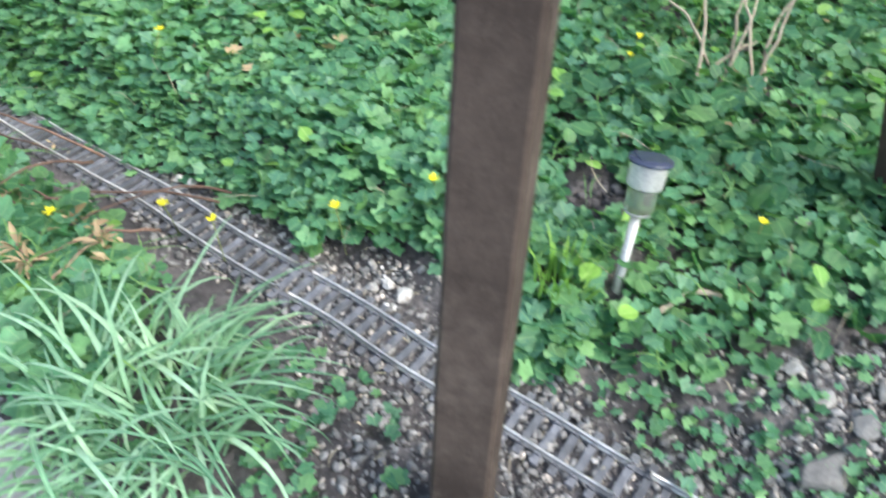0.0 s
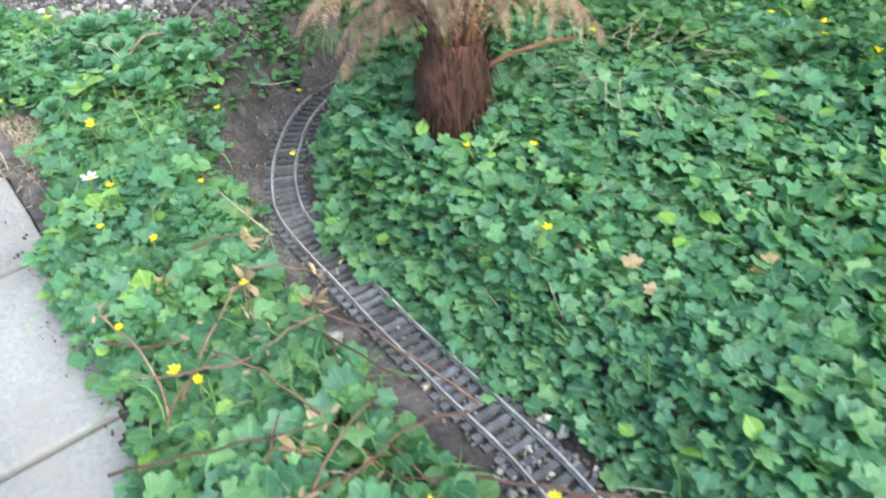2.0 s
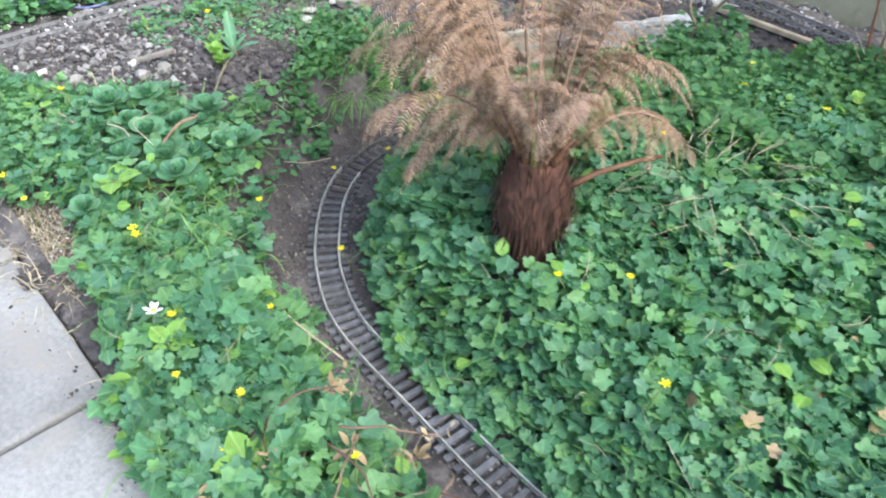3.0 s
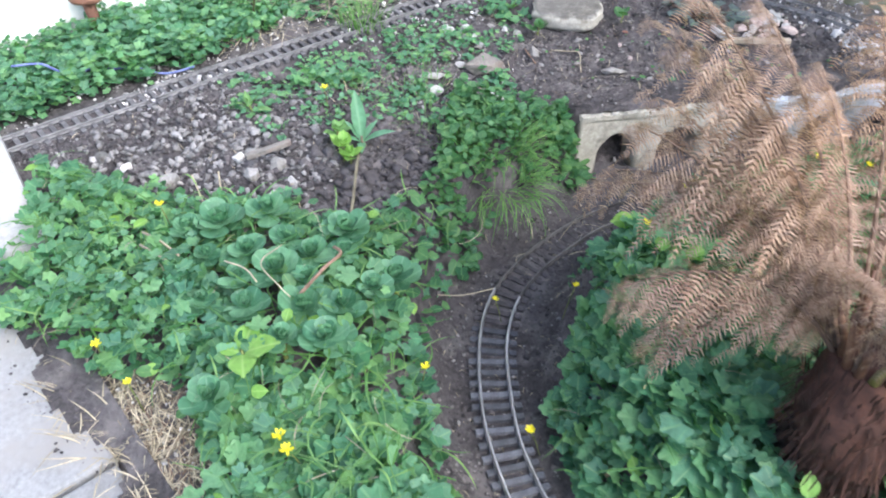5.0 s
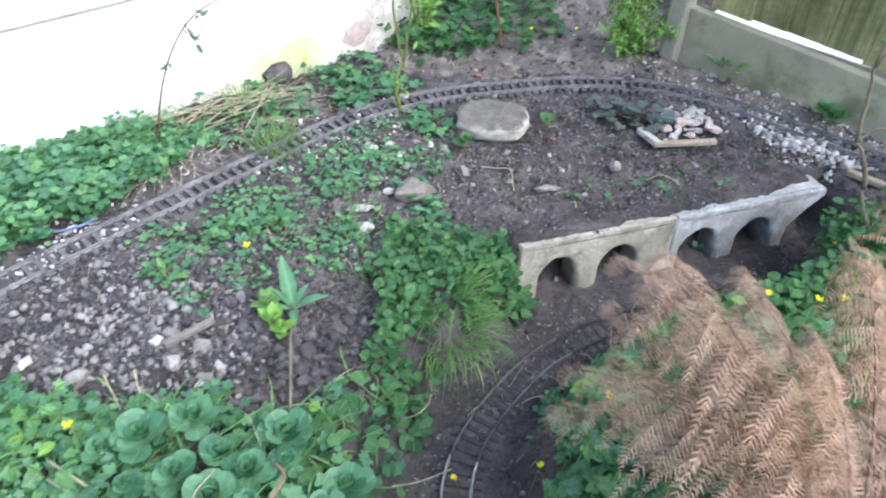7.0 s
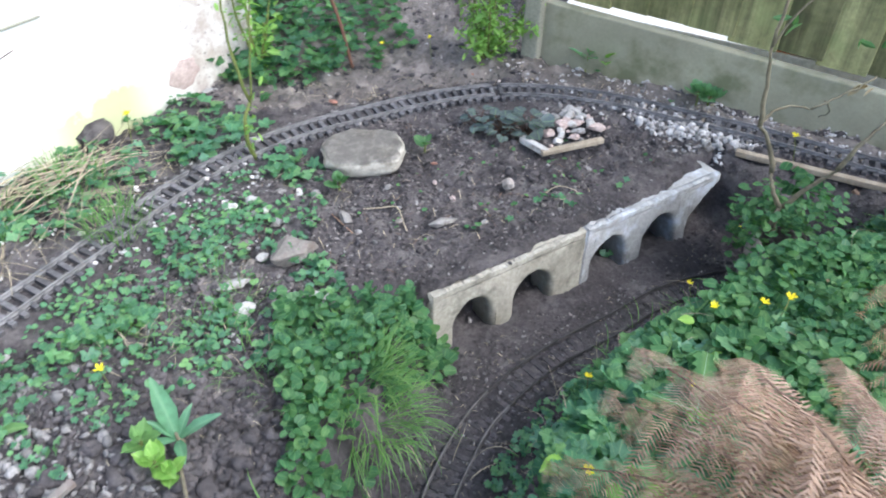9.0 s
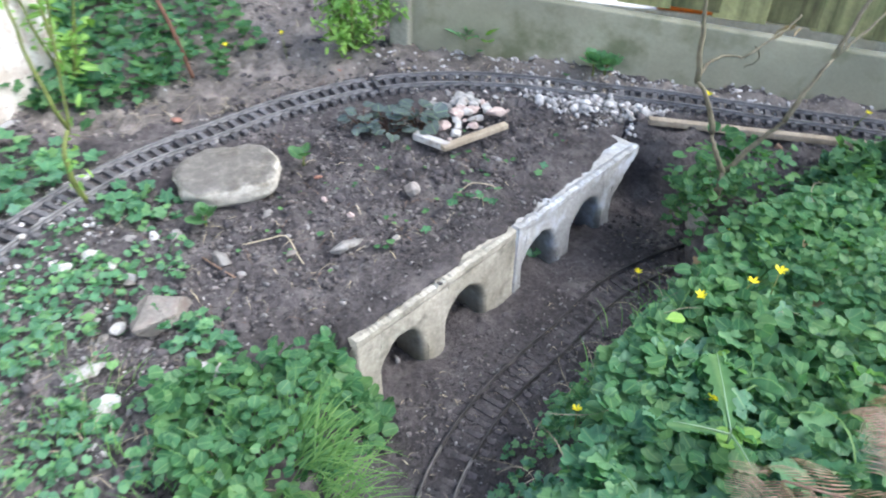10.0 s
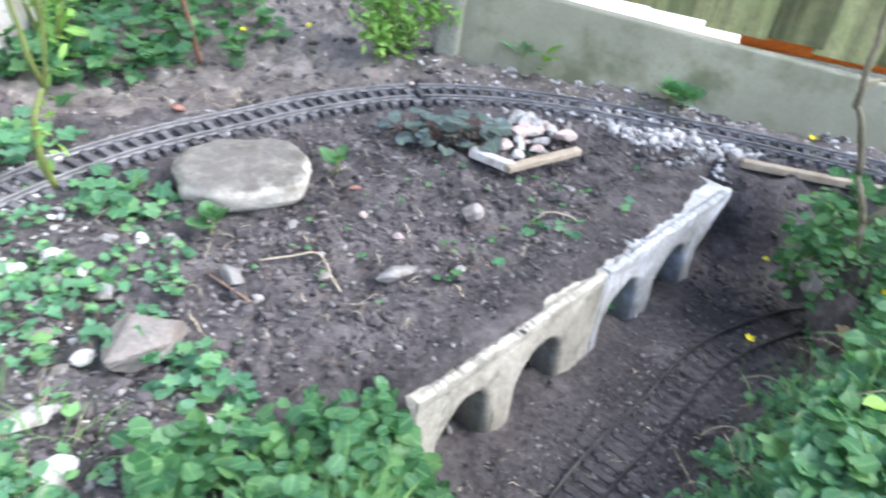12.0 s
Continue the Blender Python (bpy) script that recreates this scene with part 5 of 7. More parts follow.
CAP = along_viaduct((0.0, 0.026), (0.56, 0.034), (0.62, 0.10), (0.0, 0.10))
litter("soil_crumbs", CAP, 900, CRUMBS, CLOD, "clods on the viaduct's back", (0.002, 0.011), 55, 0.1, category="soil", level=0.004)
litter("gravel", along_viaduct((0.0, 0.022), (0.58, 0.03), (0.62, 0.08), (0.0, 0.08)), 130, PEBBLES, STONE, "small stones on the viaduct's back", (0.003, 0.011), 56, 0.3, level=0.005)
litter("gravel", [(0.33, 0.42), (0.42, 0.53), (0.75, 0.58), (0.85, 0.2), (0.5, 0.1), (0.32, 0.24)], 1500, PEBBLES, STONE, "dense grey gravel beside the track", (0.004, 0.020), 57, 0.2)
litter("gravel", [(-1.72, 2.10), (-1.45, 2.5), (-1.22, 2.45), (-1.2, 2.2), (-1.4, 2.0)], 120, PEBBLES, PALE, "pale chips among the weeds", (0.003, 0.012), 58, 0.6)


def chaff(polygon, count, mat, label, seed, long=(0.008, 0.035)):
    """Scraps of dry stalk lying about."""
    rng = np.random.default_rng(seed)
    px, py = np.array(polygon).T
    x, y = rng.uniform(px.min(), px.max(), count * 4), rng.uniform(py.min(), py.max(), count * 4)
    keep = inside(x, y, polygon)
    pieces = []
    for px, py in zip(x[keep][:count], y[keep][:count]):
        a, le, b = rng.uniform(0, 6.283), rng.uniform(*long), rng.normal(0, 0.25)
        t = np.linspace(0, 1, 5)
        qx, qy = px + le * t * np.cos(a + b * t), py + le * t * np.sin(a + b * t)
        z = rest_at(qx, qy) + 0.0025 + 0.006 * rng.random() * np.sin(t * 3.1)
        pieces.append(strip(np.c_[qx, qy, z], rng.uniform(0.0008, 0.0019)))
    tagged(gather("plant_litter", pieces, mat), label, "plant litter", kind="stuff")


chaff(ISLAND, 170, STRAW, "scraps of dry stalk on the soil", 71)
chaff(ISLAND, 150, TWIG, "dark scraps of twig on the soil", 72)
chaff(CUTTING, 330, STRAW, "scraps of dry stalk in the cutting", 73, (0.004, 0.014))
chaff(MOUND, 110, STRAW, "scraps of dry stalk on the mound", 74)
chaff([(-1.85, 2.25), (-1.45, 2.75), (-1.5, 2.95), (-2.05, 2.45)], 260, STRAW, "scraps of straw near the wall", 75, (0.02, 0.08))
chaff([(-1.5, 3.0), (-1.0, 2.88), (-0.62, 2.95), (-0.7, 3.2), (-1.5, 3.3)], 240, STRAW, "scraps of dry stalk beyond the track", 76, (0.01, 0.05))
chaff([(-1.80, 1.41), (-1.5, 1.21), (-1.2, 1.0), (-0.6, 0.59), (-0.62, 0.55), (-1.2, 0.955), (-1.5, 1.165), (-1.83, 1.37)], 520, STRAW, "scraps of straw and litter at the paving's edge", 79, (0.008, 0.035))
STRAW_MAT = [(-1.60, 1.32), (-1.50, 1.33), (-1.40, 1.25), (-1.33, 1.15), (-1.37, 1.13), (-1.47, 1.20), (-1.57, 1.27)]
chaff(STRAW_MAT, 400, STRAW, "mat of dry tan straw at the paving's edge", 87, (0.015, 0.06))
chaff(STRAW_MAT, 160, TWIG, "brown scraps in the mat of straw", 88, (0.012, 0.05))
litter("gravel", STRAW_MAT, 160, PEBBLES, PALE, "small pale stones in the straw", (0.003, 0.011), 111, 0.1, 0.05)
chaff(BEYOND, 200, TWIG, "brown scraps of twig beyond the track", 85, (0.01, 0.05))
chaff([(-1.30, 2.90), (-1.05, 2.90), (-1.0, 3.05), (-1.3, 3.05)], 90, STRAW, "pale straw lying beyond the track", 86, (0.03, 0.09))
chaff(START, 240, STRAW, "scraps of dry stalk among the gravel", 77)
chaff([(-0.62, 2.96), (-0.2, 2.66), (0.2, 2.36), (0.12, 2.30), (-0.3, 2.62), (-0.6, 2.86)], 160, STRAW, "scraps of dry stalk by the fence", 78)


def stone(at, size, turn, mat, label, seed, name="stone", lift=0.0, flat_top=0.0, rounds=3, category="stone", boxy=0.0):
    """A single stone, sunk a little into the ground."""
    bm = bmesh.new()
    bmesh.ops.create_icosphere(bm, subdivisions=rounds, radius=1.0)
    rr = random.Random(seed)
    cut = [Vector((rr.uniform(-1, 1), rr.uniform(-1, 1), rr.uniform(-1, 1))).normalized() for _ in range(16)]
    reach = [rr.uniform(0.50, 0.80) for _ in cut]
    off = Vector((seed * 2.3, -seed, seed * 0.7))
    for v in bm.verts:
        if boxy:
            v.co /= (abs(v.co.x) ** boxy + abs(v.co.y) ** boxy + abs(v.co.z) ** boxy) ** (1 / boxy)
        for c, d in zip(cut, reach):
            if v.co.dot(c) > d and not boxy:
                v.co -= c * (v.co.dot(c) - d) * 0.95
        if flat_top and v.co.z > flat_top:
            v.co.z = flat_top + (v.co.z - flat_top) * 0.06
        v.co *= 1 + 0.10 * noise.noise(v.co * 2.2 + off) + 0.05 * noise.noise(v.co * 6 + off)
        v.co = Vector((v.co.x * size[0] / 2, v.co.y * size[1] / 2, v.co.z * size[2] / 2))
    z = float(ground_at(np.array([at[0]]), np.array([at[1]]), 0.3)[0])
    ob = part(name, bm, mat, None, "", boxy > 0)
    ob.matrix_basis = pose(at[0], at[1], z + size[2] * 0.22 + lift, rr.uniform(-6, 6), rr.uniform(-6, 6), turn)
    return tagged(ob, label, category, "stones in the soil")


stone((-1.125, 2.625), (0.180, 0.132, 0.072), -10, BOULDER, "flat-topped round buff boulder standing beside the track", 4, "boulder", 0.008, 0.55, 4, boxy=2.6)
stone((-1.275, 2.330), (0.130, 0.095, 0.058), 20, ROUGH, "rough grey-brown stone half sunk in soil", 19, "stone", -0.004, 0.0, 4)
stone((-0.985, 2.385), (0.068, 0.030, 0.024), 8, FLINT, "long grey flat stone on the soil", 12)
stone((-0.83, 2.50), (0.026, 0.034, 0.036), 40, TAN, "buff upright pebble on the soil", 113)
stone((-1.172, 2.42), (0.034, 0.032, 0.036), 70, FLINT, "small grey stone on the soil", 14)
stone((-1.212, 2.185), (0.042, 0.038, 0.040), 25, CHALK, "white lump of stone beside the leaves", 15)
stone((-1.355, 2.18), (0.050, 0.032, 0.030), 10, CHALK, "white stone on the soil", 16)
stone((-1.385, 2.255), (0.060, 0.020, 0.016), 15, CHALK, "flat whitish stone chip", 17)
stone((-1.375, 2.250), (0.075, 0.026, 0.020), 12, CHALK, "long whitish stone among the weeds", 225)
stone((-1.52, 1.74), (0.042, 0.032, 0.030), 30, FLINT, "broken grey stone on the mound", 18)
stone((-1.575, 1.755), (0.046, 0.040, 0.036), 70, FLINT, "broken grey stone on the mound", 19)
stone((-1.54, 1.795), (0.046, 0.034, 0.034), 50, FLINT, "angular grey stone on the mound", 20)
stone((-1.505, 1.765), (0.026, 0.022, 0.026), 10, CHALK, "small white pebble on the mound", 21)
stone((-1.52, 1.725), (0.024, 0.032, 0.026), 10, CHALK, "small white pebble on the mound", 22)
stone((-1.62, 1.795), (0.030, 0.028, 0.026), 80, CHALK, "pale stone on the mound", 23)
stone((-1.60, 1.815), (0.032, 0.026, 0.024), 15, FLINT, "grey stone on the mound", 24)
stone((-1.725, 1.71), (0.05, 0.042, 0.04), 35, FLINT, "blunt grey stone on the mound", 25)
stone((-1.82, 1.735), (0.034, 0.028, 0.026), 65, CHALK, "pale stone at the mound's foot", 26)
stone((-1.88, 1.75), (0.038, 0.03, 0.028), 5, FLINT, "grey stone at the mound's foot", 27)
stone((-0.375, 2.275), (0.060, 0.050, 0.075), 20, FLINT, "weathered stone over the end of the cutting", 28, "stone", 0.10)
stone((-0.40, 2.20), (0.12, 0.10, 0.13), 50, SOIL, "lump of packed earth at the end of the cutting", 29, "earth_lump", 0.03, category="soil")
stone((-0.31, 2.30), (0.13, 0.12, 0.14), 50, SOIL, "lump of packed earth at the end of the cutting", 30, "earth_lump", 0.06, category="soil")
stone((-1.715, 2.735), (0.12, 0.08, 0.10), 45, SOIL, "dark lump of earth against the wall", 47, "earth_lump", 0.0, category="soil")
stone((0.455, 0.385), (0.075, 0.055, 0.045), 25, FLINT, "broad grey stone among gravel", 31)
stone((0.475, 0.465), (0.042, 0.036, 0.03), 60, FLINT, "grey stone among gravel", 32)
stone((0.455, 0.505), (0.030, 0.026, 0.024), 0, CHALK, "pale pinkish stone among gravel", 33)
stone((0.505, 0.43), (0.044, 0.036, 0.03), 40, FLINT, "grey stone among gravel", 34)
stone((0.56, 0.475), (0.04, 0.034, 0.03), 10, FLINT, "grey stone among gravel", 35)
stone((0.55, 0.76), (0.055, 0.04, 0.04), 30, FLINT, "grey stone among the leaves", 36)
stone((0.57, 0.68), (0.07, 0.045, 0.04), -20, FLINT, "grey stone among the leaves", 37)
stone((-0.015, 0.655), (0.030, 0.024, 0.022), 30, CHALK, "white chip beside the track", 38)
stone((-0.035, 0.675), (0.022, 0.020, 0.018), 70, CHALK, "white chip beside the track", 39)
stone((-0.06, 0.672), (0.024, 0.018, 0.016), 10, CHALK, "white chip beside the track", 40)
stone((-0.36, 0.905), (0.028, 0.024, 0.02), 50, CHALK, "white chip beside the track", 41)
stone((-0.385, 0.92), (0.022, 0.018, 0.016), 50, CHALK, "white chip beside the track", 42)
# Flat lump put in place of a thin translucent grey-green sheet.
stone((-0.673, 0.889), (0.06, 0.034, 0.02), 30, FLINT, "flat pale grey lump standing in for a thin sheet among the leaves", 43, "stone", 0.05)
stone((-1.48, 2.93), (0.05, 0.022, 0.02), 20, CHALK, "flat whitish stone near the wall", 44)
stone((-1.36, 2.50), (0.034, 0.026, 0.024), 20, CHALK, "white stone among weeds", 45)
stone((-1.455, 2.565), (0.024, 0.02, 0.018), 20, CHALK, "white stone beside the track", 46)


for n, (x, y, s, m) in enumerate(((-1.40, 2.46, 0.026, CHALK), (-1.37, 2.42, 0.020, CHALK), (-1.33, 2.47, 0.022, CHALK), (-1.43, 2.40, 0.018, CHALK), (-1.30, 2.52, 0.024, FLINT), (-1.31, 2.42, 0.020, ROUGH), (-1.35, 2.31, 0.022, ROUGH), (-1.37, 2.36, 0.030, ROUGH), (-0.95, 2.47, 0.016, PINK), (-0.90, 2.38, 0.018, FLINT), (-1.07, 2.40, 0.020, ROUGH), (-1.08, 2.52, 0.018, FLINT), (-0.98, 2.53, 0.014, PINK))):
    stone((x, y), (s * 1.2, s, s * 0.8), 37 * n, m, "small chip of stone lying on the soil", 170 + n, rounds=2)


for n, (x, y) in enumerate([(-1.364, 2.509), (-1.354, 2.459), (-1.264, 2.519), (-1.399, 2.49), (-1.33, 2.323), (-1.348, 2.181), (-1.361, 2.173), (-1.234, 2.21), (-1.233, 2.509), (-1.307, 2.428), (-1.361, 2.707)]):
    stone((x, y), (0.026 + 0.010 * (n % 3) / 2, 0.022, 0.020), 53 * n, CHALK, "whitish stone lying among the weeds", 210 + n)


def rubble_heap():
    """White lumps heaped by the rails, each one loose."""
    rr = random.Random(5)
    for k in range(74):
        big = k < 30
        a, r = rr.uniform(0, 6.28), (0.075 if big else 0.10) * math.sqrt(rr.random())
        x, y = -0.645 + 1.15 * r * math.cos(a), 2.715 + 0.85 * r * math.sin(a)
        long = rr.uniform(0.026, 0.042) if big else rr.uniform(0.010, 0.019)
        stone((x, y), (long, long * rr.uniform(0.55, 0.85), long * rr.uniform(0.45, 0.7)), rr.uniform(0, 180), PINK if rr.random() < 0.3 else CHALK, "white broken lump in the heap by the rails", 60 + k, "rubble", max(0.0, 0.026 - 0.3 * r), 0.0, 2, "rubble")


rubble_heap()


def lath(a, b, size, mat, label, name="wooden_strip", z=None):
    a, b = Vector(a), Vector(b)
    bm = bmesh.new()
    long = (b - a).length
    block(bm, (long, size[0], size[1]), Matrix(), min(size) * 0.2)
    for v in bm.verts:
        v.co += Vector((0, 0.0012 * noise.noise(v.co * 30), 0.0012 * noise.noise(v.co * 24 + Vector((5, 0, 0)))))
    ob = part(name, bm, mat, None, "", False)
    ob.matrix_basis = Matrix.Translation((a + b) / 2) @ (b - a).to_track_quat("X", "Z").to_matrix().to_4x4()
    return tagged(ob, label, "wood")


lath((-0.735, 2.588, 0.020), (-0.585, 2.620, 0.024), (0.015, 0.011), LATH, "short weathered wooden lath lying on soil")
lath((-0.765, 2.655, 0.018), (-0.722, 2.588, 0.020), (0.016, 0.016), CHALK, "whitish stick lying against the lath", "white_stick")
stone((-0.588, 2.667), (0.056, 0.030, 0.026), -10, PINK, "broken pink brick piece", 231, "brick_piece", 0.022, rounds=2, category="brick")
lath((-0.300, 2.545, 0.020), (0.36, 2.095, 0.028), (0.016, 0.014), LATH, "long thin wooden batten beside the rails", "wooden_batten")
lath((-0.10, 2.40, 0.0), (-0.03, 2.31, -0.06), (0.012, 0.02), TWIG, "short dark stake under the batten", "stake")
stone((-0.83, 2.985), (0.036, 0.016, 0.014), -12, BRICK, "small orange-red brick chip on the soil", 232, "brick_piece", 0.002, rounds=2, category="brick")
stone((-1.185, 2.895), (0.030, 0.014, 0.011), -12, BRICK, "small orange-red brick chip on the soil", 233, "brick_piece", 0.002, rounds=2, category="brick")
stone((-0.973, 2.597), (0.024, 0.012, 0.010), -12, BRICK, "small orange-red brick chip on the soil", 234, "brick_piece", 0.002, rounds=2, category="brick")
lath((-1.588, 1.766, 0.078), (-1.530, 1.829, 0.080), (0.011, 0.010), ROUGH, "short broken stick on the mound", "stick")


# ---- single plants ----
def blades(name, at, count, length, width, mat, label, seed, spread=0.05, lean=(0.2, 1.1), category="grass", droop=1.0, parent=None, base=0.25, stray=0.6):
    rng = np.random.default_rng(seed)
    z0 = float(ground_at(np.array([at[0]]), np.array([at[1]]), 0.3)[0])
    pieces = []
    for _ in range(count):
        a, r = rng.uniform(0, 6.283), spread * math.sqrt(rng.random())
        root = np.array([at[0] + r * math.cos(a), at[1] + r * math.sin(a), z0])
        out = a + rng.normal(0, stray)
        le, k = rng.uniform(0.55, 1.0) * length, rng.uniform(*lean)
        t = np.linspace(0, 1, 9)
        bend = k * (base + droop * t)
        dx = np.cumsum(np.sin(bend)) * le / 9
        dz = np.cumsum(np.cos(bend)) * le / 9
        wig = 0.02 * le * np.sin(t * 5 + a)
        pts = root + np.c_[dx * math.cos(out) - wig * math.sin(out), dx * math.sin(out) + wig * math.cos(out), dz]
        pieces.append(strip(pts, width * rng.uniform(0.7, 1.1)))
    return tagged(gather(name, pieces, mat, parent), label, category, kind="stuff" if category in ("grass", "straw") else "")


blades("ornamental_grass", (-0.285, 0.415), 250, 0.235, 0.0058, SEDGE, "clump of pale striped arching ornamental grass", 51, 0.10, (0.5, 1.15), droop=3.0, stray=1.3)
blades("grass_tuft", (-1.172, 2.010), 280, 0.115, 0.0020, BLADE, "tuft of fine green grass on the bank", 52, 0.060, (0.6, 1.7), base=0.5)
blades("grass_tuft", (-1.152, 1.975), 280, 0.12, 0.0020, BLADE, "tuft of fine green grass hanging over the cutting", 53, 0.060, (0.9, 2.0), base=0.6)
blades("grass_tuft", (0.185, 0.615), 46, 0.11, 0.0050, LIME, "small tuft of bright grass by the lamp", 54, 0.035, (0.1, 0.7))
blades("grass_tuft", (-1.60, 2.42), 140, 0.08, 0.0026, BLADE, "low grass tuft beside the track", 55, 0.06, (0.3, 1.2))
blades("grass_tuft", (-1.72, 2.56), 90, 0.08, 0.0028, BLADE, "low grass tuft near the wall", 56, 0.08, (0.3, 1.3))
blades("grass_tuft", (-1.86, 2.44), 60, 0.08, 0.0028, BLADE, "low grass tuft at the wall's foot", 57, 0.07, (0.3, 1.2))
for n, (x, y) in enumerate(((-1.40, 2.12), (-1.33, 2.04), (-1.48, 2.16), (-1.28, 2.00), (-1.42, 2.25), (-1.54, 2.10), (-1.36, 2.20))):
    blades("grass_tuft", (x, y), 34, 0.055, 0.0017, BLADE, "thin low grass among the weeds", 90 + n, 0.055, (0.5, 1.5))
    blades("straw", (x + 0.03, y - 0.02), 16, 0.05, 0.0012, STRAW, "thin dead grass among the weeds", 98 + n, 0.06, (0.9, 1.6), "straw", 0.4, base=0.7)
for n, (x, y) in enumerate(((-0.76, 1.95), (-0.66, 2.04), (-0.56, 2.10))):
    blades("grass_tuft", (x, y), 30, 0.07, 0.0016, BLADE, "thin grass on the bank of the cutting", 106 + n, 0.05, (0.4, 1.4))
high_straw = blades("straw", (-0.36, 1.50), 46, 0.14, 0.0016, STRAW, "loose pale straw lying on the leaves", 58, 0.12, (1.2, 1.7), "straw", 0.3, base=0.9)
blades("straw", (-1.78, 2.52), 60, 0.24, 0.0018, STRAW, "flattened dry straw near the wall", 59, 0.09, (1.3, 1.65), "straw", 0.25, base=0.9)
blades("straw", (-1.88, 2.38), 60, 0.20, 0.0018, STRAW, "flattened dry straw by the wall", 62, 0.10, (1.2, 1.65), "straw", 0.25, base=0.9)
blades("straw", (-1.70, 2.60), 50, 0.18, 0.0018, STRAW, "flattened dry straw by the wall", 63, 0.09, (1.2, 1.65), "straw", 0.25, base=0.9)
for x, y in ((-1.47, 1.205), (-1.40, 1.15), (-1.62, 1.295), (-1.28, 1.05)):
    blades("straw", (x, y), 34, 0.07, 0.0020, STRAW, "dry straw at the paving's edge", int(-x * 100), 0.045, (0.8, 1.7), "straw", 0.4, base=0.9)
blades("straw", (-1.54, 1.24), 46, 0.08, 0.0022, STRAW, "dry straw at the paving's edge", 60, 0.07, (1.0, 1.7), "straw", 0.3, base=0.9)
blades("straw", (-1.05, 1.90), 5, 0.09, 0.0022, STRAW, "dry grass stalks over the cutting", 61, 0.04, (0.8, 1.7), "straw", 0.5, base=0.9)
high_straw.location.z += 0.085


def through_carpet(polygon, count, mat, label, seed, long=(0.03, 0.10), width=0.0012, rise=0.055):
    """Thin stalks and blades lying over the leaves."""
    rng = np.random.default_rng(seed)
    px, py = np.array(polygon).T
    x, y = rng.uniform(px.min(), px.max(), count * 5), rng.uniform(py.min(), py.max(), count * 5)
    keep = inside(x, y, polygon)
    pieces = []
    for px, py in zip(x[keep][:count], y[keep][:count]):
        a, le, b = rng.uniform(0, 6.283), rng.uniform(*long), rng.normal(0, 0.5)
        t = np.linspace(0, 1, 7)
        qx, qy = px + le * t * np.cos(a + b * t), py + le * t * np.sin(a + b * t)
        z = float(ground_at(np.array([px]), np.array([py]))[0]) + rise * rng.uniform(0.5, 1.1) + rng.uniform(0, 0.02) * np.sin(t * 3.1)
        pieces.append(strip(np.c_[qx, qy, z], width * rng.uniform(0.6, 1.3)))
    tagged(gather("stalks", pieces, mat), label, "plant litter", kind="stuff")


through_carpet(RIGHT, 230, STRAW, "thin pale stalks over the leaves", 81)
through_carpet(RIGHT, 800, BLADE, "thin green blades through the leaves", 82, width=0.0026)
through_carpet([(-0.98, 1.80), (-0.94, 1.92), (-0.74, 2.07), (-0.56, 2.13), (-0.54, 2.06), (-0.72, 1.96), (-0.88, 1.84)], 60, STRAW, "thin pale curved stems on the bank of the cutting", 85, (0.04, 0.09), 0.0011, 0.04)
through_carpet(LEFT, 120, STRAW, "thin pale stalks over the leaves by the paving", 83)
through_carpet(LEFT, 850, BLADE, "thin green blades among the leaves by the paving", 84, width=0.0028)


def straw_bundle(a, b, count, seed, label):
    """Long dry leaves lying together from a to b."""
    rng = np.random.default_rng(seed)
    a, b = np.array(a), np.array(b)
    across = np.array([-(b - a)[1], (b - a)[0], 0]) / np.linalg.norm(b - a)
    pieces = []
    for _ in range(count):
        t0, le = rng.uniform(-0.1, 0.55), rng.uniform(0.3, 0.65)
        u = np.linspace(t0, t0 + le, 8)
        off = rng.normal(0, 0.022) + rng.normal(0, 0.03) * np.linspace(-1, 1, 8) + 0.01 * np.sin(u * 7 + rng.uniform(0, 6))
        pts = a + np.outer(u, b - a) + np.outer(off, across)
        pts[:, 2] = ground_at(pts[:, 0], pts[:, 1], 0.3) + rng.uniform(0.006, 0.035) + 0.01 * np.sin(np.linspace(0, 3.1, 8))
        pieces.append(strip(pts, rng.uniform(0.0022, 0.0048)))
    tagged(gather("straw", pieces, STRAW), label, "straw", kind="stuff")


straw_bundle((-1.93, 2.44, 0), (-1.58, 2.71, 0), 46, 5, "bundle of long dry leaves lying along the wall")


def ring_of_leaves(shapes, count, size, rise, seed, open_at=1.25, shut_at=0.15, gold=2.39996):
    """Leaves set in a spiral, the inner ones small and upright."""
    rng = np.random.default_rng(seed)
    k = np.arange(count)
    f = k / max(count - 1, 1)
    tilt = shut_at + (open_at - shut_at) * (1 - f)
    az = k * gold + rng.normal(0, 0.2, count)
    tilt = tilt + rng.normal(0, 0.13, count)
    s = size * (1 - 0.72 * f) * rng.uniform(0.9, 1.1, count)
    lay = np.stack([np.stack([np.cos(az), np.sin(az), 0 * az], -1) * 0.05 * size + np.c_[0 * az, 0 * az, rise * f]])[0]
    out = []
    for a, t, q, p in zip(az, tilt, s, lay):
        side = Vector((-math.sin(a), math.cos(a), 0))
        along = Vector((math.cos(a) * math.sin(t), math.sin(a) * math.sin(t), math.cos(t)))
        up = side.cross(along) * -1
        m = np.array([side[:], along[:], up[:]]).T * q
        out.append(m)
    return shapes, np.zeros(count, int), np.array(out), lay


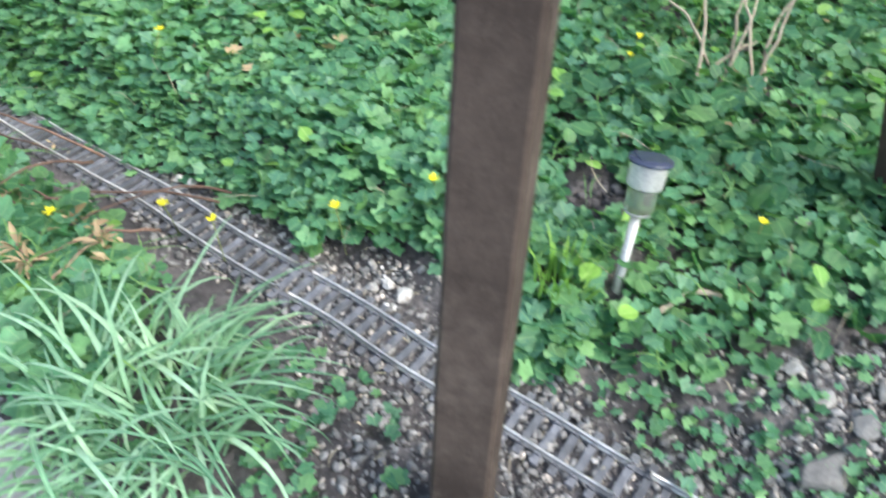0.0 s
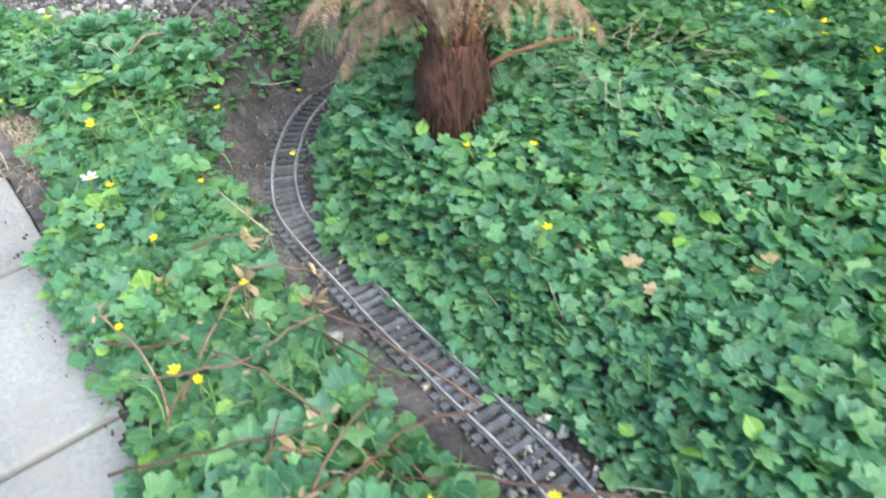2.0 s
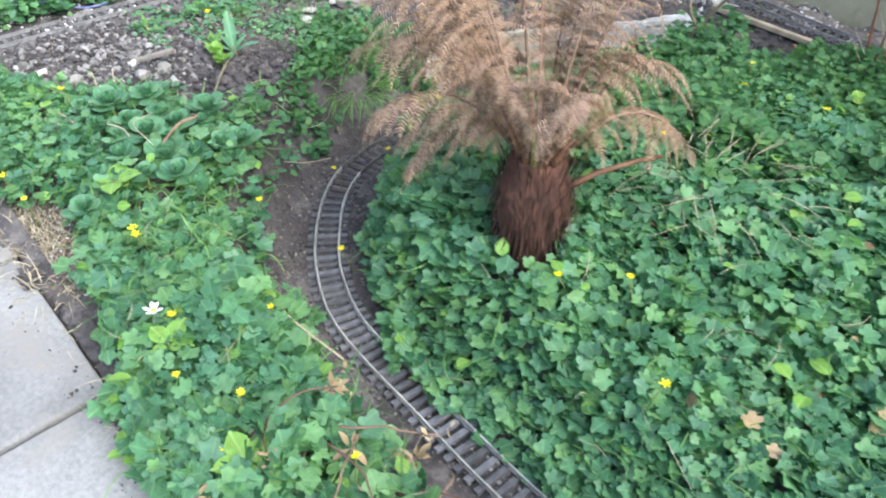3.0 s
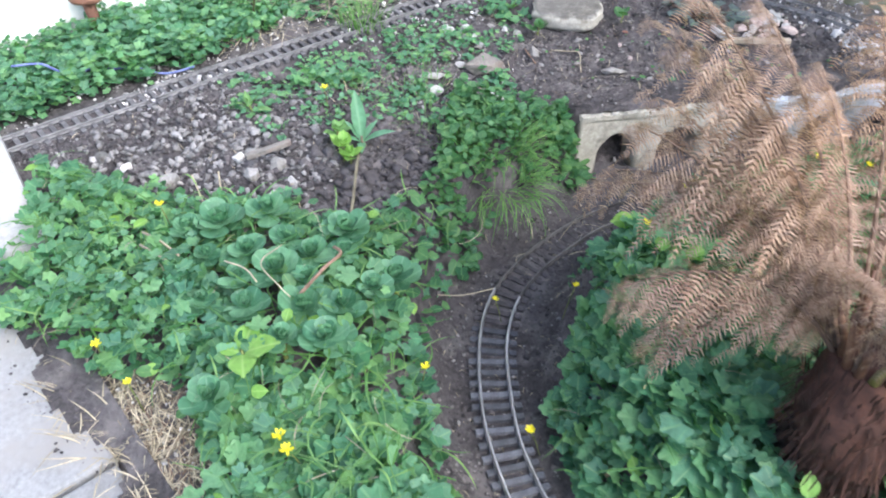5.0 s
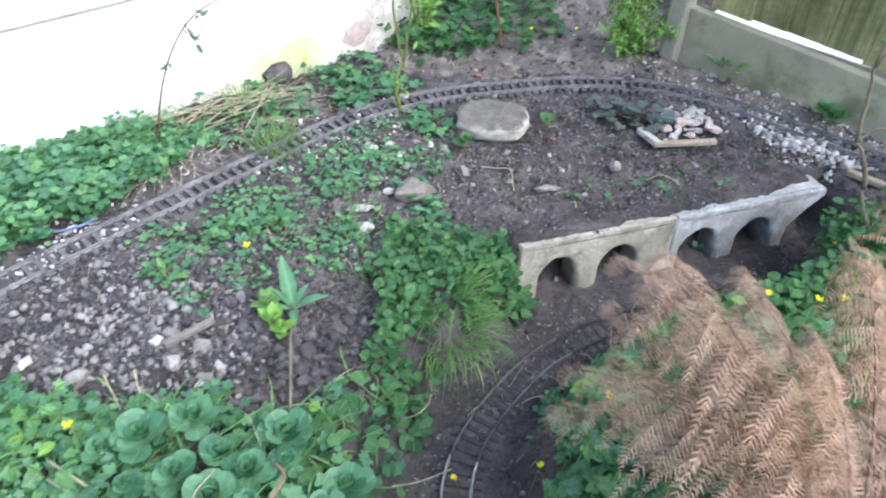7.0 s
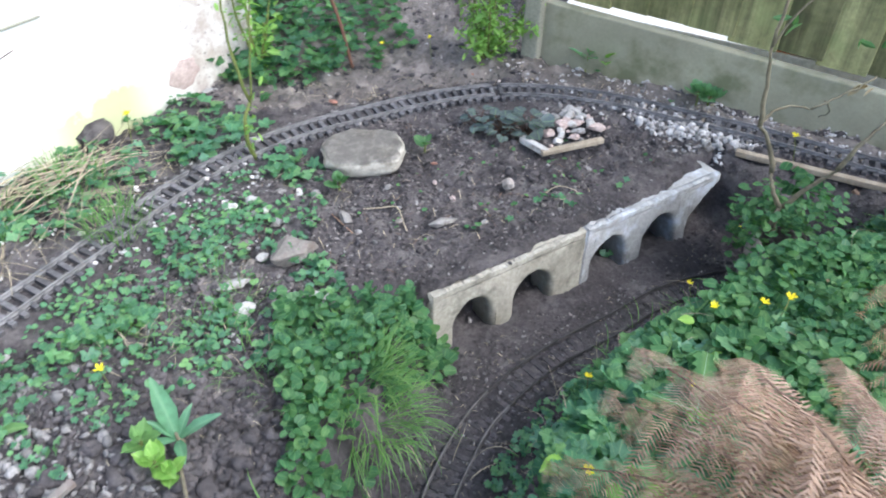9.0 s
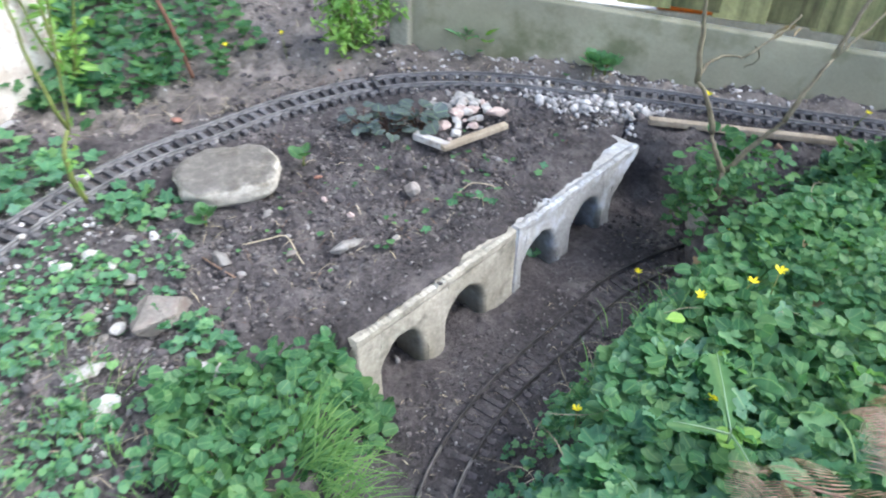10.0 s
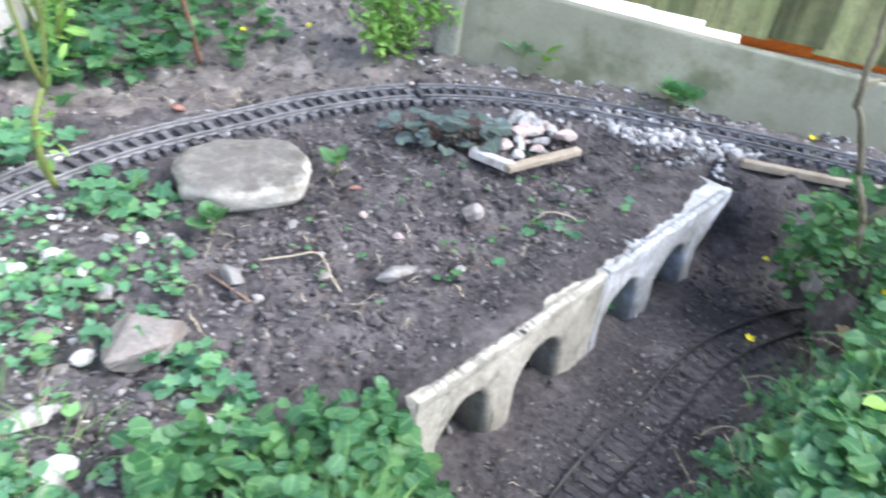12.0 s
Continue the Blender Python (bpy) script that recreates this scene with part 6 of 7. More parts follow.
def rosette(at, size, seed, label="blue-green fleshy sedum rosette among leaves"):
    z0 = float(ground_at(np.array([at[0]]), np.array([at[1]]), 0.3)[0])
    base = thing("sedum_plant", label, "succulent", "sedum patch", at=(at[0], at[1], z0), turn=seed * 40)
    rng = np.random.default_rng(seed)
    turn, lay = [], []
    # Whorls of four, each turned by an eighth: flat broad leaves outside, a tight upright cup within.
    for ring, (tilt, scale, out, up) in enumerate(((1.45, 1.0, 0.10, 0.0), (1.12, 0.86, 0.07, 0.004), (0.72, 0.66, 0.05, 0.008), (0.38, 0.50, 0.05, 0.011), (0.16, 0.34, 0.03, 0.014))):
        for k in range(4):
            a, t = math.pi / 2 * k + 0.785 * ring + rng.normal(0, 0.2), tilt + rng.normal(0, 0.16)
            side, along = Vector((-math.sin(a), math.cos(a), 0)), Vector((math.cos(a) * math.sin(t), math.sin(a) * math.sin(t), math.cos(t)))
            turn.append(np.array([side[:], along[:], (along.cross(side))[:]]).T * size * scale * rng.uniform(0.8, 1.12))
            lay.append((out * size * math.cos(a), out * size * math.sin(a), up))
    scatter("leaves", SPOON_LEAF, np.zeros(len(turn), int), np.array(turn), np.array(lay) + [0, 0, 0.050], SEDUM, base, True)
    bm = bmesh.new()
    tube(bm, [(0, 0, -0.02), (0.002, 0, 0.02), (0, 0, 0.05)], [0.005, 0.004, 0.003])
    part("stem", bm, GREEN_STEM, base)


for n, at in enumerate(((-1.54, 1.529), (-1.483, 1.551), (-1.551, 1.60), (-1.432, 1.591), (-1.487, 1.641), (-1.337, 1.59), (-1.384, 1.572), (-1.422, 1.525), (-1.268, 1.529), (-1.251, 1.575), (-1.501, 1.441), (-1.434, 1.446), (-1.349, 1.463), (-1.358, 1.405), (-1.301, 1.421), (-1.37, 1.520), (-1.415, 1.292), (-1.35, 1.635), (-1.60, 1.575), (-1.30, 1.48), (-1.47, 1.495))):
    rosette(at, 0.026 + 0.017 * ((n * 7) % 5) / 4, n + 1)


def leafed_plant(name, at, leaves, size, mat, shapes, label, category, seed, lift=0.03, open_at=1.2, stem=GREEN_STEM, rise=0.02):
    z0 = float(ground_at(np.array([at[0]]), np.array([at[1]]), 0.3)[0])
    base = thing(name, label, category, at=(at[0], at[1], z0), turn=seed * 51)
    shapes, pick, turn, lay = ring_of_leaves(shapes, leaves, size, rise, seed, open_at, 0.35, 2.2)
    for k in range(leaves):
        scatter("leaf", shapes, pick[k : k + 1], turn[k : k + 1], lay[k : k + 1] + [0, 0, lift], mat, base, True)
    bm = bmesh.new()
    tube(bm, [(0, 0, -0.01), (0.003, 0.001, lift * 0.5), (0, 0, lift + rise * 0.5)], 0.0022)
    part("stem", bm, stem, base)
    return base


def seedling(at, top, leaves):
    z0 = float(ground_at(np.array([at[0]]), np.array([at[1]]), 0.3)[0])
    base = thing("seedling", "seedling with long pointed leaves on a leaning grey stem", "plant", at=(at[0], at[1], z0))
    node_at = np.array(top) - [at[0], at[1], z0]
    for way, tilt, size in leaves:
        a = radians(way)
        side, along = Vector((-math.sin(a), math.cos(a), 0)), Vector((math.cos(a) * math.sin(tilt), math.sin(a) * math.sin(tilt), math.cos(tilt)))
        m = np.array([(side * 0.75)[:], along[:], (along.cross(side))[:]]).T * size
        scatter("leaf", LANCE_LEAF, np.zeros(1, int), m[None], node_at[None], SEDUM, base, True)
    bm = bmesh.new()
    mid = node_at * [0.55, 0.5, 0.5] + [0.006, 0, 0.004]
    tube(bm, [(0, 0, -0.02), tuple(mid), tuple(node_at), tuple(node_at + [0, 0, 0.012])], [0.0038, 0.0034, 0.0026, 0.002])
    part("stem", bm, BARK, base)


seedling((-1.415, 1.892), (-1.416, 1.893, 0.060), [(120, 0.5, 0.095), (15, 1.15, 0.068), (215, 1.1, 0.055), (290, 1.3, 0.055), (170, 0.7, 0.050), (60, 0.9, 0.05)])
leafed_plant("seedling", (-1.435, 1.845), 9, 0.040, LIME, TOOTHED_LEAF, "small light green seedling on the mound", "plant", 6, 0.03, 1.25)
leafed_plant("seedling", (-1.455, 1.875), 8, 0.036, BLADE, TOOTHED_LEAF, "small green seedling on the mound", "plant", 16, 0.03, 1.25)
leafed_plant("seedling", (-1.415, 1.835), 7, 0.034, LIME, TOOTHED_LEAF, "small light green seedling on the mound", "plant", 17, 0.02, 1.3)
leafed_plant("seedling", (-1.66, 1.93), 6, 0.05, BLADE, LANCE_LEAF, "small green seedling on the mound", "plant", 7, 0.01, 1.3)
def stalked_plant(at, leaves, reach, size, seed, label):
    """A low plant: each broad leaf faces up at the end of its own stalk."""
    z0 = float(ground_at(np.array([at[0]]), np.array([at[1]]), 0.3)[0])
    base = thing("dark_plant", label, "plant", at=(at[0], at[1], z0))
    rng = np.random.default_rng(seed)
    for k in range(leaves):
        a, r = 2.4 * k + rng.normal(0, 0.3), reach * math.sqrt((k + 0.5) / leaves)
        end = np.array([r * math.cos(a), r * math.sin(a), rng.uniform(0.022, 0.045) * (1.25 - 0.5 * k / leaves)])
        bm = bmesh.new()
        tube(bm, [(0, 0, -0.005), tuple(end * [0.5, 0.5, 0.75]), tuple(end)], 0.0012, 5)
        stalk = part("stalk", bm, DARK_TWIG, base)
        turn = turns(np.array([a + rng.normal(0, 0.4) - 1.57]), np.array([abs(rng.normal(0.2, 0.25))]), np.array([rng.uniform(0, 6.283)]), np.array([size * rng.uniform(0.7, 1.15)]))
        scatter("leaf", HEART_LEAF, np.array([k % 4]), turn, end[None], DARK_LEAF, stalk, True)


stalked_plant((-0.80, 2.70), 20, 0.042, 0.030, 8, "low plant with broad dark bluish leaves")
stalked_plant((-0.745, 2.69), 18, 0.040, 0.034, 9, "low plant with broad purplish-green leaves")
stalked_plant((-0.85, 2.725), 10, 0.028, 0.024, 10, "small low plant with dark bluish leaves")
leafed_plant("weed", (-0.985, 2.645), 4, 0.035, HEART, HEART_LEAF, "single green weed on the soil", "plant", 10, 0.015, 1.2)
leafed_plant("weed", (-1.18, 2.525), 8, 0.034, HEART, HEART_LEAF, "green weed beside the boulder", "plant", 11, 0.012, 1.2)
leafed_plant("broad_leaf_plant", (-0.53, 2.945), 8, 0.065, IVY, LANCE_LEAF, "low green plant by the fence post", "plant", 22, 0.03, 1.3)
leafed_plant("broad_leaf_plant", (-0.49, 2.93), 7, 0.085, LIME, LANCE_LEAF, "plant with broad bright green leaves by the fence", "plant", 12, 0.03, 1.3)
leafed_plant("weed", (-0.285, 2.735), 12, 0.045, IVY, LOBED_LEAF, "green weed at the foot of the fence", "plant", 23, 0.02, 1.3)
leafed_plant("weed", (-0.315, 2.745), 12, 0.05, IVY, LOBED_LEAF, "green weed at the foot of the fence", "plant", 13, 0.03, 1.2)
def sprig(name, at, lift, leaves, mat, shapes, label, category, widen=1.0, curl=0.0):
    """A few leaves of given direction, lean and size on one stem."""
    z0 = float(ground_at(np.array([at[0]]), np.array([at[1]]), 0.3)[0])
    base = thing(name, label, category, at=(at[0], at[1], z0))
    for way, tilt, size in leaves:
        a = radians(way)
        side, along = Vector((-math.sin(a), math.cos(a), 0)), Vector((math.cos(a) * math.sin(tilt), math.sin(a) * math.sin(tilt), math.cos(tilt)))
        m = np.array([(side * widen)[:], along[:], (along.cross(side))[:]]).T * size
        scatter("leaf", shapes, np.zeros(1, int), m[None], np.array([[0.004 * math.cos(a), 0.004 * math.sin(a), lift]]), mat, base, True)
    bm = bmesh.new()
    tube(bm, [(0, 0, -0.01), (0.003, 0.001, lift * 0.5), (0, 0, lift + 0.003)], 0.0016)
    part("stem", bm, GREEN_STEM if mat is not DEAD_LEAF else TWIG, base)


for x, y, s, h, turn in ((-1.40, 1.365, 0.052, 0.065, 20), (-1.12, 1.05, 0.042, 0.060, 80), (-0.93, 0.90, 0.045, 0.060, 140), (-1.11, 0.90, 0.036, 0.055, 50)):
    sprig("strawberry_plant", (x, y), h, [(turn, 1.25, s), (turn + 75, 1.35, s * 0.9), (turn - 80, 1.35, s * 0.95), (turn + 170, 1.45, s * 0.6)], LIME, TOOTHED_LEAF, "yellow-green toothed leaves standing over the carpet", "plant")
for n, (x, y) in enumerate(((-0.872, 1.047), (-0.806, 0.946), (-0.605, 0.638), (-0.461, 0.608), (-0.391, 0.654), (-0.735, 0.985), (-0.59, 0.66), (-0.48, 0.63), (-0.62, 0.72))):
    rr = random.Random(n + 3)
    sprig("dry_leaves", (x, y), 0.062, [(rr.uniform(0, 360), rr.uniform(0.2, 2.5), rr.uniform(0.012, 0.030)) for _ in range(12)], DEAD_LEAF, LANCE_LEAF, "curled yellow-brown dry leaves on a broken stem", "dead leaves", rr.uniform(0.5, 0.9))


def dandelion(at, lift, leaves):
    z0 = float(ground_at(np.array([at[0]]), np.array([at[1]]), 0.3)[0])
    base = thing("dandelion", "dandelion with long jagged pale-ribbed leaves", "plant", at=(at[0], at[1], z0))
    for way, tilt, size in leaves:
        a = radians(way)
        side, along = Vector((-math.sin(a), math.cos(a), 0)), Vector((math.cos(a) * math.sin(tilt), math.sin(a) * math.sin(tilt), math.cos(tilt)))
        m = np.array([side[:], along[:], (along.cross(side))[:]]).T * size
        leaf = scatter("leaf", JAGGED_LEAF, np.zeros(1, int), m[None], np.array([[0, 0, lift]]), HEART, base, True)
        bm = bmesh.new()
        tip = along * size
        tube(bm, [(0, 0, lift - 0.02), tuple(along * size * 0.03 + Vector((0, 0, lift + 0.001))), tuple(tip * 0.5 + Vector((0, 0, lift + 0.002))), tuple(tip * 0.92 + Vector((0, 0, lift)))], [0.0013, 0.0011, 0.0007, 0.0003], 5)
        part("midrib", bm, SEDGE, leaf, "pale midrib")


dandelion((-0.72, 1.815), 0.075, [(60, 1.5, 0.125), (150, 1.4, 0.07), (250, 1.3, 0.06)])
leafed_plant("broad_leaf_plant", (0.50, 1.22), 6, 0.12, LIME, HEART_LEAF, "plant with large light green leaves", "plant", 15, 0.16, 1.3)


def flower(at, height, seed, size=0.012, mat=PETAL, name="celandine_flower", label="yellow celandine flower on a thin stem", petals=8):
    rr = random.Random(seed)
    z0 = float(ground_at(np.array([at[0]]), np.array([at[1]]), 0.3)[0])
    base = thing(name, label, "flower", "flowers among the leaves", at=(at[0], at[1], z0), turn=rr.uniform(0, 360))
    dx, dy = rr.uniform(-0.02, 0.02), rr.uniform(-0.02, 0.02)
    bm = bmesh.new()
    tube(bm, [(dx * 1.2, dy * 1.2, 0), (dx * 0.6, dy * 0.6, height * 0.6), (0, 0, height)], 0.0009, 5)
    part("stem", bm, GREEN_STEM, base)
    shapes, pick, turn, lay = ring_of_leaves(PETAL_SHAPE, petals, size, 0.0, seed, rr.uniform(1.0, 1.35), rr.uniform(0.9, 1.2), 2 * math.pi / petals)
    turn *= size / np.linalg.norm(turn[:, :, 1], axis=1)[:, None, None]
    scatter("petals", shapes, pick, turn, lay + [0, 0, height], mat, base, True)
    bm = bmesh.new()
    bmesh.ops.create_icosphere(bm, subdivisions=1, radius=size * 0.22, matrix=Matrix.Translation((0, 0, height + size * 0.12)))
    part("centre", bm, PETAL, base)


FLOWERS_LEFT = [(-0.61, 0.68), (-0.35, 0.76), (-0.28, 0.74), (-0.81, 1.03), (-0.79, 0.92), (-0.81, 0.78), (-0.78, 0.78), (-0.94, 0.84), (-1.07, 0.99), (-1.28, 1.24), (-1.14, 1.10), (-0.97, 0.98), (-1.01, 1.16), (-0.96, 0.91), (-0.47, 0.70), (-1.59, 1.32), (-1.52, 1.28), (-1.30, 1.26), (-1.65, 1.59), (-1.17, 1.46), (-1.11, 1.69), (-1.53, 2.00)]
FLOWERS_RIGHT = [(-0.43, 1.11), (-0.59, 1.28), (0.13, 1.90), (0.32, 1.33), (0.377, 1.147), (0.354, 1.10), (-0.058, 0.888), (-0.11, 0.747), (0.023, 0.761), (0.071, 0.743), (0.132, 0.849), (-0.05, 1.75), (0.06, 2.05), (0.10, 1.98), (0.14, 2.03), (0.02, 1.63), (-0.05, 1.71), (-0.45, 1.64), (-0.37, 1.66), (-0.28, 1.94), (-0.13, 1.87), (-0.485, 1.289), (-0.98, 1.68), (-1.006, 1.445), (-0.89, 1.75), (0.45, 0.69)]
FLOWERS_FAR = [(-0.33, 2.40), (-0.19, 2.517), (-0.42, 2.16), (-0.51, 2.24), (0.05, 2.34), (-0.49, 2.0), (-0.527, 2.006), (-0.695, 1.87), (-0.82, 1.95), (-0.585, 2.425), (-0.608, 2.011), (-0.364, 2.124), (-0.26, 2.03), (-1.62, 2.72), (-1.05, 3.06), (-0.92, 3.10)]
for n, at in enumerate(FLOWERS_LEFT + FLOWERS_RIGHT + FLOWERS_FAR):
    flower(at, 0.055 + 0.03 * ((n * 5) % 7) / 6, n, 0.0072 + 0.0030 * ((n * 3) % 4) / 3)
flower((-1.153, 1.081), 0.09, 90, 0.016, WHITE_PETAL, "white_flower", "single white flower above the leaves", 6)


# ---- dead fern ----
def frond(base, root, tip, arch, wide, seed, mat=DEAD_FROND):
    """One dead frond: an arching midrib with hanging, curled, comb-like leaflets."""
    rng = np.random.default_rng(seed)
    n = 24
    t = np.linspace(0, 1, n)[:, None]
    root, tip = np.array(root, float), np.array(tip, float)
    knee = root + (tip - root) * 0.45 + np.array([0, 0, arch])
    pts = root * (1 - t) ** 2 + knee * 2 * t * (1 - t) + tip * t**2
    length = np.linalg.norm(np.diff(pts, axis=0), axis=1).sum()
    bm = bmesh.new()
    tube(bm, [tuple(p) for p in pts[::2]], [0.0034 * (1 - 0.8 * float(k)) for k in t[::2, 0]], 5)
    rib = part("frond", bm, TWIG, base)
    pieces = []
    way = np.gradient(pts, axis=0)
    way /= np.linalg.norm(way, axis=1)[:, None]
    for k in range(4, n):
        for sgn in (-1, 1):
            for half in (0.0,):
                p = pts[k] - way[k] * half * length / n
                side = np.cross(way[k], [0, 0, 1.0])
                side /= np.linalg.norm(side) + 1e-9
                le = wide * math.sin(math.pi * min(1, 0.15 + 0.85 * max(0, k - half - 4) / (n - 4))) ** 0.6 * rng.uniform(0.7, 1.15)
                u = np.linspace(0, 1, 19)
                curl = rng.uniform(1.1, 2.0)
                d = side * sgn * 0.85 + way[k] * rng.uniform(0.2, 0.7)
                down = np.array([0, 0, -1.0]) + way[k] * rng.uniform(-0.3, 0.3) + side * rng.uniform(-0.3, 0.3)
                line = p + np.outer(np.sin(u * curl) / curl * le, d) + np.outer((1 - np.cos(u * curl)) / curl * le, down)
                if rng.random() > 0.08:
                    pieces.append(saw_strip(line, 0.0125 * rng.uniform(0.75, 1.15), rng))
    tagged(gather("leaflet_fringe", pieces, mat, rib, False), "dry curled brown leaflets")


def saw_strip(line, width, rng):
    """A fern leaflet: a thin rib with narrow teeth standing off both sides."""
    n = len(line)
    d = np.gradient(line, axis=0)
    side = np.cross(d, [0.3, 0.2, 1.0])
    side /= np.linalg.norm(side, axis=1)[:, None] + 1e-9
    v, t, u = [], [], []
    sag = rng.uniform(-0.2, 0.9)
    for k in range(n - 1):
        w = width * (1 - 0.8 * (k / n) ** 1.5) * rng.uniform(0.8, 1.15)
        for sgn in (-1, 1):
            b = len(v)
            a, c = line[k] * 0.85 + line[k + 1] * 0.15, line[k] * 0.35 + line[k + 1] * 0.65
            tip = (line[k] + line[k + 1]) / 2 + side[k] * sgn * w + d[k] * 0.55 + np.array([0, 0, -w * sag])
            v += [a, c, tip + (c - a) * 0.35, tip]
            u += [(0.3, 0), (0.3, 1), (0.5, 1), (0.5, 1)]
            t += [(b, b + 1, b + 2), (b, b + 2, b + 3)]
    return np.array(v), np.array(t), np.array(u)


def fern(at):
    z0 = float(ground_at(np.array([at[0]]), np.array([at[1]]), 0.3)[0])
    base = thing("dead_fern", "fern with a shaggy dark trunk and dry brown fronds", "fern", at=(at[0], at[1], z0))
    bm = bmesh.new()
    rows, cols = 14, 26
    rings = []
    for j in range(rows):
        f = j / (rows - 1)
        r = 0.026 + 0.032 * ss(0.05, 0.65, np.array(f)) - 0.012 * ss(0.75, 1.0, np.array(f))
        rings.append([bm.verts.new(Vector((math.cos(a), math.sin(a), 0)) * float(r) * (1 + 0.16 * noise.noise(Vector((math.cos(a) * 3, math.sin(a) * 3, f * 4)))) + Vector((0, -0.065 * (1 - f), -0.02 + 0.19 * f))) for a in (6.2832 * k / cols for k in range(cols))])
    for a, b in zip(rings, rings[1:]):
        for k in range(cols):
            bm.faces.new((a[k], a[(k + 1) % cols], b[(k + 1) % cols], b[k]))
    bm.faces.new(rings[-1])
    trunk = part("trunk", bm, FIBRE, base, "dark red-brown fibrous trunk")
    rng = np.random.default_rng(77)
    pieces = []
    for _ in range(1300):
        a, f = rng.uniform(0, 6.283), rng.random()
        r = 0.029 + 0.034 * float(ss(0.05, 0.65, np.array(f))) - 0.010 * float(ss(0.75, 1.0, np.array(f)))
        p = np.array([r * math.cos(a), r * math.sin(a) - 0.065 * (1 - f), -0.02 + 0.19 * f])
        le, sp = rng.uniform(0.02, 0.05), rng.normal(0, 0.25)
        u = np.linspace(0, 1, 4)[:, None]
        out = np.array([math.cos(a + sp), math.sin(a + sp), 0])
        pieces.append(strip(p + u * le * (out * rng.uniform(0.1, 0.5) + np.array([0, 0, rng.choice((1, -1)) * 0.9])), 0.0024))
    tagged(gather("fibre_coat", pieces, FIBRE, trunk, False), "shaggy dark fibres")
    for k in range(13):
        a = 6.283 * k / 13 + 0.2
        lean = 0.18 + 0.16 * ((k * 5) % 4) / 3
        bm = bmesh.new()
        r0 = 0.028
        tube(bm, [(r0 * math.cos(a), r0 * math.sin(a), 0.13), (math.cos(a) * (r0 + 0.03 * lean), math.sin(a) * (r0 + 0.03 * lean), 0.19), (math.cos(a) * (r0 + 0.12 * lean), math.sin(a) * (r0 + 0.16 * lean), 0.22 + 0.05 * ((k * 7) % 5) / 4)], [0.0068, 0.0050, 0.0018], 7)
        part("stalk", bm, STIPE_GREEN if k % 4 == 1 else STIPE, base)
    tips = [(-0.27, 0.12, 0.46), (-0.10, 0.15, 0.50), (-0.05, 0.23, 0.43), (-0.20, 0.20, 0.37), (-0.16, 0.06, 0.48), (-0.32, 0.24, 0.19), (0.20, 0.17, 0.25), (-0.29, 0.03, 0.17), (0.23, 0.04, 0.19), (-0.23, 0.07, 0.06), (0.10, 0.25, 0.33), (-0.27, 0.12, 0.27), (0.03, 0.22, 0.36), (-0.20, 0.10, 0.40), (-0.29, 0.21, 0.34), (0.12, 0.18, 0.42), (-0.22, 0.08, 0.52), (-0.06, 0.20, 0.52), (-0.30, 0.10, 0.36), (-0.34, 0.14, 0.24), (-0.25, 0.10, 0.09), (-0.285, 0.08, 0.53), (-0.30, 0.16, 0.45), (0.0, 0.20, 0.35), (0.08, 0.22, 0.30), (0.15, 0.15, 0.27), (0.05, 0.14, 0.40), (0.06, -0.06, 0.31), (-0.06, -0.05, 0.32), (0.0, -0.07, 0.34)]
    for n, tip in enumerate(tips):
        a = math.atan2(tip[1], tip[0])
        frond(base, (0.028 * math.cos(a), 0.028 * math.sin(a), 0.15), tip, 0.17 if tip[2] < 0.3 else 0.10, 0.09 if n % 3 else 0.115, n + 3)
    bm = bmesh.new()
    tube(bm, [(0.04, -0.02, 0.12), (0.09, 0.0, 0.15), (0.15, 0.03, 0.165), (0.19, 0.06, 0.16)], [0.006, 0.005, 0.004, 0.003], 6)
    part("stalk", bm, STIPE, base, "broken orange-brown stalk")


fern((-0.65, 1.435))


# ---- dead stems, twigs, shrubs ----
def curve_stem(bm, a, b, bow, radius, seed, n=9):
    rr = random.Random(seed)
    a, b = Vector(a), Vector(b)
    off = Vector((rr.uniform(-1, 1), rr.uniform(-1, 1), rr.uniform(0.2, 1))) * bow
    pts = [a.lerp(b, k / n) + off * 4 * (k / n) * (1 - k / n) + Vector((rr.uniform(-1, 1), rr.uniform(-1, 1), rr.uniform(-1, 1))) * bow * 0.12 for k in range(n + 1)]
    tube(bm, [tuple(p) for p in pts], [radius * (1 - 0.5 * k / n) for k in range(n + 1)], 5)
    return pts


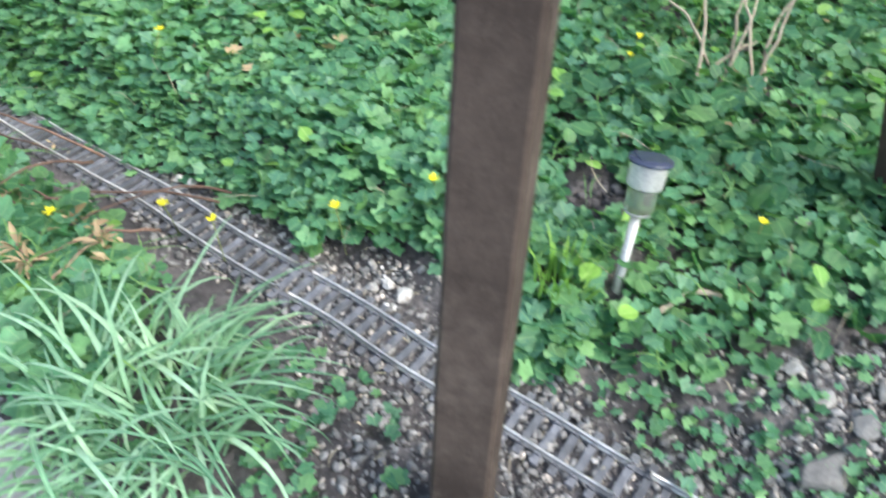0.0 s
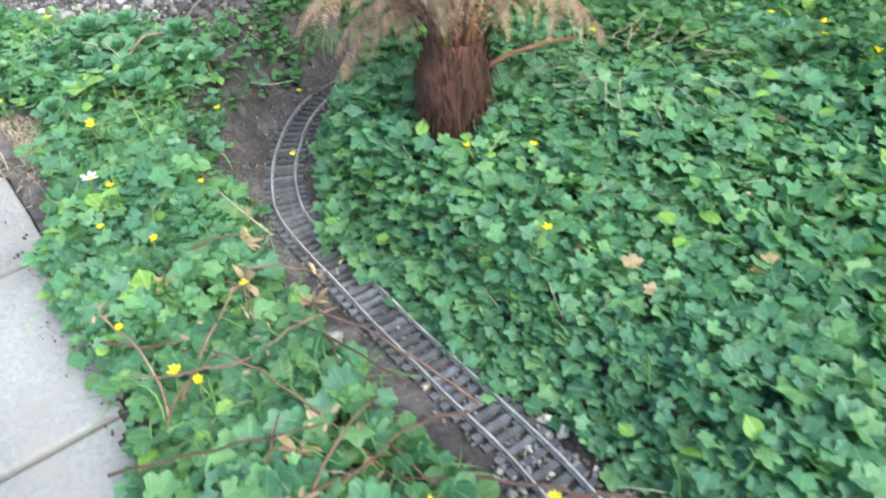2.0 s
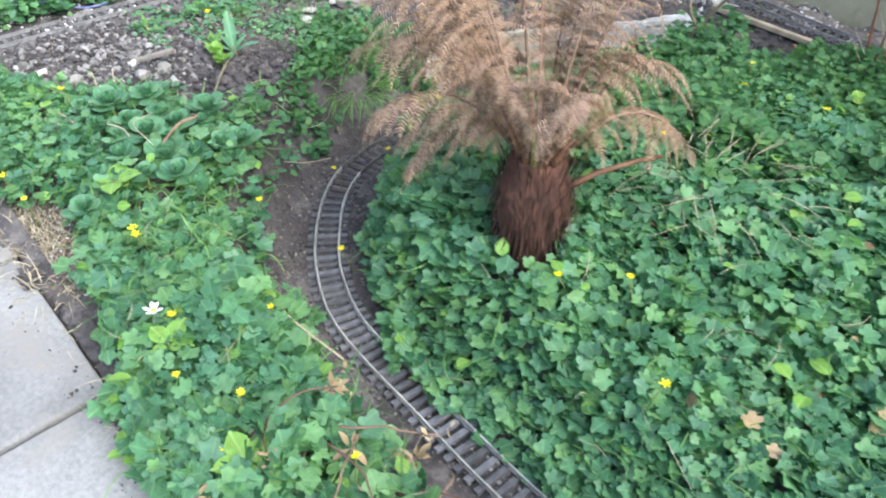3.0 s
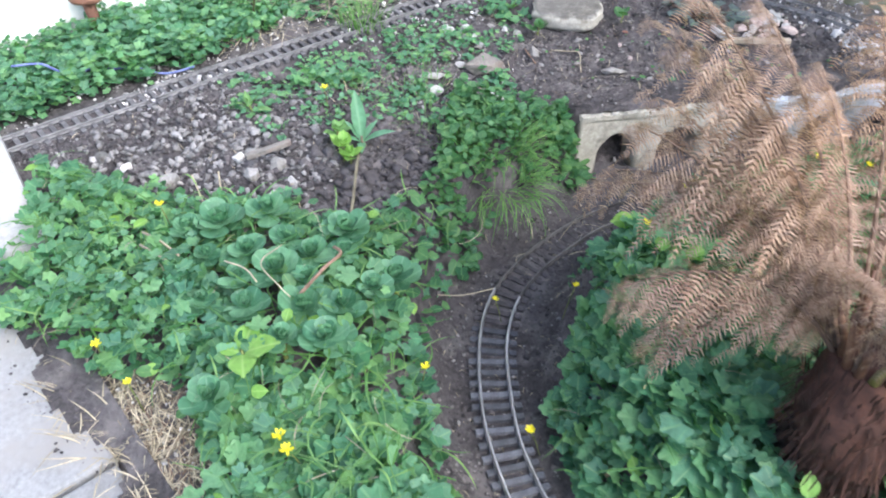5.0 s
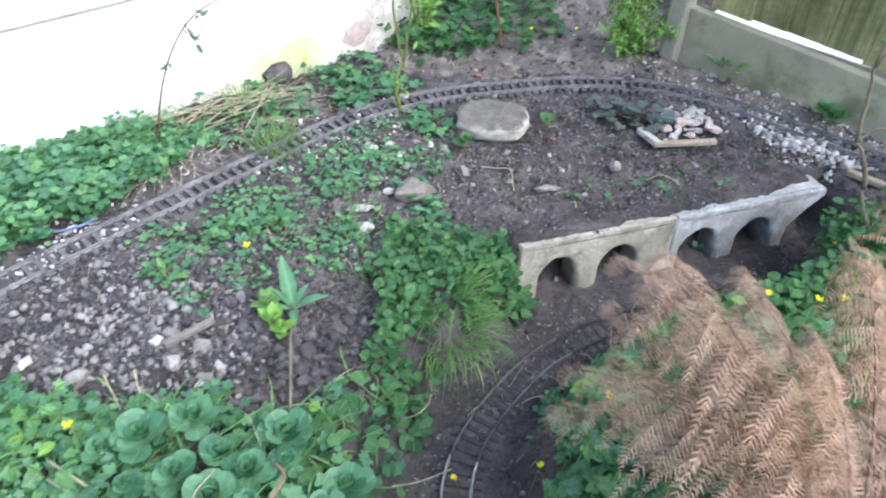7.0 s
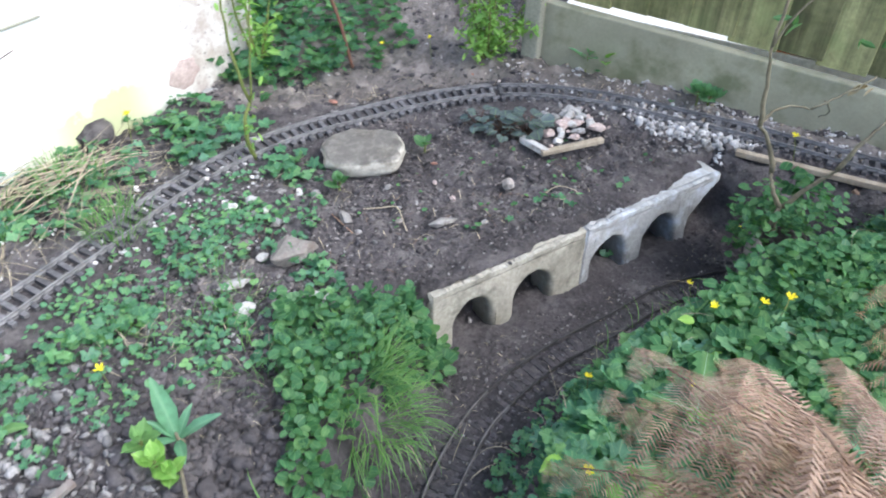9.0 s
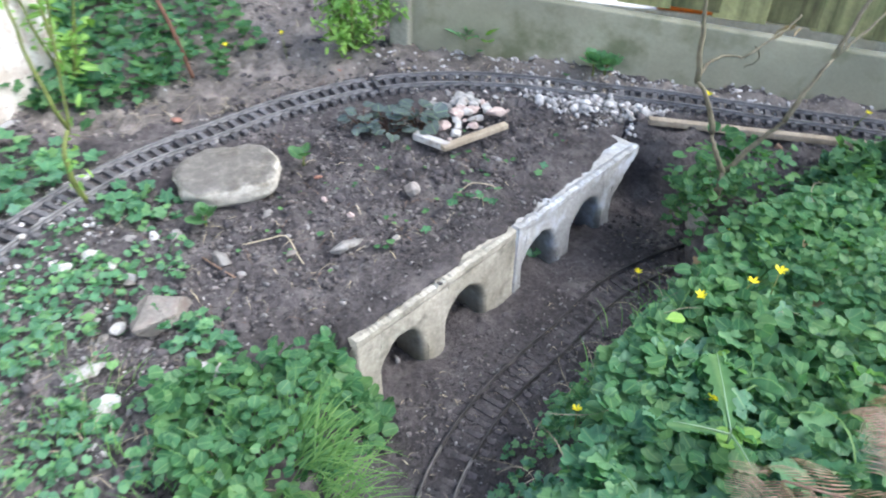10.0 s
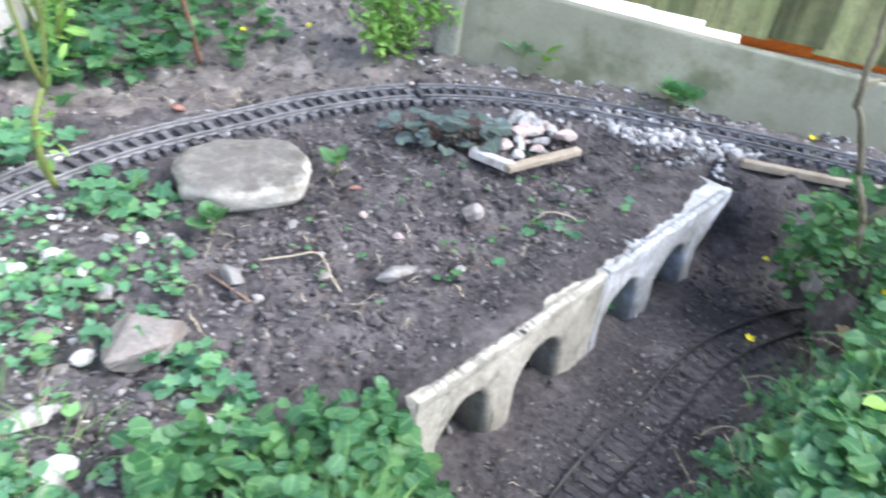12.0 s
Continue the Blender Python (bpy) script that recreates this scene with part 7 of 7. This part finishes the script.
def dead_plant():
    base = thing("dead_plant", "dead plant with brown arching stems and withered leaves", "dead plant", at=(-0.60, 0.70, 0.0))
    rng = np.random.default_rng(9)
    ends = [(-0.36, 0.13, 0.09), (-0.17, 0.11, 0.10), (0.10, 0.02, 0.085), (-0.17, 0.0, 0.09), (0.0, 0.05, 0.10), (-0.02, 0.125, 0.09), (-0.11, 0.12, 0.11), (0.15, 0.02, 0.08), (-0.25, 0.32, 0.09), (-0.20, 0.25, 0.10), (-0.01, -0.06, 0.09), (0.14, -0.09, 0.08), (0.21, -0.05, 0.08), (-0.08, 0.20, 0.10), (0.08, 0.13, 0.08), (-0.26, 0.05, 0.09), (-0.30, 0.20, 0.10), (0.05, -0.02, 0.11), (-0.10, 0.28, 0.09), (-0.05, 0.04, 0.11), (-0.15, 0.17, 0.09), (0.04, 0.09, 0.10), (-0.22, 0.13, 0.085), (0.18, -0.02, 0.09)]
    for k, e in enumerate(ends):
        bm = bmesh.new()
        turn_to = rng.uniform(0, 6.283)
        far = rng.uniform(0.14, 0.28)
        root = (e[0] * 0.9 + far * math.cos(turn_to), e[1] * 0.9 + 0.6 * far * math.sin(turn_to), 0.055)
        pts = curve_stem(bm, root, e, 0.018, 0.0023, k)
        stem = part("stem", bm, DARK_TWIG if k % 3 else TWIG, base)
        m = 6
        turn = turns(rng.uniform(0, 6.283, m), rng.uniform(0.6, 1.5, m), rng.uniform(0, 6.283, m), rng.uniform(0.007, 0.015, m))
        place = np.array([pts[-1][:]] * m) + rng.normal(0, 0.012, (m, 3))
        if k % 2 == 0:
            scatter("withered_leaves", LANCE_LEAF, np.zeros(m, int), turn * 1.1, place, DEAD_LEAF, stem, True)


dead_plant()


def loose_stick(points, radius, mat, label, name="stick", category="stick"):
    bm = bmesh.new()
    place, _ = spline(points, 0.01)
    tube(bm, [tuple(p) for p in place], radius, 5)
    return tagged(part(name, bm, mat), label, category)


def lifted(points, up=0.004):
    return [(x, y, float(ground_at(np.array([x]), np.array([y]), 0.5)[0]) + up + dz) for x, y, dz in points]


loose_stick(lifted([(-1.36, 1.47, 0.07), (-1.33, 1.50, 0.10), (-1.325, 1.55, 0.09), (-1.35, 1.575, 0.08)]), 0.0028, TWIG, "bent brown stick lying over the sedums")
loose_stick(lifted([(-1.42, 1.55, 0.085), (-1.43, 1.50, 0.09), (-1.39, 1.47, 0.085), (-1.36, 1.455, 0.075)]), 0.0010, STRAW, "thin pale curved stalk", "stalk")
loose_stick(lifted([(-1.49, 1.50, 0.08), (-1.45, 1.49, 0.085), (-1.42, 1.47, 0.08)]), 0.0013, STRAW, "thin pale dry grass stalk", "stalk")
loose_stick(lifted([(-1.66, 1.545, 0.06), (-1.61, 1.52, 0.07), (-1.57, 1.505, 0.065)]), 0.002, STRAW, "pale dry stick over the leaves")
loose_stick(lifted([(-1.65, 1.52, 0.06), (-1.58, 1.49, 0.06)]), 0.0018, STRAW, "pale dry stick over the leaves")
loose_stick(lifted([(-1.62, 1.66, 0.02), (-1.64, 1.68, 0.04), (-1.66, 1.70, 0.055)]), 0.0016, STRAW, "dry stalk stuck in the bank")
loose_stick(lifted([(-1.58, 1.66, 0.02), (-1.60, 1.69, 0.045), (-1.61, 1.71, 0.06)]), 0.0016, STRAW, "dry stalk stuck in the bank")
loose_stick([(-1.354, 1.645, 0.062), (-1.360, 1.69, 0.078), (-1.380, 1.76, 0.078), (-1.404, 1.84, 0.066), (-1.413, 1.882, 0.054)], 0.0028, BARK, "bare grey stalk leaning over the bank", "stalk")
loose_stick(lifted([(-1.20, 1.64, 0.06), (-1.16, 1.66, 0.09), (-1.11, 1.69, 0.09)]), 0.0010, STRAW, "thin pale flower stalk", "stalk")
loose_stick(lifted([(-1.137, 2.445, 0.004), (-1.10, 2.437, 0.009), (-1.075, 2.43, 0.010), (-1.066, 2.42, 0.008), (-1.060, 2.395, 0.003), (-1.055, 2.372, 0.0)]), 0.0013, STRAW, "thin bent dry stalk on the soil", "stalk")
loose_stick(lifted([(-0.76, 2.46, 0.004), (-0.73, 2.467, 0.010), (-0.70, 2.455, 0.009), (-0.685, 2.44, 0.003)]), 0.0011, STRAW, "thin bent dry stalk on the soil", "stalk")
loose_stick(lifted([(-1.20, 2.44, 0.0), (-1.16, 2.37, 0.006)]), 0.0014, TWIG, "thin straight twig on the soil")
loose_stick(lifted([(0.30, 0.575, 0.02), (0.345, 0.60, 0.035), (0.39, 0.595, 0.03)]), 0.004, LATH, "pale bent stick on the leaves")
loose_stick(lifted([(-1.56, 1.10, 0.02), (-1.52, 1.16, 0.03)]), 0.0012, STRAW, "pale dry stalk beside the paving", "stalk")
loose_stick(lifted([(-1.02, 1.20, 0.07), (-0.98, 1.17, 0.075), (-0.90, 1.16, 0.06)]), 0.0018, STRAW, "pale dry stalk over the leaves", "stalk")


def twiggy(name, at, limbs, mat, label, category, radius):
    base = thing(name, label, category, at=at)
    for k, (a, b, r) in enumerate(limbs):
        bm = bmesh.new()
        curve_stem(bm, a, b, 0.015, radius * r, k + 31)
        part("branch", bm, mat, base)
    return base


twiggy("bare_shrub", (-0.36, 2.263, 0.03), [((0, 0, 0), (0.0, 0.0, 0.055), 1.4), ((0, 0, 0.05), (-0.03, 0.02, 0.12), 1.0), ((-0.03, 0.02, 0.12), (-0.076, 0.035, 0.212), 0.95), ((-0.076, 0.035, 0.212), (-0.10, 0.04, 0.36), 0.85), ((-0.10, 0.04, 0.36), (-0.09, 0.03, 0.55), 0.6), ((-0.076, 0.035, 0.208), (0.03, 0.06, 0.225), 0.6), ((0.03, 0.06, 0.225), (0.16, 0.09, 0.27), 0.45), ((0.0, 0.0, 0.05), (0.05, -0.04, 0.16), 0.95), ((0.05, -0.04, 0.16), (0.10, -0.045, 0.258), 0.85), ((0.10, -0.045, 0.258), (0.20, -0.05, 0.44), 0.7), ((0.10, -0.045, 0.26), (0.26, -0.02, 0.36), 0.45), ((0.06, 0.07, 0.235), (0.10, 0.12, 0.17), 0.3), ((0.15, -0.048, 0.35), (0.32, -0.03, 0.50), 0.45), ((-0.10, 0.04, 0.36), (0.0, 0.06, 0.47), 0.4)], BARK, "bare leafless shrub with grey-brown forked branches", "shrub", 0.0058)


rng_shrub = np.random.default_rng(44)
spots = np.array([(-0.07, 0.04, 0.40), (0.18, -0.02, 0.43), (0.20, 0.05, 0.36), (0.13, 0.08, 0.25), (0.10, 0.07, 0.34)])
for at in spots:
    n = 3
    one = scatter("leaf", LANCE_LEAF, np.zeros(n, int), turns(rng_shrub.uniform(0, 6, n), rng_shrub.uniform(1.0, 2.2, n), rng_shrub.uniform(0, 6, n), rng_shrub.uniform(0.02, 0.035, n)), at + rng_shrub.normal(0, 0.012, (n, 3)), DEAD_LEAF if at[0] > 0.1 else HEART, bpy.data.objects["bare_shrub"], True)


def sapling(at, limbs, leaves, seed, label, mat=LIME, radius=0.005, size=0.018):
    z0 = float(ground_at(np.array([at[0]]), np.array([at[1]]), 0.3)[0])
    base = twiggy("sapling", (at[0], at[1], z0), limbs, GREEN_STEM, label, "sapling", radius)
    rng = np.random.default_rng(seed)
    place = []
    for a, b, _ in limbs:
        t = rng.uniform(0.15, 1.0, leaves)[:, None]
        place.append(np.array(a) * (1 - t) + np.array(b) * t + rng.normal(0, 0.014, (leaves, 3)))
    place = np.vstack(place)
    n = len(place)
    scatter("leaves", LANCE_LEAF, np.zeros(n, int), turns(rng.uniform(0, 6.283, n), rng.uniform(0.2, 1.4, n), rng.uniform(0, 6.283, n), rng.uniform(0.6, 1.3, n) * size), place, mat, base, True)


sapling((-1.355, 2.64), [((0, 0, 0), (0.004, 0.01, 0.13), 1.25), ((0.004, 0.01, 0.13), (-0.015, 0.03, 0.42), 0.75), ((0.004, 0.01, 0.12), (0.035, 0.03, 0.38), 0.55)], 18, 5, "thin green sapling beside the track")
sapling((-0.775, 3.05), [((0, 0, 0), (0.10, -0.04, 0.12), 0.6), ((0, 0, 0), (-0.06, -0.05, 0.10), 0.6), ((0, 0, 0), (0.14, 0.0, 0.20), 0.6), ((0, 0, 0), (0.03, 0.0, 0.30), 1.0), ((0, 0, 0), (-0.07, 0.02, 0.28), 0.9), ((0, 0, 0), (0.08, 0.05, 0.26), 0.8), ((0, 0, 0), (-0.02, -0.06, 0.22), 0.8), ((0, 0, 0), (-0.12, 0.06, 0.34), 0.8), ((0, 0, 0), (0.0, 0.06, 0.4), 0.8)], 110, 6, "leafy bright green bush beside the fence post", size=0.021)
sapling((-1.36, 3.02), [((0, 0, 0), (0.0, 0.0, 0.30), 1.0), ((0, 0, 0), (-0.06, 0.03, 0.32), 0.8), ((0, 0, 0), (0.06, 0.05, 0.26), 0.8), ((0, 0, 0), (0.03, -0.06, 0.16), 0.8)], 30, 7, "leafy green bush beyond the wall's end", size=0.032)


loose_stick([(-1.13, 3.04, 0.02), (-1.155, 3.06, 0.14), (-1.19, 3.08, 0.26), (-1.21, 3.10, 0.40)], 0.0045, RUST, "upright reddish-brown dead stick in the soil")


def wall_sprig():
    base = thing("dry_sprig", "thin arching dry sprig with withered leaves against the white wall", "dry stem", at=(-1.88, 2.385, 0.02))
    d = np.array([0.680, 0.733, 0.0])
    spots = [d * a + np.array([0, 0, z]) for a, z in ((0, -0.01), (0.02, 0.08), (0.06, 0.18), (0.11, 0.25), (0.16, 0.285), (0.23, 0.305))]
    place, _ = spline([tuple(p) for p in spots], 0.01)
    bm = bmesh.new()
    tube(bm, [tuple(p) for p in place], [0.0028 * (1 - 0.6 * k / len(place)) for k in range(len(place))], 5)
    part("stem", bm, DARK_TWIG, base)
    rng = np.random.default_rng(2)
    for spot in (spots[3] + [0.015, 0.01, -0.01], spots[4] + [0.0, 0.0, -0.012], spots[3] + [0.02, 0.02, -0.035], spots[2]):
        m = 5
        scatter("withered_leaves", LANCE_LEAF, np.zeros(m, int), turns(rng.uniform(0, 6, m), rng.uniform(1.2, 2.6, m), rng.uniform(0, 6, m), rng.uniform(0.016, 0.028, m)), spot + rng.normal(0, 0.006, (m, 3)), DARK_LEAF, base, True)


wall_sprig()


def cut_shrub():
    base = thing("cut_shrub", "cut-back shrub of upright reddish-brown stems", "shrub", at=(0.06, 2.15, 0.01))
    rr = random.Random(12)
    for k in range(13):
        bm = bmesh.new()
        a, r = rr.uniform(0, 6.28), rr.uniform(0.0, 0.05)
        root = (r * math.cos(a), r * math.sin(a), -0.01)
        curve_stem(bm, root, (root[0] * 1.8 + rr.uniform(-0.03, 0.03), root[1] * 1.8 + rr.uniform(-0.03, 0.03), rr.uniform(0.22, 0.36)), 0.01, rr.uniform(0.003, 0.006), k + 60)
        part("stem", bm, RUST if k % 3 else TWIG, base)
    for k in range(7):
        bm = bmesh.new()
        curve_stem(bm, (rr.uniform(-0.05, 0.05), rr.uniform(-0.05, 0.02), 0.0), (rr.uniform(-0.12, 0.1), rr.uniform(-0.06, 0.04), rr.uniform(0.08, 0.2)), 0.012, 0.0018, k + 80)
        part("twig", bm, LATH, base)


cut_shrub()


def canes():
    base = thing("dry_canes", "bunch of dry tan plant canes", "dry stems", at=(0.52, 1.12, 0.02))
    for k, (a, b) in enumerate((((-0.05, -0.06, 0.03), (-0.06, 0.06, 0.22)), ((-0.02, -0.06, 0.03), (0.05, 0.06, 0.20)), ((0.06, -0.04, 0.02), (0.02, 0.08, 0.20)), ((0.07, -0.05, 0.03), (0.14, 0.06, 0.18)), ((-0.04, -0.02, 0.05), (0.06, 0.02, 0.10)), ((0.05, -0.04, 0.03), (0.10, 0.04, 0.24)), ((-0.02, 0.0, 0.06), (-0.12, 0.05, 0.16)), ((0.02, 0.0, 0.06), (0.0, 0.04, 0.25)))):
        bm = bmesh.new()
        curve_stem(bm, a, b, 0.03, 0.0034, k + 5)
        part("cane", bm, LATH, base)


canes()


# ---- made things ----
def timber_post(at, width, height, turn, label, lean=(0, 0)):
    base = thing("timber_post", label, "post", at=(at[0], at[1], 0.0), turn=turn)
    base.matrix_basis = pose(at[0], at[1], 0.0) @ pose(0, 0, 0, *lean, 0) @ pose(0, 0, 0, 0, 0, turn)
    bm = bmesh.new()
    rows = 40
    c = width * 0.07
    h = width / 2
    prof = [(-h + c, -h), (h - c, -h), (h, -h + c), (h, h - c), (h - c, h), (-h + c, h), (-h, h - c), (-h, -h + c)]
    rings = []
    for j in range(rows + 1):
        z = -0.12 + (height + 0.12) * j / rows
        rings.append([bm.verts.new((x * (1 + 0.05 * noise.noise(Vector((x * 20, y * 20, z * 9)))), y * (1 + 0.05 * noise.noise(Vector((y * 20, z * 9, x * 20)))), z)) for x, y in prof])
    for a, b in zip(rings, rings[1:]):
        for k in range(8):
            bm.faces.new((a[k], a[(k + 1) % 8], b[(k + 1) % 8], b[k]))
    bm.faces.new(rings[-1])
    part("shaft", bm, POST_WOOD, base, "", False)


timber_post((0.053, 0.315), 0.054, 1.25, -17, "dark brown weathered square timber post leaning a little", (-9.0, 0))
timber_post((0.722, 0.79), 0.06, 0.7, 10, "rust-brown timber post leaning among the leaves", (0, -19))


def solar_lamp(at, lean):
    z0 = float(ground_at(np.array([at[0]]), np.array([at[1]]), 0.3)[0])
    base = thing("solar_lamp", "stainless steel solar garden lamp on a stake", "garden lamp", at=(at[0], at[1], z0 - 0.026))
    base.matrix_basis = base.matrix_basis @ pose(0, 0, 0, *lean, 0)

    def turned(name, prof, mat, label="", n=28):
        bm = bmesh.new()
        rings = [[bm.verts.new((r * math.cos(6.2832 * k / n), r * math.sin(6.2832 * k / n), z)) for k in range(n)] for r, z in prof]
        for a, b in zip(rings, rings[1:]):
            for k in range(n):
                bm.faces.new((a[k], a[(k + 1) % n], b[(k + 1) % n], b[k]))
        bm.faces.new(rings[0][::-1])
        bm.faces.new(rings[-1])
        return part(name, bm, mat, base, label)
    turned("stake", [(0.0062, -0.05), (0.0062, 0.145)], STAKE, "thin dull steel tube")
    turned("collar", [(0.008, 0.141), (0.016, 0.146), (0.016, 0.149)], STAKE)
    turned("lens", [(0.0165, 0.149), (0.0185, 0.156), (0.0185, 0.180), (0.0180, 0.182)], CLEAR, "clear ribbed plastic lens")
    turned("shade", [(0.0205, 0.181), (0.0218, 0.183), (0.0225, 0.209), (0.0235, 0.211)], STEEL, "brushed steel band")
    turned("cap", [(0.0235, 0.211), (0.0272, 0.212), (0.0272, 0.2155), (0.025, 0.2165)], SOLAR, "dark blue-grey rim")
    bm = bmesh.new()
    block(bm, (0.034, 0.034, 0.002), pose(0, 0, 0.2170), 0.0004)
    part("solar_cell", bm, SOLAR, base, "dark blue solar cell", False)


solar_lamp((0.256, 0.612), (-17, 5))


def rusty_ornament():
    base = thing("rusty_ornament", "rust-brown mushroom-shaped ornament before the white wall", "ornament", at=(-2.165, 2.165, 0.03), turn=20)
    bm = bmesh.new()
    tube(bm, [(0, 0, -0.02), (0.004, 0, 0.04), (0.0, 0, 0.095)], [0.014, 0.012, 0.015], 12)
    part("stem", bm, RUST, base)
    bm = bmesh.new()
    bmesh.ops.create_icosphere(bm, subdivisions=3, radius=1.0)
    for v in bm.verts:
        f = 0.03 if v.co.z > 0 else 0.016
        v.co = Vector((v.co.x * 0.038, v.co.y * 0.035, v.co.z * f * 0.8 + 0.098)) * (1 + 0.06 * noise.noise(v.co * 2))
    part("cap", bm, RUST, base)


rusty_ornament()
loose_stick([(-2.20, 1.93, 0.075), (-2.15, 1.955, 0.075), (-2.10, 1.95, 0.068), (-2.06, 1.968, 0.068), (-2.03, 2.015, 0.05), (-1.98, 2.03, 0.052), (-1.93, 2.06, 0.03), (-1.88, 2.11, 0.03)], 0.0028, CABLE, "thin blue cable trailing through the leaves", "cable", "cable")

# ---- rails and sleepers ----
def near_low(x, y):
    return int(np.argmin(np.hypot(LOW_AT[:, 0] - x, LOW_AT[:, 1] - y)))


worn, dusty = near_low(-1.093, 1.76), near_low(-0.92, 2.05)
track(LOW_AT, LOW_WAY, [(0, 22, BRIGHT_RAIL), (22, 44, BRIGHT_RAIL), (44, worn + 1, BRIGHT_RAIL), (worn, dusty + 1, MUDDY_RAIL), (dusty, len(LOW_AT), DIRTY_RAIL)], "sunken model railway track with worn bright rails", earthy=near_low(-1.09, 1.70))
track(HIGH_AT, HIGH_WAY, [(0, 33, DULL_RAIL), (33, 66, DULL_RAIL), (66, 99, DULL_RAIL), (99, len(HIGH_AT), DULL_RAIL)], "model railway track with dusty grey rails on soil", ties=DUSTY_SLEEPER)
